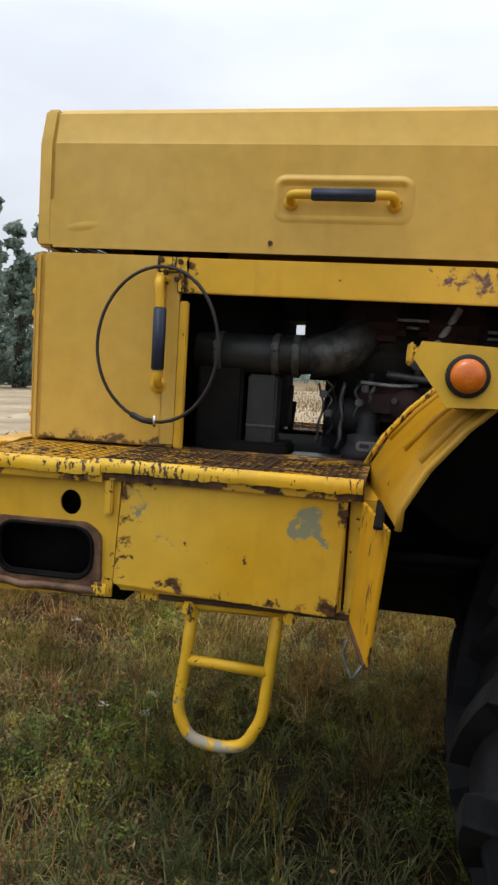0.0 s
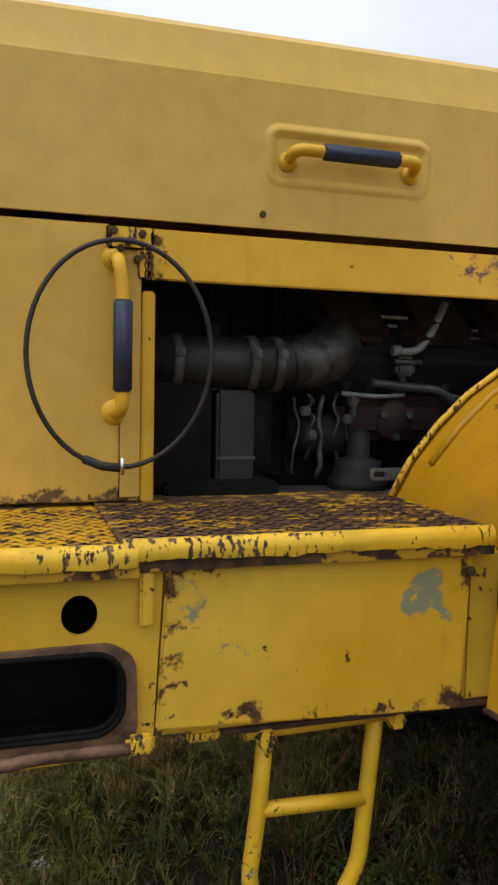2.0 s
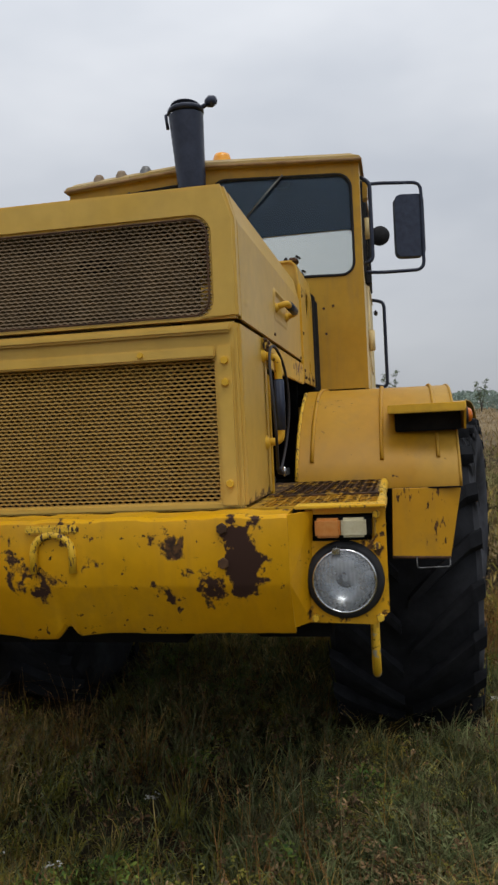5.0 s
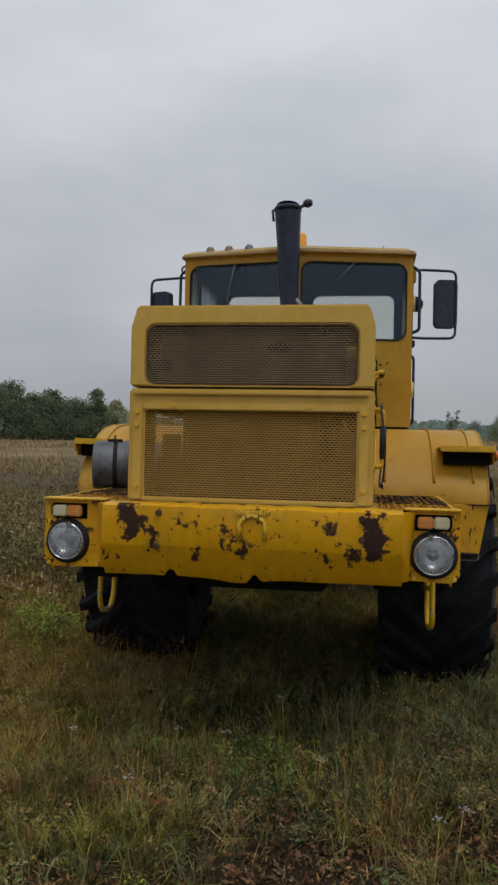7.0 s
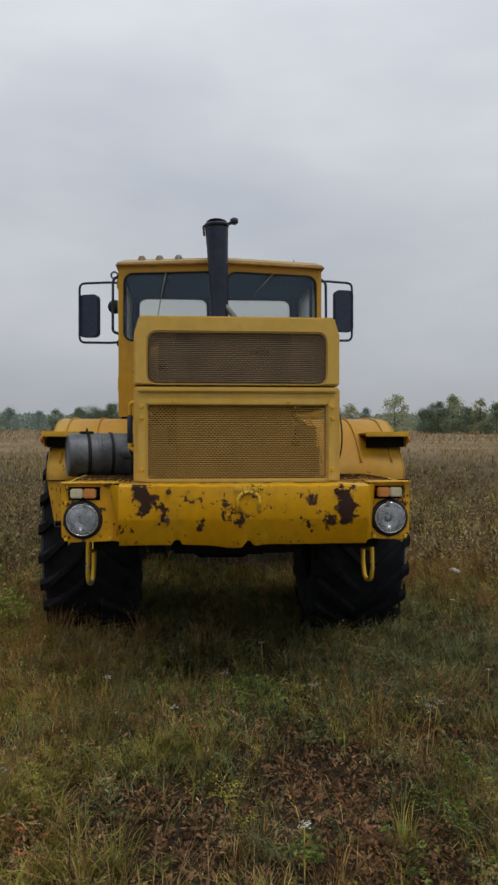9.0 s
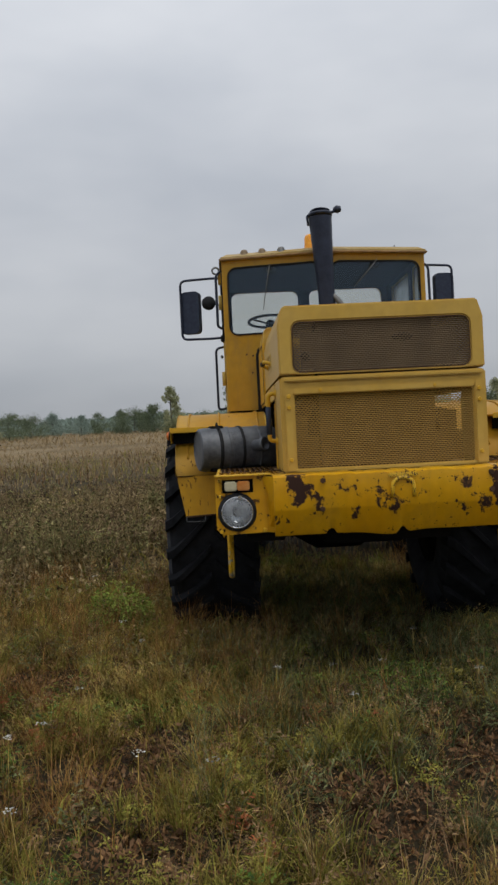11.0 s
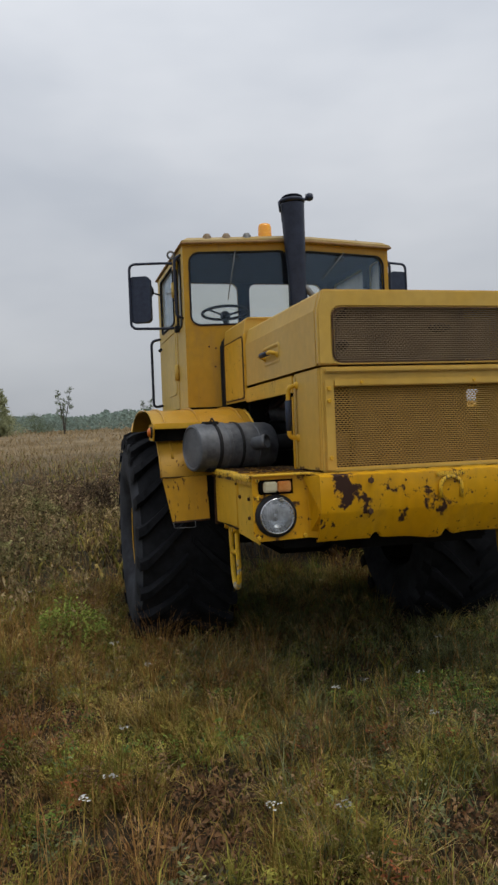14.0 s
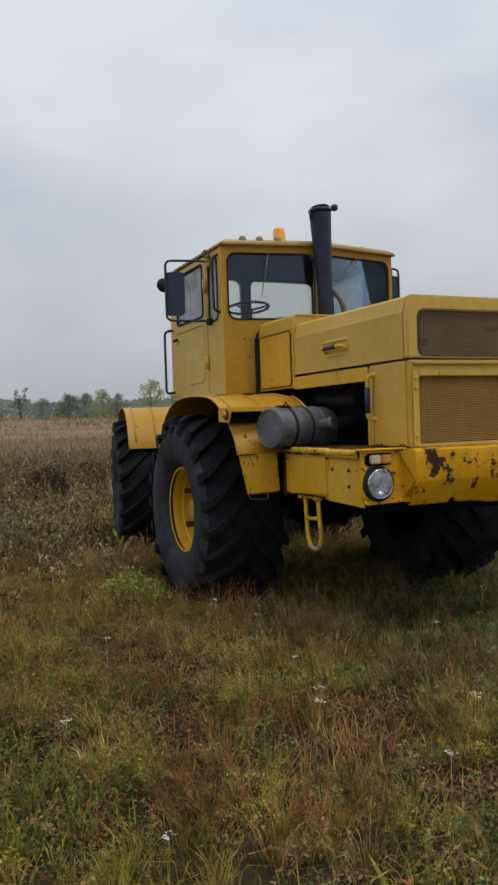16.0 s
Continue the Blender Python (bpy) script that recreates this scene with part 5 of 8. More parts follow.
    part("pump_flange", lathe(bmesh.new(), [(0.0, -0.02), (0.052, -0.02), (0.056, 0.0), (0.05, 0.02), (0.0, 0.02)], Matrix.Translation((0.02, -0.45, 1.615)) @ pose(0, 0, 0, 0, 0, -90), 18), M_ENGINE_RED, pump)
    for x, z in ((-0.02, 1.632), (0.055, 1.632), (0.018, 1.573), (0.20, 1.585)):
        part("bolt", hexagon(bmesh.new(), (x, -0.472, z), (0, -1, 0), 0.012, 0.012), M_DULL, pump)
    # tangled hoses and wires that hang between the fan and the pump
    rng = random.Random(12)
    for k in range(9):
        x, y = -0.25 + 0.02 * k + rng.uniform(-0.01, 0.01), -0.47 + rng.uniform(-0.03, 0.04)
        z0, z1 = 1.70 - rng.uniform(0.0, 0.04), 1.50 + rng.uniform(-0.04, 0.08)
        if k in (4, 5):
            continue
        run = [(x + rng.uniform(-0.014, 0.014), y + rng.uniform(-0.012, 0.012), z0 + (z1 - z0) * i / 6) for i in range(7)]
        part("loose_wire", tube(bmesh.new(), bend(run, 0.012, 3), rng.choice((0.004, 0.005, 0.008)), 6), rng.choice((M_ENGINE, M_ENGINE, M_DULL)), pump)
    for x, z in ((-0.245, 1.64), (-0.225, 1.58), (-0.13, 1.62), (-0.115, 1.665)):
        part("wire_clip", soft_box(x - 0.012, x + 0.012, -0.50, -0.475, z - 0.012, z + 0.012, 0.004), M_DULL, pump)
    part("bay_tray", soft_box(-0.34, -0.02, -0.60, -0.42, 1.428, 1.442, 0.004), M_DULL, pump)
    filt = part("oil_filter", lathe(bmesh.new(), [(0.0, 0.0), (0.075, 0.0), (0.078, 0.03), (0.060, 0.055), (0.060, 0.08), (0.03, 0.09), (0.028, 0.15), (0.018, 0.16), (0.0, 0.16)], Matrix.Translation((-0.10, -0.50, 1.435)) @ pose(0, 0, 0, 0, -90, 0), 18), M_ENGINE, T, "black oil filter housing")
    part("alternator", lathe(bmesh.new(), [(0.0, -0.09), (0.05, -0.09), (0.065, -0.06), (0.065, 0.06), (0.05, 0.09), (0.0, 0.09)], Matrix.Translation((-0.15, -0.38, 1.57)), 18), M_ENGINE, T)
    part("drive_belt", tube(bmesh.new(), bend([(-0.36, -0.40, 1.66), (-0.36, -0.42, 1.54), (-0.36, -0.36, 1.50), (-0.36, -0.30, 1.60)], 0.03), 0.008, 6), M_BLACK, T)
    part("exhaust_manifold", tube(bmesh.new(), bend([(-0.2, 0.44, 1.80), (0.5, 0.44, 1.82), (0.85, 0.25, 2.05), (1.0, 0.125, 2.45)], 0.15), 0.06, 12), M_ENGINE, T)
    part("turbo_pipe", tube(bmesh.new(), bend([(0.0, 0.70, 1.60), (0.0, 0.35, 1.62), (0.1, 0.2, 1.85)], 0.12), 0.06, 12), M_ENGINE, T)
    # unseen blocks added to shut out the sky showing through the bay
    part("engine_top_block", soft_box(-0.22, 0.60, -0.17, 0.17, 1.80, 2.03, 0.03), M_ENGINE, e)
    part("bay_sight_block", soft_box(-0.25, 0.60, 0.30, 0.33, 1.43, 1.85, 0.004), M_CHASSIS, e)
    part("front_gap_block", soft_box(-0.365, -0.225, -0.12, 0.12, 1.68, 2.02, 0.03), M_ENGINE, e)
    part("upper_gap_block", soft_box(-0.46, -0.33, -0.15, 0.15, 1.892, 2.02, 0.025), M_ENGINE, e)
    part("firewall", soft_box(0.62, 0.66, -0.60, 0.60, 1.42, 2.05, 0.005), M_CHASSIS, T)


def air_cleaner():
    m = Matrix.Translation((-0.13, 1.215, 1.595)) @ pose(0, 0, 0, 0, 0, 105) @ Matrix.Translation((-1.17, 0, 0))
    prof = [(0.0, 0.55), (0.06, 0.555), (0.152, 0.57), (0.163, 0.60), (0.165, 0.70), (0.170, 0.705), (0.170, 0.72), (0.165, 0.725), (0.165, 0.93), (0.171, 0.935), (0.171, 0.955), (0.165, 0.96), (0.165, 1.13), (0.158, 1.165), (0.145, 1.172), (0.135, 1.165), (0.06, 1.168), (0.0, 1.17)]
    d = part("air_cleaner", lathe(bmesh.new(), prof, m, 40), M_DRUM, T, "grey drum air cleaner lying across the right footplate", 35)
    part("strap", lathe(bmesh.new(), [(0.168, 1.01), (0.173, 1.012), (0.173, 1.035), (0.168, 1.037)], m, 40), M_BLACK, d)
    part("strap", lathe(bmesh.new(), [(0.168, 0.84), (0.173, 0.842), (0.173, 0.86), (0.168, 0.862)], m, 40), M_BLACK, d)
    part("clamp_block", soften(box(bmesh.new(), 0.98, 1.08, -0.03, 0.05, 0.15, 0.178, m), 0.006), M_BLACK, d)
    part("clamp_wire", tube(bmesh.new(), bend([m @ Vector((1.03, 0.02, 0.175)), m @ Vector((1.03, 0.04, 0.205)), m @ Vector((1.03, 0.10, 0.15))], 0.015), 0.006, 6), M_BLACK, d)
    out = m @ Matrix.Translation((0.78, 0.12, 0.01)) @ pose(0, 0, 0, 0, -8, 122)
    part("outlet", lathe(bmesh.new(), [(0.045, -0.05), (0.045, 0.11), (0.053, 0.112), (0.053, 0.135), (0.040, 0.135), (0.038, 0.06), (0.0, 0.06)], out, 20), M_DRUM, d, "short outlet stub")
    part("saddle", soften(box(bmesh.new(), 0.72, 1.10, -0.12, 0.12, -0.165, -0.14, m), 0.006), M_CHASSIS, d)


def underframe():
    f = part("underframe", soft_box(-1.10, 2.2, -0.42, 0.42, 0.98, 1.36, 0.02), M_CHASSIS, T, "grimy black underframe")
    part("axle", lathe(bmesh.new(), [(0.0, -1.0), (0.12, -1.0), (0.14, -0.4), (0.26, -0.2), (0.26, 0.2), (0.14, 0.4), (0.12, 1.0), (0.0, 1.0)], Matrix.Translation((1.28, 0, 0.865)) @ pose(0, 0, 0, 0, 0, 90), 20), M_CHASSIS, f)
    # unseen plates added to block sky light from the ground below
    part("ground_shade_plate", soft_box(-1.12, -0.03, -0.94, 0.94, 1.078, 1.092, 0.004), M_CHASSIS, f)
    part("ground_shade_plate", soft_box(-0.03, 2.9, -0.68, 0.68, 1.14, 1.155, 0.004), M_CHASSIS, f)
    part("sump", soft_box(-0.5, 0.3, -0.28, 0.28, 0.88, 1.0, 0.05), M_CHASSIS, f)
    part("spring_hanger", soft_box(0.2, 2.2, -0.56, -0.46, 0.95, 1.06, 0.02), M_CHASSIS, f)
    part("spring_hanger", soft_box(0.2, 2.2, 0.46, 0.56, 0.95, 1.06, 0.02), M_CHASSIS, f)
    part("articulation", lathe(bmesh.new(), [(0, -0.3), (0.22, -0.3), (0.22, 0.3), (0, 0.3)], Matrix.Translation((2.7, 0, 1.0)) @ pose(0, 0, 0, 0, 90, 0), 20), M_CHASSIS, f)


CAB_HW, X_MID, X_CORNER, X_BACK = 0.965, 1.175, 1.345, 2.93
Z_SILL, Z_EAVE = 1.93, 3.355


def cab():
    floor = part("cab", soft_box(X_CORNER, X_BACK, -CAB_HW + 0.02, CAB_HW - 0.02, 1.88, 1.93, 0.005), M_CHASSIS, T, "boxy yellow tractor cab with V-shaped windscreen")
    # two front panels that meet in a shallow V
    length = math.hypot(X_CORNER - X_MID, CAB_HW)
    for s in SIDES:
        u = Vector((X_CORNER - X_MID, s * CAB_HW, 0)).normalized()
        m = frame_of((X_MID, 0, 0), u, (0, 0, 1))
        if m.to_3x3() @ Vector((0, 0, 1)) @ Vector((-1, 0, 0)) < 0:
            m = frame_of((X_MID, 0, 0), u, (0, 0, 1)) @ Matrix.Diagonal((1, 1, -1, 1))
        win = rounded(0.055, length - 0.055, 2.645, 3.275, 0.085, 6)
        lower = [(0, Z_SILL), (length, Z_SILL), (length, Z_EAVE), (0, Z_EAVE)]
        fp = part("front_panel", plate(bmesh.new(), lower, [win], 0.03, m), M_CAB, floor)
        loop = [m @ Vector((a, b, 0.002)) for a, b in rounded(0.055, length - 0.055, 2.645, 3.275, 0.085, 6)]
        part("window_seal", tube(bmesh.new(), loop, 0.009, 6, True), M_BLACK, fp)
        pane = part("windscreen", plate(bmesh.new(), rounded(0.06, length - 0.06, 2.65, 3.27, 0.08, 6), [], 0.005, m @ Matrix.Translation((0, 0, -0.012))), G_CAB, fp, "windscreen pane")
        pane.visible_shadow = False
        # wiper
        top, tip = ((0.52, 3.285), (0.60, 2.86)) if s > 0 else ((0.50, 3.285), (0.26, 3.03))
        arm = [m @ Vector((*top, 0.012)), m @ Vector(((top[0] + tip[0]) / 2, (top[1] + tip[1]) / 2, 0.035)), m @ Vector((*tip, 0.02))]
        wp = part("wiper", tube(bmesh.new(), arm, [0.007, 0.005, 0.004], 6), M_STEEL, fp)
        part("wiper_motor", soften(box(bmesh.new(), top[0] - 0.05, top[0] + 0.05, 3.22, 3.27, -0.09, -0.04, m), 0.012), M_BLACK, fp)
        # rivets on the lower panel
        for a, b in ((0.78, 2.455), (0.72, 2.44), (0.73, 2.28), (0.60, 2.20), (0.52, 2.1)):
            part("bolt", hexagon(bmesh.new(), m @ Vector((a, b, 0)), m.to_3x3() @ Vector((0, 0, 1)), 0.009, 0.005), M_RUST, fp)
    # sides: front quarter with a small window, door with a window, rear quarter
    for s in SIDES:
        m = side_frame(s, 0, CAB_HW)
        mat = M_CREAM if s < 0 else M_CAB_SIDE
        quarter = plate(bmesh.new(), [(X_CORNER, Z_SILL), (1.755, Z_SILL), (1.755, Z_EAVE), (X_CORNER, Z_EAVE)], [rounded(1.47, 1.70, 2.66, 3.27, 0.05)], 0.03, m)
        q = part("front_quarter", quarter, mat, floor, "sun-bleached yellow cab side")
        part("window_seal", tube(bmesh.new(), [m @ Vector((a, b, 0.002)) for a, b in rounded(1.47, 1.70, 2.66, 3.27, 0.05)], 0.010, 6, True), M_BLACK, q)
        g = part("quarter_glass", plate(bmesh.new(), rounded(1.475, 1.695, 2.665, 3.265, 0.045), [], 0.005, m @ Matrix.Translation((0, 0, -0.012))), G_SIDE, q)
        g.visible_shadow = False
        dm = m @ Matrix.Translation((0, 0, 0.006))
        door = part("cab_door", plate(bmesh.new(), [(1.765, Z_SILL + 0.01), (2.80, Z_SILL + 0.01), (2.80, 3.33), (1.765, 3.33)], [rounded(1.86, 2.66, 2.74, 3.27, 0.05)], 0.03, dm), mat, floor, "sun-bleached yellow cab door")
        part("window_seal", tube(bmesh.new(), [dm @ Vector((a, b, 0.002)) for a, b in rounded(1.86, 2.66, 2.74, 3.27, 0.05)], 0.012, 6, True), M_BLACK, door)
        g = part("door_glass", plate(bmesh.new(), rounded(1.865, 2.655, 2.745, 3.265, 0.045), [], 0.005, dm @ Matrix.Translation((0, 0, -0.012))), G_SIDE, door)
        g.visible_shadow = False
        bead = [dm @ Vector((a, b, 0.001)) for a, b in [(1.86, 2.70), (1.86, 2.12), (1.90, 2.08), (2.30, 2.08)]]
        part("pressed_bead", tube(bmesh.new(), bend(bead, 0.04), 0.007, 6), mat, door)
        part("pressed_bead", tube(bmesh.new(), [dm @ Vector((1.80, 2.66, 0.001)), dm @ Vector((2.74, 2.66, 0.001))], 0.007, 6), mat, door)
        for z in (2.27, 3.03):
            part("door_hinge", soften(tube(bmesh.new(), [m @ Vector((1.76, z - 0.07, 0.022)), m @ Vector((1.76, z + 0.07, 0.022))], 0.022, 10), 0.004), mat, door)
        part("door_handle", soft_box(2.62, 2.74, min(s * (CAB_HW + 0.02), s * (CAB_HW + 0.05)), max(s * (CAB_HW + 0.02), s * (CAB_HW + 0.05)), 2.57, 2.60, 0.008), M_BLACK, door)
        rear = plate(bmesh.new(), [(2.81, Z_SILL), (X_BACK, Z_SILL), (X_BACK, Z_EAVE), (2.81, Z_EAVE)], [], 0.03, m)
        part("rear_quarter", rear, mat, floor)
        # grab rails
        yo = s * (CAB_HW + 0.10)
        part("grab_rail", tube(bmesh.new(), bend([(2.86, s * CAB_HW, 2.02), (2.86, yo, 2.0), (2.86, yo, 2.70), (2.86, s * CAB_HW, 2.72)], 0.05), 0.014, 8), M_PIPE, floor, "dark tube grab rail")
        part("grab_rail", tube(bmesh.new(), bend([(1.42, s * CAB_HW, 2.72), (1.42, s * (CAB_HW + 0.06), 2.74), (1.44, s * (CAB_HW + 0.06), 3.24), (1.44, s * CAB_HW, 3.28)], 0.05), 0.013, 8), M_PIPE, floor, "dark tube grab rail")
        # mirror on a bent tube frame
        xm, up, ym = 1.80, (0.045 if s < 0 else 0.0), (1.355 if s < 0 else 1.385)
        fr = bend([(xm - 0.14, s * CAB_HW, 3.25 + up), (xm - 0.10, s * (CAB_HW + 0.10), 3.265 + up), (xm - 0.02, s * ym, 3.265 + up), (xm - 0.02, s * ym, 2.68 + up), (xm - 0.08, s * (CAB_HW + 0.10), 2.672 + up), (xm - 0.14, s * CAB_HW, 2.672 + up)], 0.06)
        mi = part("mirror", tube(bmesh.new(), fr, 0.012, 8), M_PIPE, T, "large dark door mirror on a bent tube frame")
        mm = Matrix.Translation((xm - 0.035, s * (1.275 if s < 0 else 1.30), 2.945 + 1.8 * up)) @ pose(0, 0, 0, 0, 0, -20 if s > 0 else 10)
        hous = soften(plate(bmesh.new(), rounded(-0.098, 0.098, -0.21, 0.21, 0.045), [], 0.075, mm @ front_frame(0)), 0.018, 3, 50)
        hp = part("mirror_housing", hous, M_GRIP, mi, "blue-black plastic mirror housing", 40)
        part("mirror_glass", plate(bmesh.new(), rounded(-0.085, 0.085, -0.19, 0.19, 0.035), [], 0.004, mm @ Matrix.Translation((0.078, 0, 0)) @ front_frame(0)), M_CHROME, hp)
        # round spot mirror behind it
        rm_y = 1.06 if s < 0 else 1.12
        sm = Matrix.Translation((2.66, s * rm_y, 3.19)) @ pose(0, 0, 0, 0, 0, 180)
        part("round_mirror", lathe(bmesh.new(), [(0.0, 0.04), (0.05, 0.035), (0.075, 0.01), (0.078, -0.01), (0.0, -0.012)], sm, 20), M_BLACK, mi)
        part("round_mirror_stalk", tube(bmesh.new(), [(2.66, s * rm_y, 3.19), (2.70, s * 0.98, 3.16)], 0.009, 6), M_PIPE, mi)
        part("mirror_bracket", soft_box(xm - 0.19, xm - 0.10, s * (CAB_HW + 0.02) - 0.02, s * (CAB_HW + 0.02) + 0.02, 3.19, 3.30, 0.008), M_CAB, mi)
        part("lower_bracket", soft_box(xm - 0.18, xm - 0.10, s * (CAB_HW + 0.02) - 0.02, s * (CAB_HW + 0.02) + 0.02, 2.63, 2.69, 0.008), M_BLACK, mi)
    # rear wall with two tall windows
    back = Matrix(((0, 0, 1, X_BACK), (1, 0, 0, 0), (0, 1, 0, 0), (0, 0, 0, 1)))
    holes = [rounded(-0.86, -0.03, 2.50, 3.325, 0.08), rounded(0.10, 0.86, 2.50, 3.325, 0.08)]
    rw = part("rear_wall", plate(bmesh.new(), [(-CAB_HW + 0.03, Z_SILL), (CAB_HW - 0.03, Z_SILL), (CAB_HW - 0.03, Z_EAVE), (-CAB_HW + 0.03, Z_EAVE)], holes, 0.03, back), M_CAB, floor)
    for a, b in ((-0.855, -0.035), (0.105, 0.855)):
        g = part("rear_glass", plate(bmesh.new(), rounded(a, b, 2.505, 3.32, 0.075), [], 0.005, back @ Matrix.Translation((0, 0, -0.012))), G_CAB, rw)
        g.visible_shadow = False
    # roof: shallow crown with a rolled gutter
    outline = [(X_MID - 0.05, 0.0), (X_CORNER - 0.04, -CAB_HW - 0.014), (X_BACK + 0.03, -CAB_HW - 0.014), (X_BACK + 0.03, CAB_HW + 0.014), (X_CORNER - 0.04, CAB_HW + 0.014)]
    rb = bmesh.new()
    levels = ((0.0, 3.345), (0.0, 3.375), (0.035, 3.392), (0.06, 3.41), (0.45, 3.455))
    cx = 2.1
    rings = [[rb.verts.new((x + (cx - x) * k, y * (1 - k), z)) for x, y in outline] for k, z in levels]
    for r0, r1 in zip(rings, rings[1:]):
        for k in range(5):
            rb.faces.new((r0[k], r0[(k + 1) % 5], r1[(k + 1) % 5], r1[k]))
    rb.faces.new(rings[-1])
    rb.faces.new(rings[0][::-1])
    roof = part("roof", soften(rb, 0.006, 2, 20), M_ROOF, floor, "yellow cab roof with rusty gutter")
    gut = [Vector((x, y, 3.352)) for x, y in outline]
    part("gutter", tube(bmesh.new(), gut, 0.010, 6, True), M_GUTTER, roof)
    part("headlining", plate(bmesh.new(), [(X_MID + 0.035, 0.0), (X_CORNER + 0.03, -CAB_HW + 0.034), (X_BACK - 0.036, -CAB_HW + 0.034), (X_BACK - 0.036, CAB_HW - 0.034), (X_CORNER + 0.03, CAB_HW - 0.034)], [], 0.008, Matrix.Translation((0, 0, 3.338))), M_INTERIOR, floor)
    part("dash", soft_box(1.42, 1.58, -0.85, 0.85, 2.40, 2.60, 0.03), M_INTERIOR, floor)
    part("instrument_box", soft_box(1.45, 1.62, 0.0, 0.30, 2.60, 2.70, 0.02), M_BLACK, floor)
    for y in (-0.925, 0.925):
        part("lining", soft_box(1.8, 2.86, y - 0.006, y + 0.006, 1.95, 2.70, 0.002), M_INTERIOR, floor)
    inside = Matrix.Translation((-0.036, 0, 0)) @ back
    part("rear_wall_lining", plate(bmesh.new(), [(-CAB_HW + 0.034, 2.2), (CAB_HW - 0.034, 2.2), (CAB_HW - 0.034, 3.348), (-CAB_HW + 0.034, 3.348)], holes, 0.006, inside), M_INTERIOR, floor)
    for s in SIDES:
        m = side_frame(s, 0, CAB_HW - 0.034)
        part("pillar_lining", plate(bmesh.new(), [(1.38, 2.3), (2.87, 2.3), (2.87, 3.345), (1.38, 3.345)], [rounded(1.465, 1.705, 2.655, 3.275, 0.05), rounded(1.855, 2.665, 2.735, 3.275, 0.05)], 0.005, m), M_INTERIOR, floor)
    part("rear_lining", soft_box(2.87, 2.885, -0.90, 0.90, 1.95, 2.49, 0.002), M_INTERIOR, floor)
    eye = [(1.60, 1.025 + 0.032 * math.cos(a), 3.315 + 0.032 * math.sin(a)) for a in (2 * math.pi * i / 16 for i in range(16))]
    part("lifting_eye", tube(bmesh.new(), eye, 0.010, 6, True), M_STEEL, roof, "grey lifting eye")
    # steering wheel
    sw = Matrix.Translation((1.80, 0.50, 2.83)) @ pose(0, 0, 0, 0, -82, 0)
    rim = [sw @ Vector((0, 0.215 * math.cos(a), 0.215 * math.sin(a))) for a in (2 * math.pi * i / 32 for i in range(32))]
    st = part("steering_wheel", tube(bmesh.new(), rim, 0.014, 8, True), M_BLACK, T, "thin black steering wheel behind the windscreen")
    for k in range(3):
        a = 2 * math.pi * k / 3 + 0.5
        part("spoke", tube(bmesh.new(), [sw @ Vector((-0.03, 0, 0)), sw @ Vector((0, 0.21 * math.cos(a), 0.21 * math.sin(a)))], 0.010, 6), M_BLACK, st)
    part("boss", lathe(bmesh.new(), [(0, -0.06), (0.045, -0.06), (0.05, -0.02), (0.03, 0.01), (0, 0.012)], sw, 14), M_BLACK, st)
    part("column", tube(bmesh.new(), [sw @ Vector((-0.05, 0, 0)), (1.58, 0.50, 2.42)], 0.03, 8), M_BLACK, st)
    # marker lamps and beacon on the roof
    for k, y in enumerate((0.745, 0.578, 0.40)):
        x = X_MID + (X_CORNER - X_MID) * y / CAB_HW - 0.005
        mk = part("marker_lamp", lathe(bmesh.new(), [(0.0, 0.062), (0.024, 0.056), (0.038, 0.032), (0.038, 0.0), (0.042, -0.004), (0.042, -0.014), (0.0, -0.014)], Matrix.Translation((x + 0.03, y, 3.385)) @ pose(0, 0, 0, 0, -90, 0), 18), M_STEEL if k == 2 else M_MARKER, T, "small round marker lamp on the roof edge")
        part("base", lathe(bmesh.new(), [(0.0, 0.0), (0.042, 0.0), (0.045, -0.02), (0.0, -0.02)], Matrix.Translation((x + 0.03, y, 3.38)) @ pose(0, 0, 0, 0, -90, 0), 18), M_RUST, mk)
    bm_ = Matrix.Translation((1.96, 0.035, 3.488)) @ pose(0, 0, 0, 0, -90, 0)
    be = part("beacon", lathe(bmesh.new(), [(0.0, -0.03), (0.078, -0.03), (0.078, 0.03), (0.068, 0.04), (0.0, 0.04)], bm_, 24), M_BLACK, T, "amber rotating beacon on the cab roof")
    part("dome", lathe(bmesh.new(), [(0.068, 0.04), (0.064, 0.20), (0.055, 0.225), (0.035, 0.235), (0.0, 0.237)], bm_, 24), M_AMBER, be, "amber plastic dome")
    part("antenna_stub", tube(bmesh.new(), [(1.50, -0.72, 3.40), (1.50, -0.72, 3.47)], 0.006, 6), M_STEEL, floor)


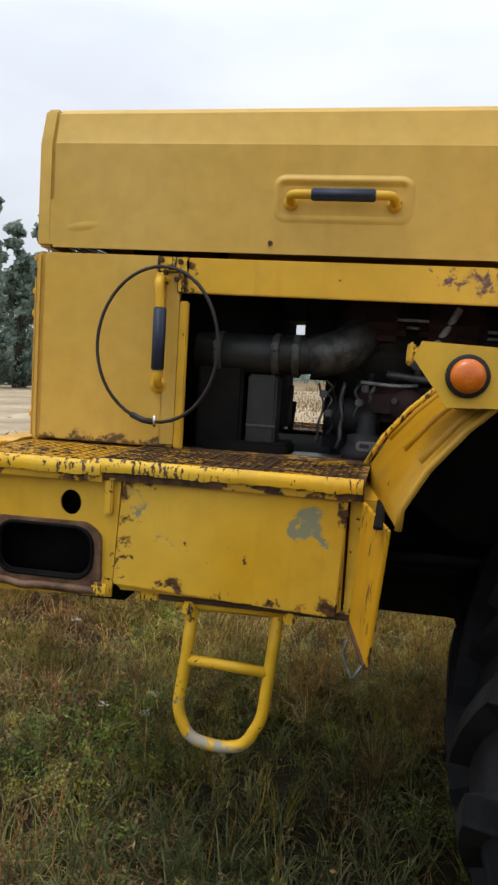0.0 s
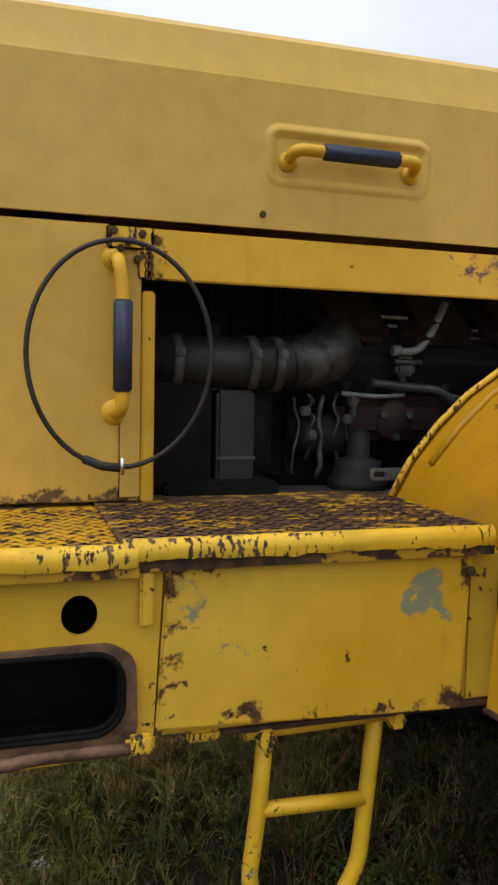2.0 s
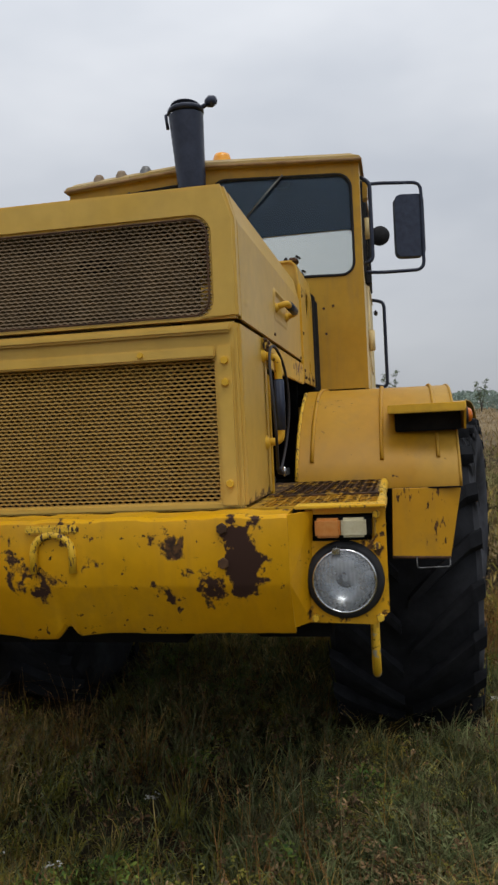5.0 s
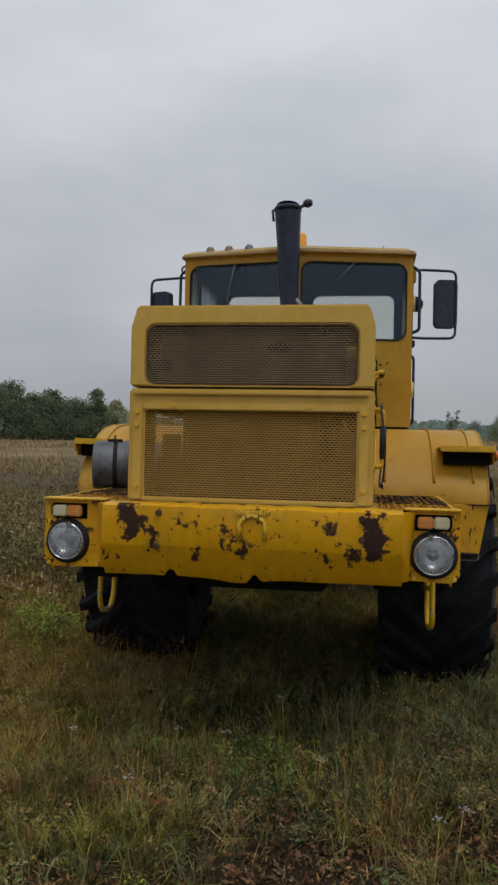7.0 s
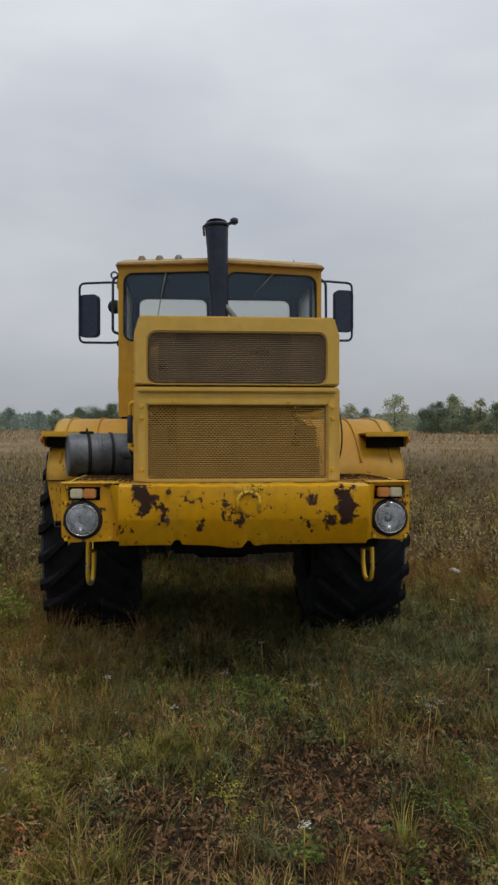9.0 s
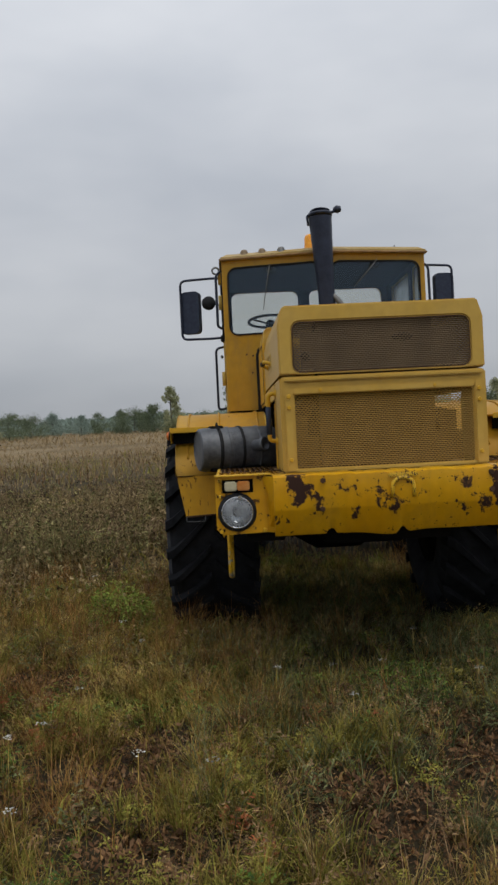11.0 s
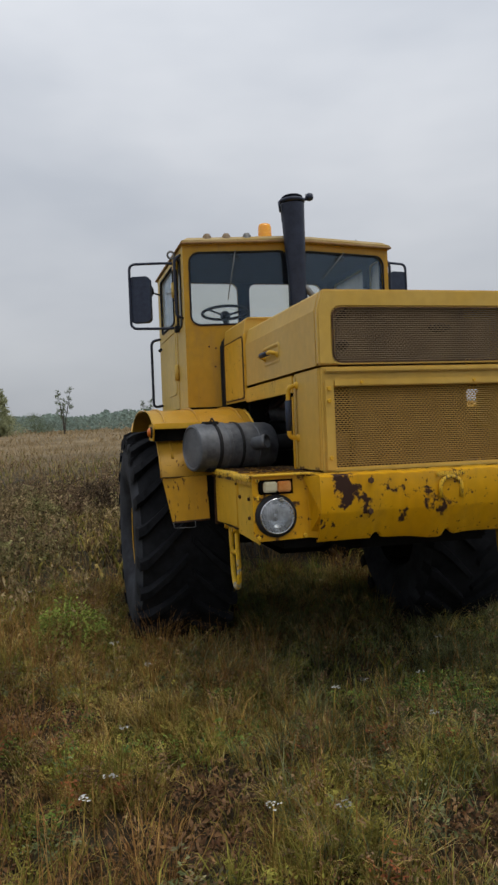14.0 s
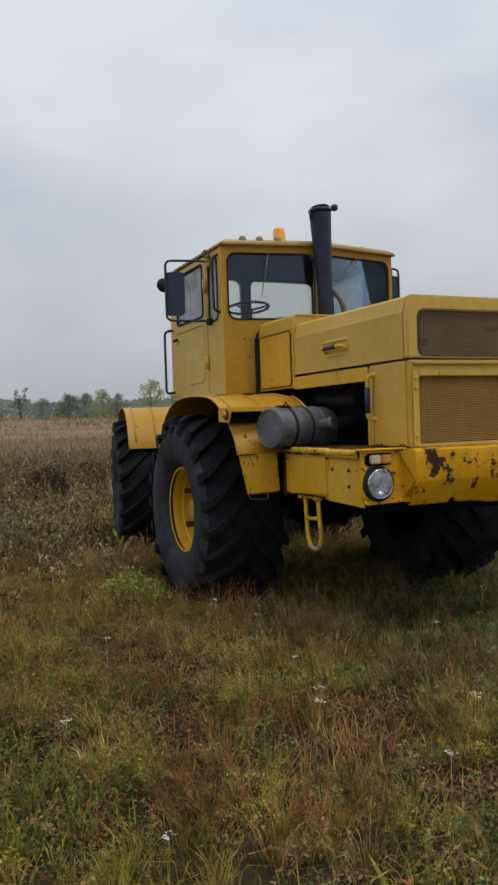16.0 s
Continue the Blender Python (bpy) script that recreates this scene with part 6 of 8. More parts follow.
def rear_unit():
    """The rear half, turned to its left about the articulation."""
    piv = Matrix.Translation((2.88, 0, 0)) @ pose(0, 0, 0, 0, 0, -10.5) @ Matrix.Translation((-2.88, 0, 0))
    ru = part("rear_frame", soft_box(2.75, 5.9, -0.45, 0.45, 0.95, 1.35, 0.02), M_CHASSIS, T, "black rear frame, articulated to one side")
    ru.matrix_local = piv
    for s in SIDES:
        out = 0.11 if s < 0 else 0.0
        fender(s, ru, flip=True, cx=4.48, main=False, out=out)
        wheel(T, 4.48, s, 0.11, 0, piv @ Matrix.Translation((0, s * out, 0)))
    part("fuel_tank", soft_box(3.02, 3.55, -0.55, 0.62, 1.40, 1.90, 0.04), M_CREAM, ru, "bleached yellow tank behind the cab")
    part("tank_lid", soft_box(3.0, 3.57, -0.58, 0.66, 1.90, 1.925, 0.008), M_CREAM, ru)
    part("rear_axle", lathe(bmesh.new(), [(0.0, -1.0), (0.12, -1.0), (0.14, -0.4), (0.26, -0.2), (0.26, 0.2), (0.14, 0.4), (0.12, 1.0), (0.0, 1.0)], Matrix.Translation((4.48, 0, 0.865)) @ pose(0, 0, 0, 0, 0, 90), 20), M_CHASSIS, ru)


M_ROOF = paint("yellow_paint_dusty_roof", (0.38, 0.25, 0.07), (0.46, 0.34, 0.16), chips=0.70, rough=0.6, grime=0.6)
M_GUTTER = plain("rusty_gutter", (0.20, 0.11, 0.045), (0.36, 0.22, 0.09), 0.75, 0, 12, 0.3)
M_MARKER = plain("dusty_marker_lens", (0.16, 0.10, 0.05), (0.26, 0.19, 0.11), 0.5, 0, 25, 0.1)


def clouded_lens():
    """Pressed lamp glass: vertical flutes, clouded with age."""
    m, nt, bsdf = nodes_of("clouded_lamp_lens")
    co = nt.nodes.new("ShaderNodeTexCoord").outputs["Object"]
    wave = nt.nodes.new("ShaderNodeTexWave")
    wave.bands_direction = "Y"
    wave.inputs["Scale"].default_value, wave.inputs["Distortion"].default_value = 26, 0.4
    nt.links.new(co, wave.inputs["Vector"])
    haze = ranged(nt, noise_node(nt, co, 9, 4), 0.35, 0.65, 0.30, 0.55)
    nt.links.new(mixed(nt, ranged(nt, noise_node(nt, co, 30, 4), 0.4, 0.6), (0.29, 0.31, 0.33), (0.45, 0.47, 0.49)), bsdf.inputs["Base Color"])
    bsdf.inputs["Roughness"].default_value = 0.12
    bump(nt, bsdf, wave.outputs["Fac"], 0.5, 0.004)
    tr = nt.nodes.new("ShaderNodeBsdfTransparent")
    tr.inputs["Color"].default_value = (0.9, 0.92, 0.93, 1)
    mx = nt.nodes.new("ShaderNodeMixShader")
    nt.links.new(haze, mx.inputs[0])
    nt.links.new(tr.outputs[0], mx.inputs[1])
    nt.links.new(bsdf.outputs[0], mx.inputs[2])
    nt.links.new(mx.outputs[0], nt.nodes["Material Output"].inputs["Surface"])
    return m


M_LENS = clouded_lens()

bonnet()
nose()
cowl()
exhaust()
deck()
side_boxes()
bumper()
ledge_dirt()
for s_ in SIDES:
    fender(s_, T, cx=1.28 + 0.035 * s_)
    wheel(T, 1.16 + 0.11 * s_, s_, 0.05)
engine()
air_cleaner()
underframe()
cab()
rear_unit()

# ---- the field ----
def ground_material():
    m, nt, bsdf = nodes_of("field_soil_and_thatch")
    co = nt.nodes.new("ShaderNodeTexCoord").outputs["Object"]
    big = noise_node(nt, co, 0.12, 5)
    mid = noise_node(nt, co, 1.1, 6, 0.65)
    fine = noise_node(nt, co, 22, 6, 0.7)
    a = mixed(nt, ranged(nt, big, 0.4, 0.6), (0.040, 0.029, 0.018), (0.080, 0.060, 0.032))
    b = mixed(nt, ranged(nt, mid, 0.42, 0.62), a, (0.055, 0.050, 0.024))
    c = mixed(nt, ranged(nt, fine, 0.35, 0.65, 0, 0.7), b, (0.032, 0.023, 0.016))
    # pale mown stubble farther out
    far = nt.nodes.new("ShaderNodeVectorMath")
    far.operation = "LENGTH"
    nt.links.new(co, far.inputs[0])
    c = mixed(nt, ranged(nt, far.outputs["Value"], 18, 45), c, mixed(nt, ranged(nt, big, 0.42, 0.6), (0.16, 0.118, 0.066), (0.25, 0.19, 0.11)))
    nt.links.new(c, bsdf.inputs["Base Color"])
    bsdf.inputs["Roughness"].default_value = 0.95
    bsdf.inputs["Specular IOR Level"].default_value = 0.1
    bump(nt, bsdf, fine, 0.8, 0.03)
    return m


def height(x, y):
    """Gentle swells, with the small mounds and hollows of old tussocks."""
    mounds = np.sin(x * 7.3 + 2.1 * np.sin(y * 3.1 + 0.4)) * np.sin(y * 6.7 + 2.3 * np.sin(x * 2.7 + 1.1))
    return 0.028 * mounds + 0.035 * np.sin(x * 0.9 + 1.3) * np.cos(y * 0.8) + 0.02 * np.sin(x * 2.3 + y * 1.7) + 0.016 * np.sin(x * 5.1 - y * 2.2) * np.cos(y * 4.7 + x) - 0.03


def ground():
    rings = [-4000, -900, -300, -120, -60] + [-30 + i * 1.0 for i in range(0, 25)] + [-5 + i * 0.15 for i in range(100)] + [10 + i * 1.0 for i in range(32)] + [60, 120, 300, 900, 4000]
    verts = [(x, y, float(height(x, y)) if abs(x) < 45 and abs(y) < 45 else -0.02) for x in rings for y in rings]
    n = len(rings)
    faces = [(i * n + j, (i + 1) * n + j, (i + 1) * n + j + 1, i * n + j + 1) for i in range(n - 1) for j in range(n - 1)]
    me = bpy.data.meshes.new("ground")
    me.from_pydata(verts, [], faces)
    for p in me.polygons:
        p.use_smooth = True
    me.materials.append(ground_material())
    tagged(new("ground", me), "rough fallow field of brown soil and thatch", "ground", kind="structure")


def foliage(name, colours, patch=None, patch_scale=0.6, through_light=0.3, mottle=1.0):
    """Leaf colours drawn blade by blade, and shifted patch by patch over the field."""
    m, nt, bsdf = nodes_of(name)
    nt.nodes.remove(bsdf)
    out = nt.nodes["Material Output"]
    geo = nt.nodes.new("ShaderNodeNewGeometry")
    ramp = nt.nodes.new("ShaderNodeValToRGB")
    e = ramp.color_ramp.elements
    for k, c in enumerate(colours):
        el = e[k] if k < 2 else e.new(1.0)
        el.position, el.color = k / (len(colours) - 1), (*c, 1)
    co = nt.nodes.new("ShaderNodeTexCoord").outputs["Object"]
    tuft = ranged(nt, noise_node(nt, co, 8.5, 2), 0.3, 0.7)
    pick = math_node(nt, "ADD", math_node(nt, "MULTIPLY", geo.outputs["Random Per Island"], 0.36), math_node(nt, "MULTIPLY", tuft, 0.64))
    nt.links.new(pick, ramp.inputs["Fac"])
    col = ramp.outputs["Color"]
    if patch:
        col = mixed(nt, ranged(nt, noise_node(nt, co, patch_scale, 4), 0.42, 0.66, 0.0, 0.75), col, patch)
    tone = ranged(nt, noise_node(nt, co, 2.6, 3, 0.6), 0.34, 0.66, 1 - 0.4 * mottle, 1 + 0.3 * mottle)
    clump = ranged(nt, noise_node(nt, co, 11.0, 3, 0.6), 0.36, 0.62, 1 - 0.55 * mottle, 1 + 0.45 * mottle)
    col = mixed(nt, 1.0, mixed(nt, 1.0, col, tone, "MULTIPLY"), clump, "MULTIPLY")
    d = nt.nodes.new("ShaderNodeBsdfDiffuse")
    t = nt.nodes.new("ShaderNodeBsdfTranslucent")
    mx = nt.nodes.new("ShaderNodeMixShader")
    mx.inputs[0].default_value = through_light
    nt.links.new(col, d.inputs["Color"])
    nt.links.new(col, t.inputs["Color"])
    nt.links.new(d.outputs[0], mx.inputs[1])
    nt.links.new(t.outputs[0], mx.inputs[2])
    nt.links.new(mx.outputs[0], out.inputs["Surface"])
    return m


def raw_mesh(name, verts, loops, sizes, material):
    """A mesh straight from arrays: verts (n, 3), the corners' vertex indices, and the corners of each face."""
    me = bpy.data.meshes.new(name)
    me.vertices.add(len(verts))
    me.vertices.foreach_set("co", np.asarray(verts, np.float32).ravel())
    me.loops.add(len(loops))
    me.loops.foreach_set("vertex_index", np.asarray(loops, np.int32))
    me.polygons.add(len(sizes))
    starts = np.concatenate(([0], np.cumsum(sizes)[:-1])).astype(np.int32)
    me.polygons.foreach_set("loop_start", starts)
    me.update(calc_edges=True)
    me.materials.append(material)
    return new(name, me)


def value_noise(x, y, scale, seed):
    r = np.random.RandomState(seed).rand(64, 64)
    u, v = x * scale + 100, y * scale + 100
    i, j = np.floor(u).astype(int), np.floor(v).astype(int)
    f, g = u - i, v - j
    f, g = f * f * (3 - 2 * f), g * g * (3 - 2 * g)
    a, b, c, d = r[i % 64, j % 64], r[(i + 1) % 64, j % 64], r[i % 64, (j + 1) % 64], r[(i + 1) % 64, (j + 1) % 64]
    return (a * (1 - f) + b * f) * (1 - g) + (c * (1 - f) + d * f) * g


# where the tyres stand, in the world: no blades grow there
TREADS = ((1.05, 1.97), (1.27, 4.25), (4.22, 1.59), (4.65, 3.93))


def off_tyres(x, y):
    ok = np.ones(len(x), bool)
    for tx, ty in TREADS:
        ok &= ~((np.abs(x - tx) < 0.62) & (np.abs(y - ty) < 0.42))
    return ok


def blades(name, rng, x, y, h, w, lean, material, label, curl=0.5, heading=None):
    """Bent tapering blades, each a quad and a triangle."""
    n = len(x)
    z = height(x, y)
    yaw, tilt = rng.rand(n) * 2 * np.pi, (rng.rand(n) * 2 * np.pi if heading is None else heading)
    ax, ay = np.cos(yaw) * w / 2, np.sin(yaw) * w / 2
    lx, ly = np.cos(tilt) * lean * h, np.sin(tilt) * lean * h
    v = np.zeros((n, 5, 3))
    v[:, 0] = np.stack((x - ax, y - ay, z - 0.01), 1)
    v[:, 1] = np.stack((x + ax, y + ay, z - 0.01), 1)
    mx, my, mz = x + lx * (1 - curl) * 0.7, y + ly * (1 - curl) * 0.7, z + h * 0.6
    v[:, 2] = np.stack((mx + ax * 0.75, my + ay * 0.75, mz), 1)
    v[:, 3] = np.stack((mx - ax * 0.75, my - ay * 0.75, mz), 1)
    v[:, 4] = np.stack((x + lx, y + ly, z + h * np.sqrt(np.maximum(0.15, 1 - lean ** 2 * 0.5))), 1)
    base = (np.arange(n) * 5)[:, None]
    loops = (base + np.array([0, 1, 2, 3, 3, 2, 4])).ravel()
    sizes = np.tile([4, 3], n)
    return tagged(raw_mesh(name, v.reshape(-1, 3), loops, sizes, material), label, "grass", kind="stuff")


# trodden, nearly bare spots: place and half widths
BARE = ((-2.3, 5.0, 0.35, 0.6), (-2.15, 2.7, 0.9, 0.55), (-2.65, 3.5, 0.6, 0.42), (-1.9, 4.55, 0.5, 0.32), (-1.6, 5.6, 0.55, 0.3), (-0.6, 5.4, 0.4, 0.5), (0.4, 1.2, 0.5, 0.4), (-2.9, 2.5, 0.45, 0.4), (-1.7, 2.0, 0.38, 0.26), (-1.1, 1.5, 0.3, 0.2), (-2.9, 4.5, 0.3, 0.4))


def scatter(rng, n, x0, x1, y0, y1, seed, scale, bias, clump=0.0, under=0.45, thin=0.0, bare=True):
    """Places over a stretch of the field, denser in patches; clump pulls them into tufts."""
    x, y = x0 + rng.rand(n) * (x1 - x0), y0 + rng.rand(n) * (y1 - y0)
    p = 0.5 + bias + 2.3 * (0.75 * value_noise(x, y, scale, seed) + 0.25 * value_noise(x, y, scale * 3.1, seed + 7) - 0.5)
    p = np.clip(p, 0.02, 1) * (0.35 + 0.9 * value_noise(x, y, 2.3, 77))
    below = (x > -1.1) & (x < 6) & (y > 2.3) & (y < 3.9)
    p = np.where(below, p * under, p)
    p = p * (1 - thin * np.clip(1.25 - ((x + 0.5) / 2.2) ** 2 - ((y - 2.2) / 1.7) ** 2, 0, 1))
    for bx, by, rx, ry in BARE if bare else ():
        d = ((x - bx) / rx) ** 2 + ((y - by) / ry) ** 2
        p = p * np.clip(0.04 + 0.7 * d ** 1.3, 0.04, 1)
    edge = np.minimum(np.minimum(x - x0, x1 - x), np.minimum(y - y0, y1 - y))
    p = p * np.clip((edge + 0.9 * (value_noise(x, y, 1.4, 53) - 0.55)) / 0.8, 0.0, 1)
    keep = rng.rand(n) < p
    x, y = x[keep], y[keep]
    if clump:
        cell = 0.16
        cx, cy = np.round(x / cell), np.round(y / cell)
        hx = np.modf(np.sin(cx * 12.9898 + cy * 78.233) * 43758.5453)[0] * 0.5
        hy = np.modf(np.sin(cx * 39.346 + cy * 11.135) * 24634.6345)[0] * 0.5
        x = x + ((cx + hx) * cell - x) * clump
        y = y + ((cy + hy) * cell - y) * clump
    ok = off_tyres(x, y)
    return x[ok], y[ok]


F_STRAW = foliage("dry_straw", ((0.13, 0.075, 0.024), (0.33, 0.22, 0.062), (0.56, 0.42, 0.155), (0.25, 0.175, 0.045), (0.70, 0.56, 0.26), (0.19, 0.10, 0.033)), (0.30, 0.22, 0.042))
F_STUBBLE = foliage("far_stubble", ((0.30, 0.22, 0.12), (0.38, 0.285, 0.16), (0.335, 0.245, 0.14), (0.25, 0.19, 0.10)), (0.40, 0.30, 0.175), 0.06, 0.3, 0.3)
F_STUBBLE_BROWN = foliage("far_brown_growth", ((0.24, 0.16, 0.08), (0.31, 0.215, 0.108), (0.20, 0.145, 0.07), (0.26, 0.215, 0.10)), (0.33, 0.24, 0.12), 0.06, 0.3, 0.3)
F_LUSH = foliage("fresh_green", ((0.13, 0.185, 0.035), (0.19, 0.25, 0.05), (0.27, 0.31, 0.07), (0.10, 0.15, 0.03)), None, 1, 0.3)
F_DARKWEED = foliage("dark_withered_weed", ((0.035, 0.025, 0.020), (0.060, 0.042, 0.030), (0.095, 0.068, 0.045), (0.045, 0.042, 0.028)), None, 1, 0.1)
F_GREYGREEN = foliage("grey_green_weed", ((0.10, 0.105, 0.042), (0.165, 0.165, 0.066), (0.23, 0.215, 0.09), (0.28, 0.24, 0.11), (0.40, 0.34, 0.175)), None, 1, 0.2, 1.35)
F_TAN = foliage("bleached_tan_weed", ((0.28, 0.205, 0.105), (0.35, 0.265, 0.14), (0.23, 0.165, 0.085), (0.46, 0.36, 0.20)), None, 1, 0.15, 1.35)
F_PURPLE = foliage("purple_brown_weed", ((0.085, 0.054, 0.038), (0.14, 0.090, 0.056), (0.19, 0.13, 0.078), (0.27, 0.195, 0.115), (0.11, 0.078, 0.05)), None, 1, 0.15, 1.35)
F_MID = foliage("dry_mid_field", ((0.20, 0.14, 0.07), (0.30, 0.22, 0.105), (0.39, 0.295, 0.145), (0.25, 0.19, 0.09)), (0.27, 0.24, 0.10), 0.22, 0.3, 0.5)
F_GOLD = foliage("golden_stalk", ((0.34, 0.19, 0.05), (0.46, 0.29, 0.085), (0.26, 0.125, 0.04), (0.52, 0.38, 0.15)), (0.24, 0.10, 0.04), 1.1)
F_GREEN = foliage("field_green", ((0.105, 0.115, 0.022), (0.20, 0.20, 0.036), (0.31, 0.285, 0.06), (0.14, 0.15, 0.028), (0.40, 0.34, 0.09)), (0.25, 0.19, 0.05), 0.8)
F_LITTER = foliage("brown_litter", ((0.09, 0.042, 0.02), (0.19, 0.092, 0.038), (0.28, 0.165, 0.07), (0.11, 0.055, 0.027), (0.36, 0.25, 0.13)), None, 1, 0.15)
F_WEED = foliage("broad_green", ((0.055, 0.115, 0.03), (0.10, 0.18, 0.04), (0.20, 0.25, 0.05), (0.075, 0.14, 0.05), (0.14, 0.22, 0.06)), None, 1, 0.3)
F_DRYWEED = foliage("dry_weed_brown", ((0.07, 0.040, 0.024), (0.16, 0.095, 0.048), (0.30, 0.195, 0.10), (0.055, 0.035, 0.024), (0.42, 0.30, 0.16)), None, 1, 0.15)
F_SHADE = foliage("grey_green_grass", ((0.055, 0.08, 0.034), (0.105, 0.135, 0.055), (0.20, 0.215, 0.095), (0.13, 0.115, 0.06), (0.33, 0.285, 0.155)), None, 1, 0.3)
F_BROAD = foliage("yellow_green_leaf", ((0.075, 0.105, 0.028), (0.115, 0.135, 0.036), (0.15, 0.13, 0.04), (0.06, 0.085, 0.028)), None, 1, 0.3)
F_REDLEAF = foliage("reddened_leaf", ((0.24, 0.06, 0.03), (0.30, 0.11, 0.045), (0.17, 0.05, 0.035)), None, 1, 0.2)
F_TRODDEN = foliage("dark_trodden_leaf", ((0.055, 0.028, 0.018), (0.12, 0.062, 0.032), (0.20, 0.115, 0.058), (0.075, 0.042, 0.024), (0.29, 0.195, 0.105)), None, 1, 0.1)
F_LIFTED_BLADE = foliage("lightened_grey_green_blade", ((0.20, 0.24, 0.115), (0.30, 0.33, 0.165), (0.42, 0.42, 0.23), (0.25, 0.28, 0.135), (0.50, 0.47, 0.29)), None, 1, 0.3)
F_WHITE = foliage("dull_white_flower", ((0.42, 0.41, 0.36), (0.55, 0.54, 0.48)), None, 1, 0.2)
# Lightened, and some blued: distance haze is put into these three leaf colours.
F_TREE = foliage("tree_leaf", ((0.125, 0.165, 0.11), (0.16, 0.20, 0.125), (0.20, 0.23, 0.135), (0.14, 0.18, 0.12)), None, 1, 0.4)
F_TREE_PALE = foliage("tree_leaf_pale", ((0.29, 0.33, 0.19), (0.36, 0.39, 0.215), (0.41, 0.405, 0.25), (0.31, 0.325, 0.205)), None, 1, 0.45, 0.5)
F_TREE_HAZE = foliage("tree_leaf_hazed", ((0.22, 0.28, 0.25), (0.27, 0.34, 0.29), (0.32, 0.38, 0.30)), None, 1, 0.45)
M_BARK = plain("bark", (0.05, 0.042, 0.035), (0.11, 0.095, 0.08), 0.95, 0, 4, 0.5, 12)


def radiate(rng, cx, cy, k, spread):
    """k places round each centre, with the direction away from it."""
    a = rng.rand(len(cx), k) * 2 * np.pi
    r = np.abs(rng.randn(len(cx), k)) * spread
    return (cx[:, None] + r * np.cos(a)).ravel(), (cy[:, None] + r * np.sin(a)).ravel(), a.ravel()


def tussocks(name, rng, count, seed, bias, k, material, label, tall=0.22, zone=None, spread=0.035, w=0.005):
    """Grass tufts: blades that fan out from one foot."""
    cx, cy = scatter(rng, count, *(zone or NEAR), seed, 0.9, bias, 0, 0.45, 0.0 if material == F_SHADE else 0.55)
    x, y, a = radiate(rng, cx, cy, k, spread)
    n = len(x)
    h = np.repeat(0.5 + 0.8 * rng.rand(len(cx)), k) * tall * (0.45 + 0.75 * rng.rand(n))
    ok = off_tyres(x, y)
    blades(name, rng, x[ok], y[ok], h[ok], (w * (0.5 + rng.rand(n)))[ok], (0.15 + 0.95 * rng.rand(n))[ok], material, label, 0.45, (a + rng.randn(n) * 0.5)[ok])


def wisps(name, rng, count, zone, seed, bias, material, label, tall=0.3, w=0.003, lean=(0.3, 1.2), clump=0.75, scale=0.8):
    """Long thin arching blades that lie over together, patch by patch."""
    x, y = scatter(rng, count, *zone, seed, scale, bias, clump, 0.4, 0.35)
    n = len(x)
    x, y = x + rng.randn(n) * 0.02, y + rng.randn(n) * 0.02
    a = value_noise(x, y, 0.55, seed + 3) * 11 + value_noise(x, y, 2.4, seed + 4) * 3 + rng.randn(n) * 0.75
    h = tall * (0.35 + 0.85 * rng.rand(n)) * (0.45 + 0.75 * value_noise(x, y, 1.3, seed + 5)) * (0.55 + 0.9 * value_noise(x, y, 2.3, 77))
    k = lean[0] + (lean[1] - lean[0]) * rng.rand(n)
    z0 = height(x, y) - 0.01
    wide = w * (0.6 + 0.8 * rng.rand(n))
    sx, sy = -np.sin(a) * wide / 2, np.cos(a) * wide / 2
    v = np.zeros((n, 7, 3))
    for j, (t, f) in enumerate(((0.0, 1.0), (0.42, 0.9), (0.78, 0.65))):
        out = h * k * t ** 1.7
        up = h * (t - 0.28 * k * t ** 2.4)
        for side in (0, 1):
            q = (1 - 2 * side) * f
            v[:, 2 * j + side] = np.stack((x + np.cos(a) * out + sx * q, y + np.sin(a) * out + sy * q, z0 + up), 1)
    v[:, 6] = np.stack((x + np.cos(a) * h * k, y + np.sin(a) * h * k, z0 + h * np.maximum(0.12, 1 - 0.36 * k)), 1)
    base = (np.arange(n) * 7)[:, None]
    loops = (base + np.array([0, 1, 3, 2, 2, 3, 5, 4, 4, 5, 6])).ravel()
    tagged(raw_mesh(name, v.reshape(-1, 3), loops, np.tile([4, 4, 3], n), material), label, "grass", kind="stuff")


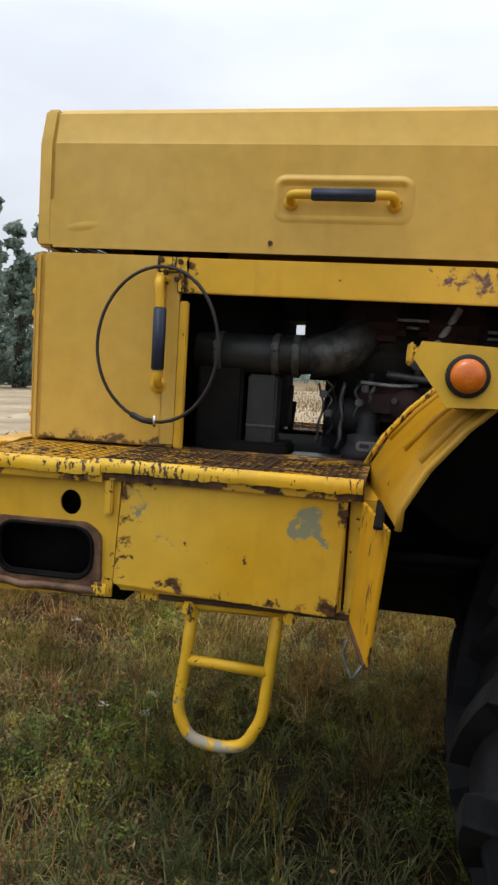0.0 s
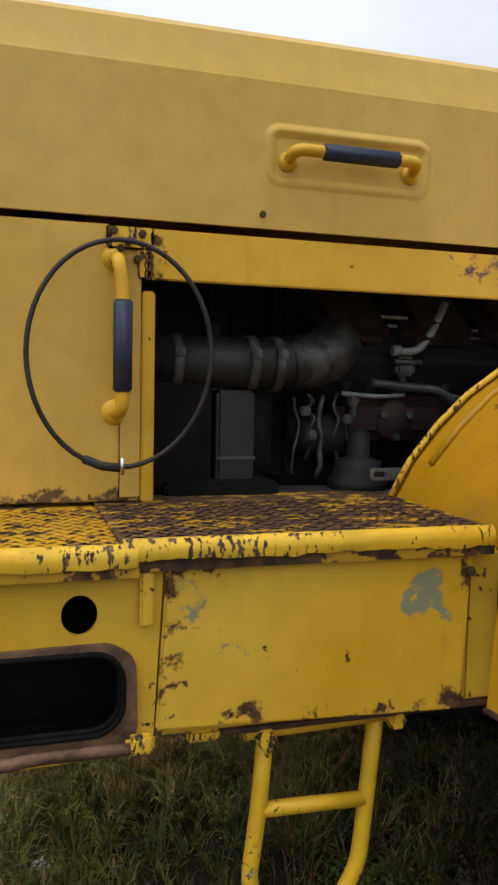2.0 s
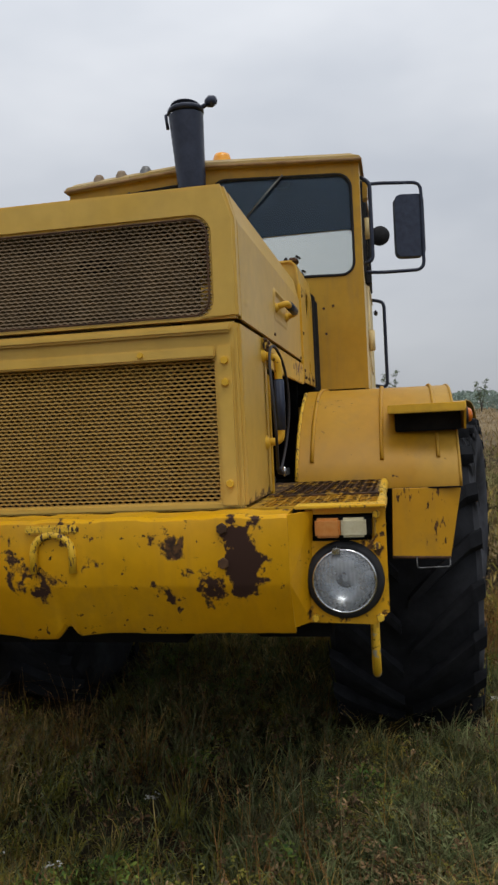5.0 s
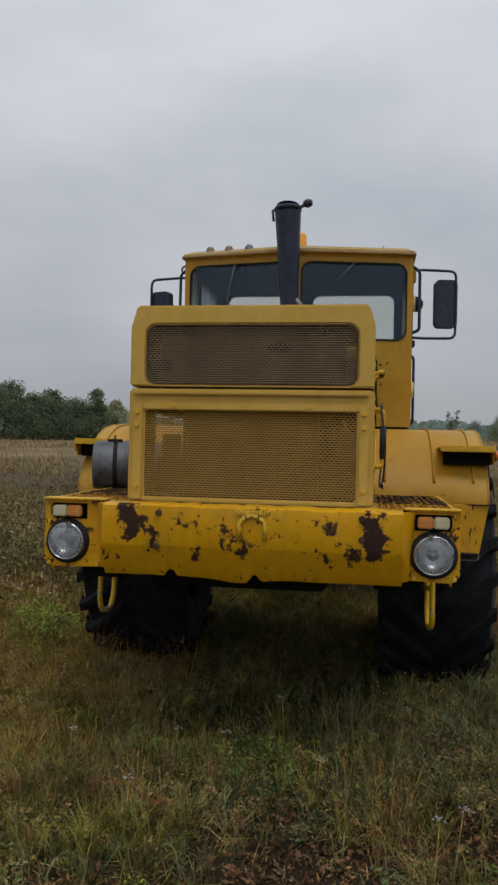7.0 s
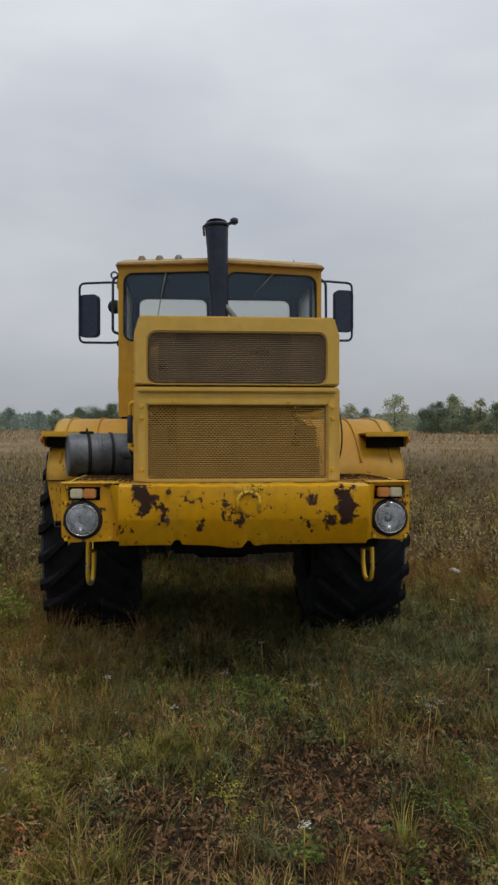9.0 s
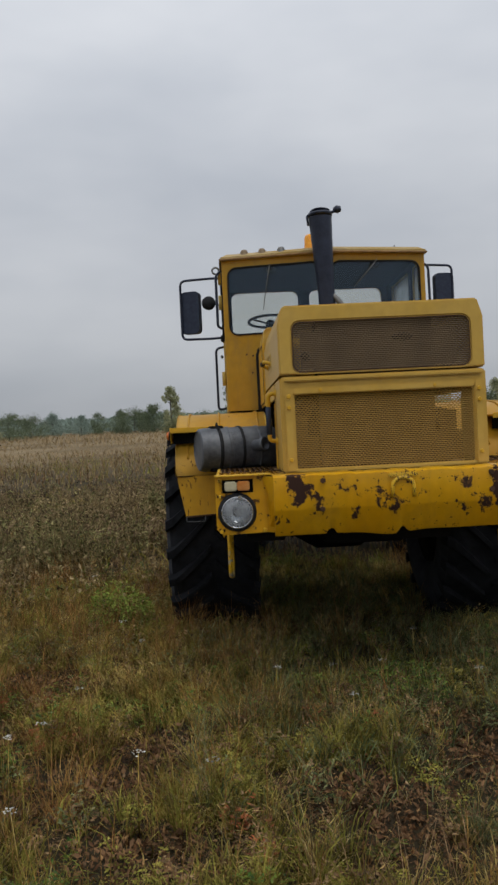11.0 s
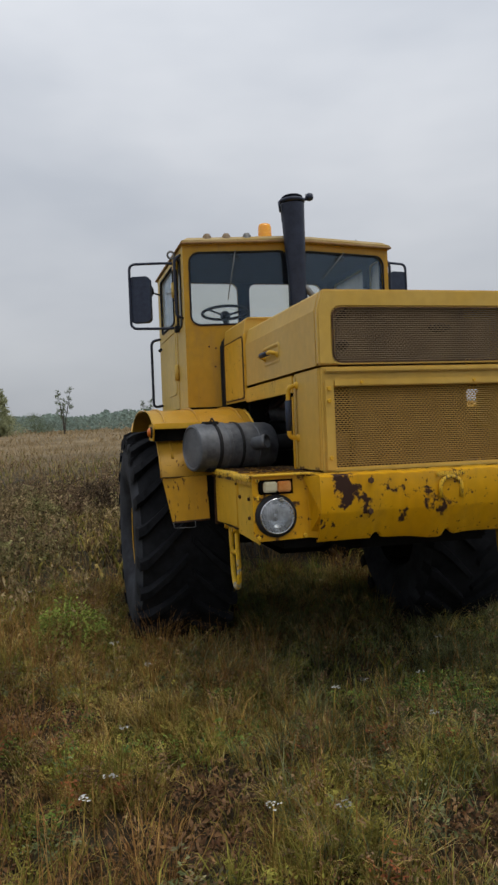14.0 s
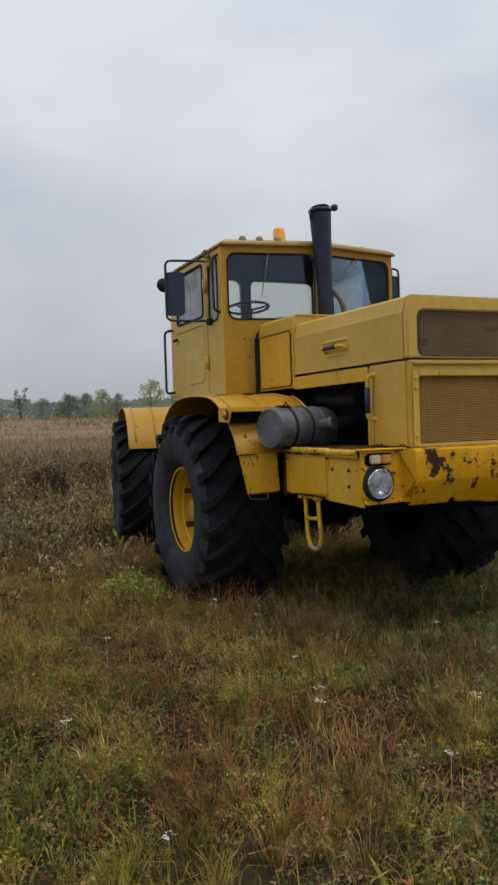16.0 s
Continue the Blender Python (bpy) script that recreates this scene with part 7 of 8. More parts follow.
def ferny(name, rng, count, seed, bias, material, label, reach=0.16, fronds=9, pairs=8, size=0.016, rise=0.12):
    """Feathery herbs: arching fronds with small leaflets on both sides."""
    cx, cy = scatter(rng, count, *NEAR, seed, 0.8, bias)
    m = len(cx)
    a = (rng.rand(m, fronds) * 2 * np.pi)[:, :, None, None]
    L = (reach * (0.5 + 0.8 * rng.rand(m, fronds)))[:, :, None, None]
    up = (rise * (0.3 + 1.1 * rng.rand(m, fronds)))[:, :, None, None]
    t = ((np.arange(pairs) + 0.6) / pairs)[None, None, :, None]
    side = np.array([-1.0, 1.0])[None, None, None, :]
    wide = size * 1.6 * np.sin(t * 2.6 + 0.35)
    x = cx[:, None, None, None] + L * t * np.cos(a) - side * wide * np.sin(a)
    y = cy[:, None, None, None] + L * t * np.sin(a) + side * wide * np.cos(a)
    z = 0.02 + up * np.sin(t * 2.3) + 0 * side
    x, y, z = (np.broadcast_to(q, (m, fronds, pairs, 2)).ravel() for q in (x, y, z))
    head = np.broadcast_to(a + side * 0.9, (m, fronds, pairs, 2)).ravel()
    ok = off_tyres(x, y)
    x, y, z, head = x[ok], y[ok], z[ok], head[ok]
    leaves(name, rng, x, y, height(x, y) + z, size * (0.6 + 0.8 * rng.rand(len(x))), material, label, 0.5, head)


def leafy_stems(name, rng, count, seed, bias, material, label, tall=0.26, k=34, size=0.014, thin=0.05):
    """Upright herbs: leaves set up and down a few thin stems."""
    cx, cy = scatter(rng, count, *NEAR, seed, 0.8, bias)
    m = len(cx)
    h = tall * (0.5 + 0.8 * rng.rand(m))
    f = rng.rand(m, k)
    a, r = rng.rand(m, k) * 2 * np.pi, thin * (0.3 + rng.rand(m, k)) * (1.2 - 0.5 * f)
    x, y = (cx[:, None] + r * np.cos(a)).ravel(), (cy[:, None] + r * np.sin(a)).ravel()
    z = (h[:, None] * f).ravel()
    ok = off_tyres(x, y)
    leaves(name, rng, x[ok], y[ok], (height(x, y) + 0.01 + z)[ok], size * (0.5 + rng.rand(int(ok.sum()))), material, label, 1.0, a.ravel()[ok])
    return cx, cy, h


NEAR = (-3.9, 3.6, -0.3, 7.5)
SHADE = (-3.0, 2.6, 0.2, 4.4)     # greener growth round the front of the tractor


def outer_grass():
    """Thinner cover of the same growth all round, behind the camera's way too."""
    rng = np.random.RandomState(57)
    x, y = -15 + 27 * rng.rand(62000), -10 + 27 * rng.rand(62000)
    inside = np.minimum(np.minimum(x - NEAR[0], NEAR[1] - x), np.minimum(y - NEAR[2], NEAR[3] - y))
    keep = (inside < 0.7 * rng.rand(len(x))) & (rng.rand(len(x)) < 0.35 + value_noise(x, y, 0.6, 3)) & off_tyres(x, y) & ~((x > -1.2) & (x < 6) & (y > 2) & (y < 4.2))
    x, y = x[keep], y[keep]
    n = len(x)
    pick = rng.rand(n)
    h, w, lean = 0.08 + 0.22 * rng.rand(n), 0.022 + 0.03 * rng.rand(n), 0.5 + 1.0 * rng.rand(n)
    for name, material, lo, hi, label in (("outer_straw", F_STRAW, 0, 0.45, "straw-coloured grass round about"), ("outer_green", F_GREEN, 0.45, 0.8, "olive grass round about"), ("outer_brown", F_DRYWEED, 0.8, 1.1, "withered brown growth round about")):
        k = (pick >= lo) & (pick < hi)
        blades(name, rng, x[k], y[k], h[k], w[k], lean[k], material, label)


def near_grass():
    rng = np.random.RandomState(7)
    # short matted straw close to the soil
    x, y = scatter(rng, 120000, *NEAR, 1, 0.9, 0.0, 0.35, 0.7, 0.6)
    n = len(x)
    blades("dry_grass", rng, x, y, (0.03 + 0.13 * rng.rand(n) ** 1.5) * (0.4 + 1.1 * value_noise(x, y, 2.2, 5)), 0.003 + 0.004 * rng.rand(n), 0.5 + 1.3 * rng.rand(n), F_STRAW, "short straw-coloured dry grass, matted and tangled")
    x, y = scatter(rng, 90000, *NEAR, 2, 1.1, -0.1, 0.4, 0.7)
    n = len(x)
    blades("green_grass", rng, x, y, 0.04 + 0.15 * rng.rand(n) ** 1.4, 0.004 + 0.005 * rng.rand(n), 0.4 + 1.1 * rng.rand(n), F_GREEN, "olive-green grass between the dry tufts")
    x, y = scatter(rng, 78000, *SHADE, 41, 0.7, 0.05, 0.45, 0.8)
    n = len(x)
    blades("shade_grass", rng, x, y, 0.05 + 0.2 * rng.rand(n) ** 1.3, 0.004 + 0.005 * rng.rand(n), 0.4 + 1.0 * rng.rand(n), F_SHADE, "dark grey-green grass round the front wheels")
    # tufts
    tussocks("straw_tussocks", rng, 1500, 31, -0.08, 42, F_STRAW, "tufts of straw-coloured grass fanning out", 0.19)
    tussocks("olive_tussocks", rng, 1500, 32, -0.12, 46, F_GREEN, "tufts of olive and yellow-green grass", 0.2)
    tussocks("shade_tussocks", rng, 1000, 33, 0.05, 40, F_SHADE, "tufts of dark green grass", 0.2, SHADE)
    tussocks("red_brown_tussocks", rng, 1500, 34, -0.22, 36, F_GOLD, "stands of thin red-brown grass stalks", 0.36, None, 0.06, 0.003)
    # long arching growth over the mat
    wisps("straw_wisps", rng, 34000, NEAR, 81, 0.0, F_STRAW, "long straw-coloured blades lying over in swirls", 0.24, 0.0034)
    wisps("olive_wisps", rng, 24000, NEAR, 82, -0.12, F_GREEN, "long olive blades lying over in swirls", 0.22, 0.0036)
    wisps("red_brown_stalks", rng, 36000, NEAR, 83, -0.18, F_GOLD, "stands of thin red-brown stalks", 0.40, 0.0026, (0.05, 0.5), 0.6)
    wisps("golden_wisps", rng, 22000, (-3.9, 0.8, 3.5, 7.5), 87, 0.02, F_STRAW, "short golden blades in dense tufts", 0.20, 0.004, (0.3, 1.1), 0.9)
    wisps("withered_stalks", rng, 24000, NEAR, 84, -0.12, F_DRYWEED, "withered dark brown stalks", 0.32, 0.0032, (0.1, 0.9), 0.6)
    wisps("shade_wisps", rng, 30000, SHADE, 85, 0.02, F_SHADE, "long grey-green blades round the front wheels", 0.30, 0.0042)
    # grey-green blades with light put into their colour, to lift the tractor's shade
    wisps("shade_lifting_wisps", rng, 20000, (-1.1, 1.7, 2.2, 4.5), 86, 0.3, F_LIFTED_BLADE, "grey-green blades paled to lighten the shade below the tractor", 0.22, 0.0042)
    # litter of withered leaves
    x, y = scatter(rng, 110000, *NEAR, 4, 0.7, 0.0, 0, 0.8, 0.3, False)
    leaves("leaf_litter", rng, x, y, height(x, y) + 0.01 + 0.06 * rng.rand(len(x)), 0.006 + 0.014 * rng.rand(len(x)) ** 2, F_LITTER, "brown withered leaves low in the grass", 0.9)
    # herbs
    ferny("feathery_herbs", rng, 900, 6, -0.2, F_WEED, "feathery green herbs in patches", 0.16, 9, 8, 0.012)
    ferny("olive_feathery_herbs", rng, 1100, 16, -0.15, F_GREEN, "feathery olive-yellow herbs", 0.14, 9, 8, 0.010)
    ferny("withered_feathery_herbs", rng, 600, 17, -0.16, F_DRYWEED, "feathery herbs withered to brown", 0.14, 9, 8, 0.011)
    ferny("shade_herbs", rng, 420, 42, -0.1, F_SHADE, "grey-green feathery herbs", 0.15, 9, 8, 0.013)
    ferny("reddened_herbs", rng, 220, 18, -0.36, F_REDLEAF, "a few reddened leafy herbs", 0.10, 7, 6, 0.012)
    leafy_stems("withered_stems", rng, 3200, 19, -0.08, F_DRYWEED, "upright withered herbs with curled leaves", 0.28, 34, 0.010, 0.035)
    leafy_stems("trodden_stems", rng, 2600, 26, -0.05, F_TRODDEN, "low dark brown herbs", 0.16, 34, 0.011, 0.05)
    leafy_stems("green_stems", rng, 1500, 22, -0.2, F_WEED, "upright small-leaved green herbs", 0.18, 34, 0.011, 0.045)
    leafy_stems("olive_stems", rng, 1500, 23, -0.14, F_BROAD, "upright small-leaved olive herbs", 0.18, 34, 0.010, 0.04)
    # leaf litter that covers the trodden spots
    lx, ly = [], []
    for bx, by, rx, ry in BARE:
        k = int(5200 * rx * ry) + 200
        lx.append(bx + rng.randn(k) * rx * 0.5), ly.append(by + rng.randn(k) * ry * 0.5)
    lx, ly = np.concatenate(lx), np.concatenate(ly)
    leaves("trodden_litter", rng, lx, ly, height(lx, ly) + 0.008 + 0.05 * rng.rand(len(lx)) ** 2, 0.010 + 0.020 * rng.rand(len(lx)) ** 2, F_TRODDEN, "curled dark brown leaves on trodden ground", 1.0)
    # broad low rosettes
    ferny("broad_leaf_rosettes", rng, 240, 24, -0.25, F_BROAD, "low rosettes of broad yellow-green leaves", 0.09, 7, 3, 0.018, 0.06)


def leaves(name, rng, x, y, z, size, material, label, tilt=0.7, heading=None):
    """Small pointed leaves, four corners each."""
    n = len(x)
    a = rng.rand(n) * 2 * np.pi if heading is None else heading + rng.randn(n) * 0.3
    b = (rng.rand(n) - 0.5) * 2 * tilt
    c = (rng.rand(n) - 0.5) * 2 * tilt
    dx, dy, dz = np.cos(a) * np.cos(b), np.sin(a) * np.cos(b), np.sin(b)
    ex, ey, ez = -np.sin(a) * np.cos(c), np.cos(a) * np.cos(c), np.sin(c)
    v = np.zeros((n, 4, 3))
    for k, (u, w) in enumerate(((-1, 0), (0.1, -0.42), (1, 0), (0.1, 0.42))):
        v[:, k] = np.stack((x + size * (u * dx + w * ex), y + size * (u * dy + w * ey), z + size * (u * dz + w * ez)), 1)
    return tagged(raw_mesh(name, v.reshape(-1, 3), np.arange(n * 4), np.full(n, 4), material), label, "plants", kind="stuff")


def far_grass():
    rng = np.random.RandomState(11)
    xs, ys, hs, ws = [], [], [], []
    for n, d0, d1, h, w in ((105000, 6.0, 22.0, 0.30, 0.011), (72000, 20.0, 70.0, 0.34, 0.035), (40000, 65.0, 170.0, 0.55, 0.11)):
        d = np.sqrt(d0 ** 2 + rng.rand(n) * (d1 ** 2 - d0 ** 2)) if d0 < 20 else d0 + (d1 - d0) * rng.rand(n)
        b = np.radians(-50 + 175 * rng.rand(n))
        x, y = -4.5 + d * np.cos(b), 3.5 + d * np.sin(b)
        keep = ~((np.degrees(b) > 94) & (d > 9)) & (rng.rand(n) < value_noise(x, y, 0.25, 9) + 0.25) & ~((x > NEAR[0]) & (x < NEAR[1]) & (y > NEAR[2]) & (y < NEAR[3])) & off_tyres(x, y)
        x, y = x[keep], y[keep]
        m = len(x)
        xs.append(x), ys.append(y)
        hs.append(h * (0.3 + 0.9 * rng.rand(m)) * (0.5 + value_noise(x, y, 0.12, 12)))
        ws.append(w * (0.5 + rng.rand(m)))
    x, y, h, w = (np.concatenate(q) for q in (xs, ys, hs, ws))
    far = rng.rand(len(x)) < np.clip((np.hypot(x + 4.5, y - 3.5) - 24) / 26, 0, 1)
    # strips of paler stubble and of brown growth alternate towards the far side
    brown = rng.rand(len(x)) < np.clip((value_noise(x, y, 0.055, 61) - 0.38) * 5, 0.08, 0.92)
    for name, k, material, label in (("far_stubble", far & ~brown, F_STUBBLE, "pale stubble at the far side of the field"), ("far_brown_growth", far & brown, F_STUBBLE_BROWN, "brown withered strips at the far side of the field")):
        blades(name, rng, x[k], y[k], h[k] * (0.85 if material == F_STUBBLE else 1.1), w[k], 0.5 + 0.8 * rng.rand(int(k.sum())), material, label)
    x, y, h, w = x[~far], y[~far], h[~far], w[~far]
    pick = rng.rand(len(x)) < 0.97 - 0.3 * value_noise(x, y, 0.15, 14)
    n2 = int((~pick).sum())
    brown = pick & (rng.rand(len(x)) < 0.15 + 0.75 * value_noise(x, y, 0.3, 19))
    straw = pick & ~brown
    blades("field_straw", rng, x[straw], y[straw], h[straw], w[straw], 0.2 + 0.6 * rng.rand(int(straw.sum())), F_MID, "dry straw-coloured grass across the field")
    blades("field_brown", rng, x[brown], y[brown], h[brown], w[brown], 0.2 + 0.6 * rng.rand(int(brown.sum())), F_DRYWEED, "withered brown growth across the field")
    blades("field_green", rng, x[~pick], y[~pick], h[~pick] * 0.8, w[~pick], 0.2 + 0.6 * rng.rand(n2), F_GREEN, "green patches across the field")


def clump(name, x0, y0, r, tall, seed, n, size, material, label):
    """A bushy herb: a dome of small leaves with an uneven top."""
    rng = np.random.RandomState(seed)
    a, d = rng.rand(n) * 2 * np.pi, r * np.sqrt(rng.rand(n))
    x, y = x0 + d * np.cos(a), y0 + d * np.sin(a) * 0.8
    top = tall * (1 - 0.6 * (d / r) ** 2) * (0.7 + 0.6 * value_noise(x, y, 1.6 / r, seed))
    leaves(name, rng, x, y, height(x, y) + 0.02 + top * rng.rand(n) ** 0.6, size * (0.6 + rng.rand(n)), material, label, 0.9, a)


def weeds():
    """Tall withered weeds: a thin stem with small side twigs and dry leaves."""
    rng = np.random.RandomState(21)
    spots = []
    for x0, x1, y0, y1, n in ((3.0, 14, 5.2, 14, 1700), (5.5, 26, -10, 1.2, 1600), (14, 36, 3, 20, 420), (1.2, 6, 5.0, 9, 420), (2.5, 8, -3, 1.2, 300), (3.4, 14, 5.0, 9.5, 1500), (7.5, 12.5, 2.9, 5.4, 420), (8, 16, -3, 0.8, 500)):
        x, y = x0 + rng.rand(n) * (x1 - x0), y0 + rng.rand(n) * (y1 - y0)
        k = rng.rand(n) < value_noise(x, y, 0.75, 23) * 2.4 - 0.75
        spots += list(zip(x[k], y[k]))
    sx, sy = np.array(spots).T
    ok = off_tyres(sx, sy)
    sx, sy = sx[ok], sy[ok]
    m, c, q = len(sx), 5, 13
    away = np.clip(1.25 - np.hypot(sx + 5, sy - 4) / 42, 0.4, 1.0)
    h = (away * (0.45 + 0.9 * value_noise(sx, sy, 0.6, 29)) * (0.30 + 0.62 * rng.rand(m) ** 1.6))[:, None] * (0.55 + 0.5 * rng.rand(m, c))
    bx, by = sx[:, None] + rng.randn(m, c) * 0.05, sy[:, None] + rng.randn(m, c) * 0.05
    a, lean = rng.rand(m, c) * 2 * np.pi, 0.08 + 0.5 * rng.rand(m, c)
    blades("weed_stems", rng, bx.ravel(), by.ravel(), h.ravel(), np.full(m * c, 0.008), lean.ravel(), F_TAN, "stiff brown stems of withered weeds", 0.2, a.ravel())
    t = 0.1 + 0.93 * rng.rand(m, c, q)
    reach = (h * lean)[:, :, None] * t ** 1.2
    x = (bx[:, :, None] + np.cos(a)[:, :, None] * reach + rng.randn(m, c, q) * 0.055 * (1.25 - t)).ravel()
    y = (by[:, :, None] + np.sin(a)[:, :, None] * reach + rng.randn(m, c, q) * 0.055 * (1.25 - t)).ravel()
    z = height(x, y) + (h[:, :, None] * t).ravel()
    size = 0.011 + 0.028 * rng.rand(len(x)) ** 1.5
    kind = np.repeat(0.5 + 0.3 * (rng.rand(m) - 0.5) + 1.7 * (value_noise(sx, sy, 0.5, 27) - 0.5) + np.clip((8.5 - sx) / 14, -0.3, 0.3), c * q)
    for name, material, lo, hi, label in (("weed_leaves", F_PURPLE, -9, 0.30, "shrivelled purple-brown leaves of tall weeds"), ("weed_leaves_grey_green", F_GREYGREEN, 0.30, 0.66, "grey-green leaves of tall weeds"), ("weed_leaves_tan", F_TAN, 0.66, 9, "bleached tan leaves of tall weeds")):
        k = (kind >= lo) & (kind < hi)
        leaves(name, rng, x[k], y[k], z[k], size[k], material, label, 1.2)
    tops = (h > 0.52) & (rng.rand(m, c) < 0.5)
    tx, ty, th = (bx + np.cos(a) * h * lean)[tops], (by + np.sin(a) * h * lean)[tops], h[tops]
    k = 9
    hx, hy = (np.repeat(v, k) + rng.randn(len(v) * k) * 0.022 for v in (tx, ty))
    leaves("seed_heads", rng, hx, hy, height(hx, hy) + np.repeat(th * 0.97, k) + rng.randn(len(hx)) * 0.012, 0.010 + 0.010 * rng.rand(len(hx)), F_DARKWEED, "dark dry seed heads on tall weeds", 0.8)


def umbels():
    """Flat white flower heads on thin stalks."""
    rng = random.Random(5)
    bm_s, bm_h = bmesh.new(), bmesh.new()
    for x, y in [(-2.75, 4.55), (-2.6, 4.2), (-3.1, 4.95), (-1.9, 3.5), (-1.5, 2.7), (-1.6, 3.9), (-2.2, 2.2), (-3.0, 6.1), (-2.0, 6.3), (-1.2, 3.2), (-0.9, 2.9), (-1.0, 3.5), (-3.4, 3.0), (-0.4, 4.9), (-2.4, 5.2), (-1.75, 5.0), (0.1, 1.6), (0.35, 1.2)] + [(rng.uniform(-4, 2), rng.uniform(-1, 9)) for _ in range(26)]:
        h = rng.uniform(0.2, 0.42)
        z0 = float(height(x, y))
        tx, ty = x + rng.uniform(-0.04, 0.04), y + rng.uniform(-0.04, 0.04)
        tube(bm_s, [(x, y, z0), ((x + tx) / 2, (y + ty) / 2, z0 + h * 0.55), (tx, ty, z0 + h)], [0.003, 0.0025, 0.002], 4)
        for _ in range(16):
            a, r = rng.uniform(0, 6.283), 0.03 * math.sqrt(rng.random())
            cx, cy, cz, q = tx + r * math.cos(a), ty + r * math.sin(a), z0 + h + rng.uniform(0, 0.008), rng.uniform(0.004, 0.007)
            add(bm_h, [(cx - q, cy, cz), (cx, cy - q, cz + 0.002), (cx + q, cy, cz), (cx, cy + q, cz + 0.002)], [(0, 1, 2, 3)])
    tagged(linked("flower_stalks", bm_s, F_STRAW), "thin flower stalks in the grass", "plants", kind="stuff")
    tagged(linked("flower_heads", bm_h, F_WHITE), "flat dull-white flower heads in the grass", "flowers", kind="stuff")


def crown_leaves(rng, n, spread, size):
    """Leaf clumps on several lobes, with gaps between."""
    lobes = spread
    pick = rng.randint(0, len(lobes), n)
    c = np.array([l[:3] for l in lobes])[pick]
    r = np.array([l[3] for l in lobes])[pick]
    d = rng.randn(n, 3)
    d /= np.linalg.norm(d, axis=1)[:, None]
    p = c + d * (r * (0.2 + 1.0 * rng.rand(n)))[:, None] * np.array([1, 1, 0.85])
    a = rng.randn(n, 3)
    b = np.cross(a, rng.randn(n, 3))
    a = a / np.linalg.norm(a, axis=1)[:, None] * size * (0.6 + 0.8 * rng.rand(n))[:, None]
    b = b / np.linalg.norm(b, axis=1)[:, None] * size * 0.6 * (0.6 + 0.8 * rng.rand(n))[:, None]
    v = np.stack((p - a, p - b, p + a, p + b), 1)
    return v.reshape(-1, 3)


def tree(x, y, h, width, leaf, density=1.0, seed=0, bare=0.0, label="leafy field tree on the horizon"):
    rng = np.random.RandomState(seed)
    root = new("tree")
    root.location = (x, y, -0.02)
    bm = bmesh.new()
    tube(bm, [(0, 0, -0.1), (0.02 * h, 0.01 * h, h * 0.3), (0, 0.02 * h, h * 0.62), (0.01 * h, 0, h * 0.85)], [h * 0.018, h * 0.014, h * 0.009, h * 0.003], 7)
    lobes = []
    for k in range(48):
        a, f = rng.rand() * 6.283, rng.rand()
        z = h * (0.03 + 0.86 * f)
        bulge = (1 - f) ** 0.45 * (0.55 + 0.45 * min(1.0, f * 4))
        reach = width * 0.44 * bulge * (0.3 + 0.7 * rng.rand())
        ex, ey = reach * math.cos(a), reach * math.sin(a)
        if k % 4 == 0:
            tube(bm, [(0, 0, z * 0.8), (ex * 0.5, ey * 0.5, z * 0.9), (ex, ey, z)], [h * 0.006, h * 0.003, h * 0.001], 5)
        lobes.append((ex, ey, z, width * (0.10 + 0.10 * rng.rand()) * (1.1 - 0.4 * f)))
    part("trunk", bm, M_BARK, root)
    n = int(4600 * density)
    v = crown_leaves(rng, n, lobes, h * 0.021)
    ob = raw_mesh("crown", v, np.arange(n * 4), np.full(n, 4), leaf)
    ob.parent = root
    return tagged(root, label, "tree", group="trees along the field edge")


def sapling(x, y, h, seed):
    """A young tree: a few stems that part low, each with thin tufts of leaves."""
    rng = np.random.RandomState(seed)
    root = new("tree")
    root.location = (x, y, -0.02)
    bm, lobes = bmesh.new(), []
    for ex, ey, top in ((-0.3, 0.62, 0.98), (0.2, -0.78, 1.0), (0.3, 0.10, 0.74)):
        tube(bm, [(0, 0, -0.1), (ex * 0.25, ey * 0.25, h * 0.3), (ex * 0.7, ey * 0.8, h * 0.62), (ex * 1.3, ey * 1.3, h * top * 0.95)], [0.09, 0.075, 0.05, 0.02], 6)
        for k in range(9):
            f = 0.42 + 0.58 * (k + rng.rand()) / 9
            lobes.append((ex * 1.3 * f + rng.randn() * 0.28, ey * 1.3 * f + rng.randn() * 0.28, h * top * f, 0.30 + 0.22 * rng.rand()))
    part("trunk", bm, M_BARK, root)
    n = 1100
    ob = raw_mesh("crown", crown_leaves(rng, n, lobes, 0.10), np.arange(n * 4), np.full(n, 4), F_TREE)
    ob.parent = root
    return tagged(root, "thin young tree with forked stems", "tree", group="trees along the field edge")


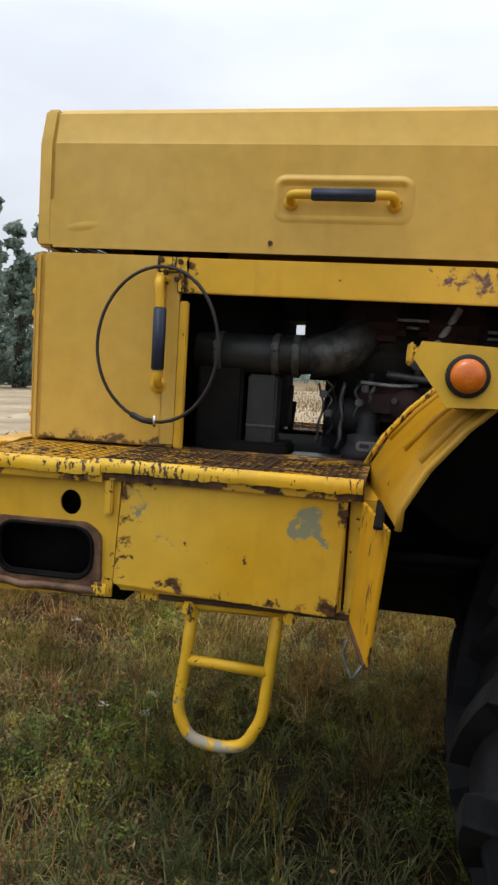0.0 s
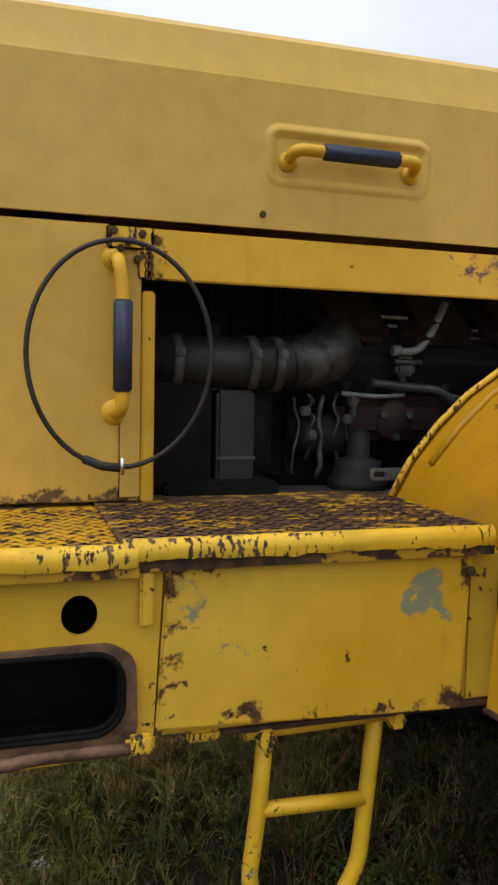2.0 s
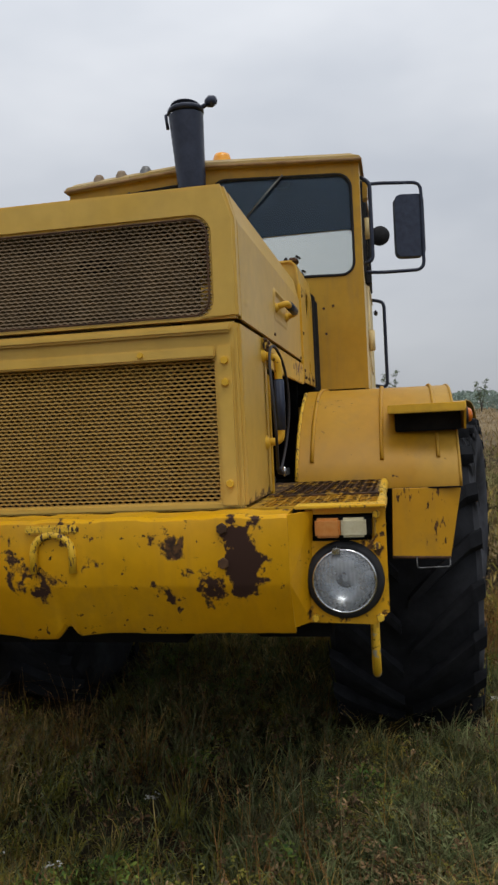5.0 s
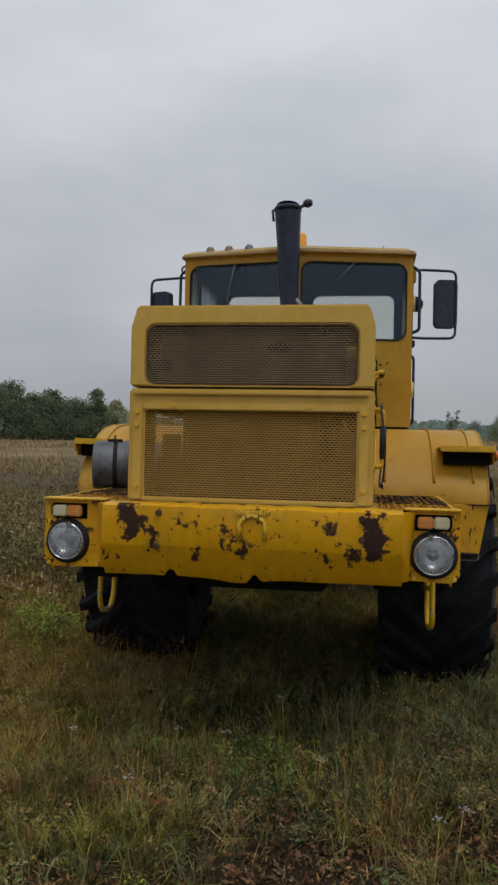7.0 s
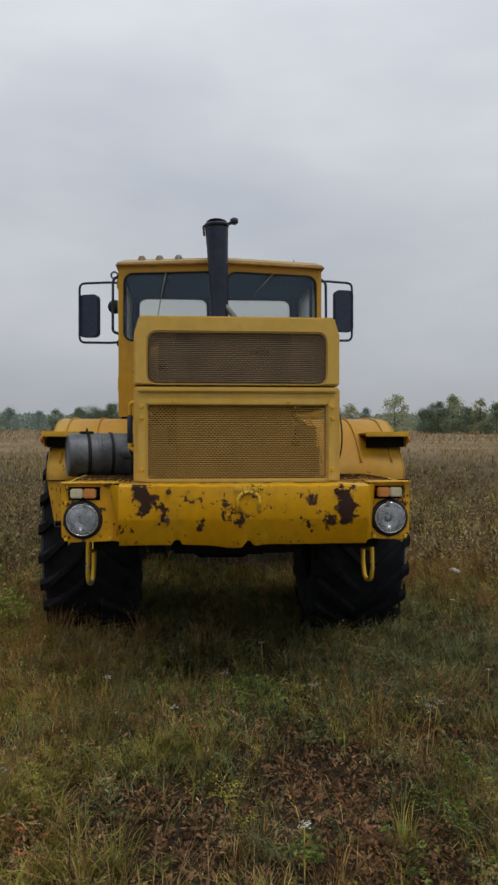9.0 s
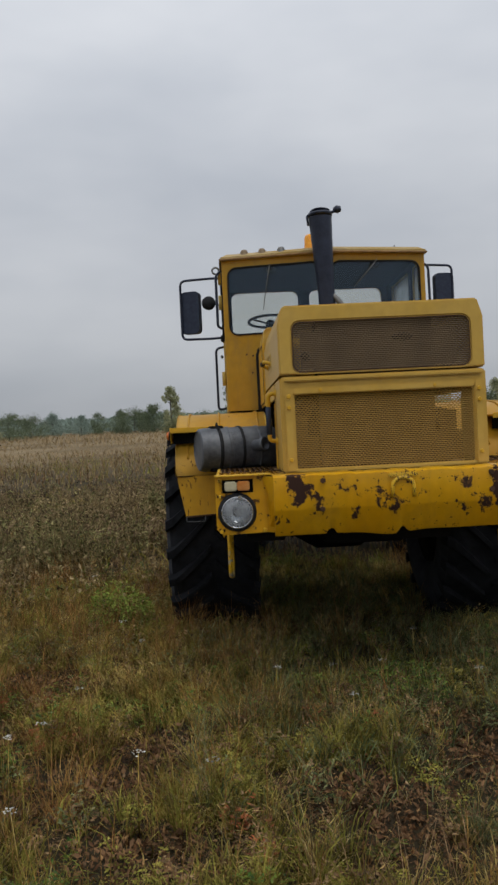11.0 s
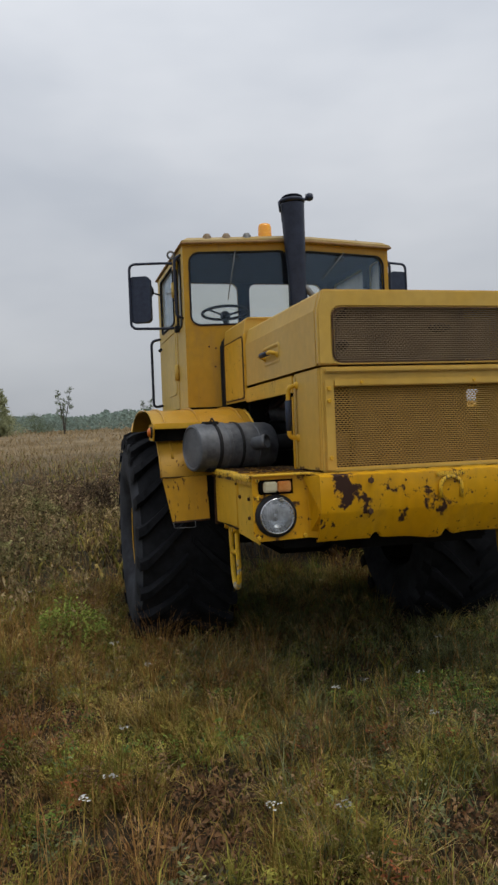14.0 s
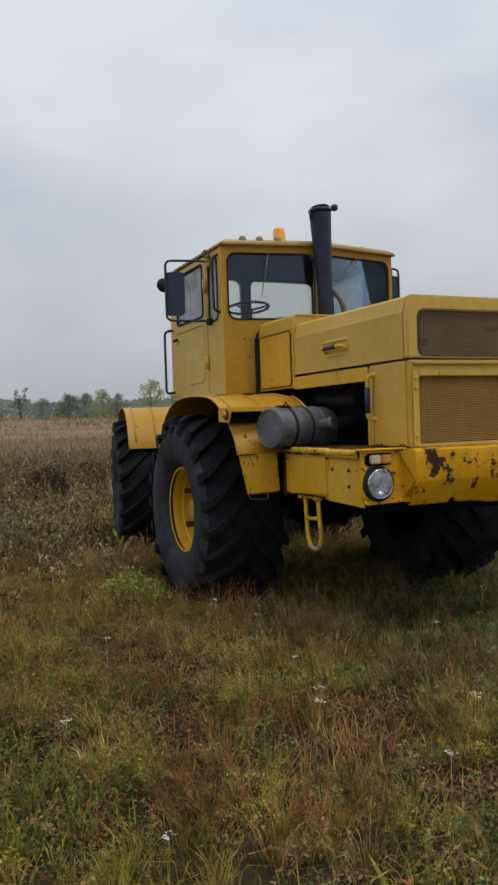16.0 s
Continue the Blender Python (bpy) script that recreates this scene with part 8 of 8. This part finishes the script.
def treeline():
    cx, cy = -5.8, 4.0
    rng = random.Random(31)
    k = 100
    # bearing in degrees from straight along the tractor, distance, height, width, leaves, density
    rows = [(33, 85, 9.0, 9, F_TREE, 1.5), (30.6, 90, 9.5, 9, F_TREE_HAZE, 1.5), (28.6, 96, 8.6, 9, F_TREE, 1.4), (26.8, 100, 8.2, 9, F_TREE_HAZE, 1.4), (24.6, 100, 7.4, 9, F_TREE, 1.3), 
            (22.0, 100, 6.4, 8, F_TREE, 1.2), (20.4, 105, 5.6, 7, F_TREE_HAZE, 1.0), (18.8, 100, 6.8, 4.8, F_TREE, 1.0), (17.4, 102, 5.6, 5.0, F_TREE_PALE, 0.8), (18.0, 106, 4.4, 9, F_TREE, 1.1), (20.0, 100, 5.4, 9, F_TREE, 1.2), (22.8, 98, 5.8, 10, F_TREE, 1.2), (18.9, 110, 5.0, 6, F_TREE, 0.9), (17.0, 115, 4.4, 6, F_TREE_PALE, 0.7),
            (31.8, 92, 7.6, 10, F_TREE, 1.3), (29.6, 93, 7.6, 10, F_TREE, 1.3), (27.7, 95, 7.0, 10, F_TREE_HAZE, 1.3), (25.7, 97, 6.4, 10, F_TREE, 1.3), (23.4, 98, 5.6, 10, F_TREE, 1.2), (21.2, 100, 5.0, 10, F_TREE, 1.2), (19.6, 104, 4.2, 9, F_TREE, 1.1), (15.4, 130, 4.4, 9, F_TREE, 1.1), (13.9, 140, 4.2, 9, F_TREE, 1.0),
            (12.4, 150, 4.6, 7, F_TREE_HAZE, 0.9), (10.4, 150, 4.0, 6, F_TREE_HAZE, 0.8), (9.2, 155, 4.3, 6, F_TREE, 0.8), (7.6, 145, 4.6, 6, F_TREE, 0.9),
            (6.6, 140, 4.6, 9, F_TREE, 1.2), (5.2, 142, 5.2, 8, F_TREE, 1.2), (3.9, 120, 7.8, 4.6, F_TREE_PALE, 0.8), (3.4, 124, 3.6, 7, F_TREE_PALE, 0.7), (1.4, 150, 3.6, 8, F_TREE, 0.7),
            (-8.0, 150, 4.0, 6, F_TREE_HAZE, 0.8), (-9.8, 142, 4.6, 7, F_TREE, 0.9), (-11.0, 150, 4.9, 6, F_TREE_HAZE, 0.9), (-12.2, 140, 5.2, 7, F_TREE_PALE, 0.8), (-15.4, 115, 6.2, 7.0, F_TREE_PALE, 0.6), (-13.2, 140, 4.8, 4, F_TREE_HAZE, 0.5),
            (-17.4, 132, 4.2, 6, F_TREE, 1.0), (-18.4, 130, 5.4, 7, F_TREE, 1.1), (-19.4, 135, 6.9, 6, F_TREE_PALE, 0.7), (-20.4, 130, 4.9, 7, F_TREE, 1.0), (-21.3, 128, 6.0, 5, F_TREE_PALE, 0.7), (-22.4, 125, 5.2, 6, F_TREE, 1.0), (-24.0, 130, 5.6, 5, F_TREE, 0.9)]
    for b, d, h, w, leaf, dens in rows:
        k += 1
        tree(cx + d * math.cos(radians(b)), cy + d * math.sin(radians(b)), h, w, leaf, dens, k)
    for b, d, h in ((-0.5, 120, 6.9), (-6.5, 150, 5.7)):
        sapling(cx + d * math.cos(radians(b)), cy + d * math.sin(radians(b)), h, 55)
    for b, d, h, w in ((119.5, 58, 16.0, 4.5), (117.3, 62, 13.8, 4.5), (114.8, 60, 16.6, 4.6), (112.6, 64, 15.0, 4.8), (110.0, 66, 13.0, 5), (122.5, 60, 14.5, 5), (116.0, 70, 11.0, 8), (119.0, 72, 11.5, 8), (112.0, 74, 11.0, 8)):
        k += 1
        tree(d * math.cos(radians(b)), d * math.sin(radians(b)), h, w, F_TREE_HAZE, 0.75, k, label="tall leafy tree beside the field")
    # the low wood that closes the field
    rg = np.random.RandomState(3)
    n = 26000
    b = np.radians(np.where(rg.rand(n) < 0.75, -40 + 95 * rg.rand(n), 90 + 45 * rg.rand(n)))
    d = 165 + 60 * rg.rand(n)
    top = 2.2 + 1.5 * value_noise(np.degrees(b), b * 0, 0.45, 6) + 0.8 * value_noise(np.degrees(b), b * 0, 1.7, 8)
    p = np.stack((cx + d * np.cos(b), cy + d * np.sin(b), top * rg.rand(n) ** 0.7), 1)
    a = rg.randn(n, 3)
    q = np.cross(a, rg.randn(n, 3))
    a = a / np.linalg.norm(a, axis=1)[:, None] * 0.55
    q = q / np.linalg.norm(q, axis=1)[:, None] * 0.45
    v = np.stack((p - a, p - q, p + a, p + q), 1).reshape(-1, 3)
    tagged(raw_mesh("far_woods", v, np.arange(n * 4), np.full(n, 4), F_TREE_HAZE), "low dark woods along the edge of the field", "woods", kind="stuff")


def soil_strip():
    """A strip of pale dry ground that runs along the field's side."""
    n, verts = 40, []
    for i in range(n + 1):
        for j in range(n + 1):
            b = radians(92 + 46 * j / n + 1.5 * math.sin(i * 0.5))
            d = 11.0 * (7.5 ** (i / n)) * (1 + 0.02 * math.sin(j * 0.9))
            x, y = d * math.cos(b), d * math.sin(b)
            verts.append((x, y, (float(height(x, y)) if abs(x) < 44 and abs(y) < 44 else -0.02) + 0.05))
    faces = [(i * (n + 1) + j, (i + 1) * (n + 1) + j, (i + 1) * (n + 1) + j + 1, i * (n + 1) + j + 1) for i in range(n) for j in range(n)]
    me = bpy.data.meshes.new("soil_strip")
    me.from_pydata(verts, [], faces)
    for q in me.polygons:
        q.use_smooth = True
    me.materials.append(plain("pale_dry_soil", (0.24, 0.185, 0.115), (0.48, 0.39, 0.27), 0.95, 0, 0.35, 0.4, 6, spec=0.1))
    tagged(new("soil_strip", me), "pale dry soil strip beside the field", "ground", kind="structure")


ground()
soil_strip()
near_grass()
outer_grass()
far_grass()
weeds()
for px, py, r, tall, seed, n, leaf in ((0.98, 5.12, 0.40, 0.40, 71, 1500, F_LUSH), (-1.22, 3.12, 0.42, 0.22, 75, 1500, F_WEED), (-0.75, 1.88, 0.40, 0.20, 76, 1200, F_SHADE), (-2.15, 6.25, 0.45, 0.16, 77, 1500, F_WEED), (-1.55, 6.75, 0.34, 0.18, 78, 1000, F_LUSH), (-1.0, 6.2, 0.42, 0.24, 79, 1100, F_GREEN), (-2.35, 5.85, 0.16, 0.16, 80, 260, F_REDLEAF), (-2.5, 4.2, 0.3, 0.15, 83, 600, F_GREEN)):
    clump("green_herb_clump", px, py, r, tall, seed, n, 0.010 if tall < 0.3 else 0.016, leaf, "bushy clump of fresh green herbs in dry grass" if leaf in (F_LUSH, F_WEED) else "low leafy clump of herbs in dry grass")
for px, py, r, tall, seed, leaf in ((9.8, 4.4, 0.55, 0.80, 72, F_DARKWEED), (10.3, 3.95, 0.60, 0.84, 73, F_PURPLE), (10.9, 3.2, 0.6, 0.66, 74, F_DARKWEED), (9.3, 5.0, 0.55, 0.62, 90, F_PURPLE), (8.6, 5.4, 0.5, 0.55, 91, F_GREYGREEN), (10.6, 4.7, 0.7, 0.7, 92, F_PURPLE)):
    clump("weed_thicket", px, py, r, tall, seed, 2300, 0.024, leaf, "thicket of grey-green weeds behind the tractor" if leaf is F_GREYGREEN else "thicket of dark withered weeds behind the tractor")
umbels()
treeline()

# a scrap of litter in the grass
scrap = soften(box(bmesh.new(), -0.06, 0.06, -0.035, 0.035, 0.0, 0.03, pose(2.45, 0.42, 0.14, 8, -6, 30)), 0.01)
tagged(linked("litter_scrap", scrap, M_LITTER), "small whitish scrap of litter lying on grass", "litter")
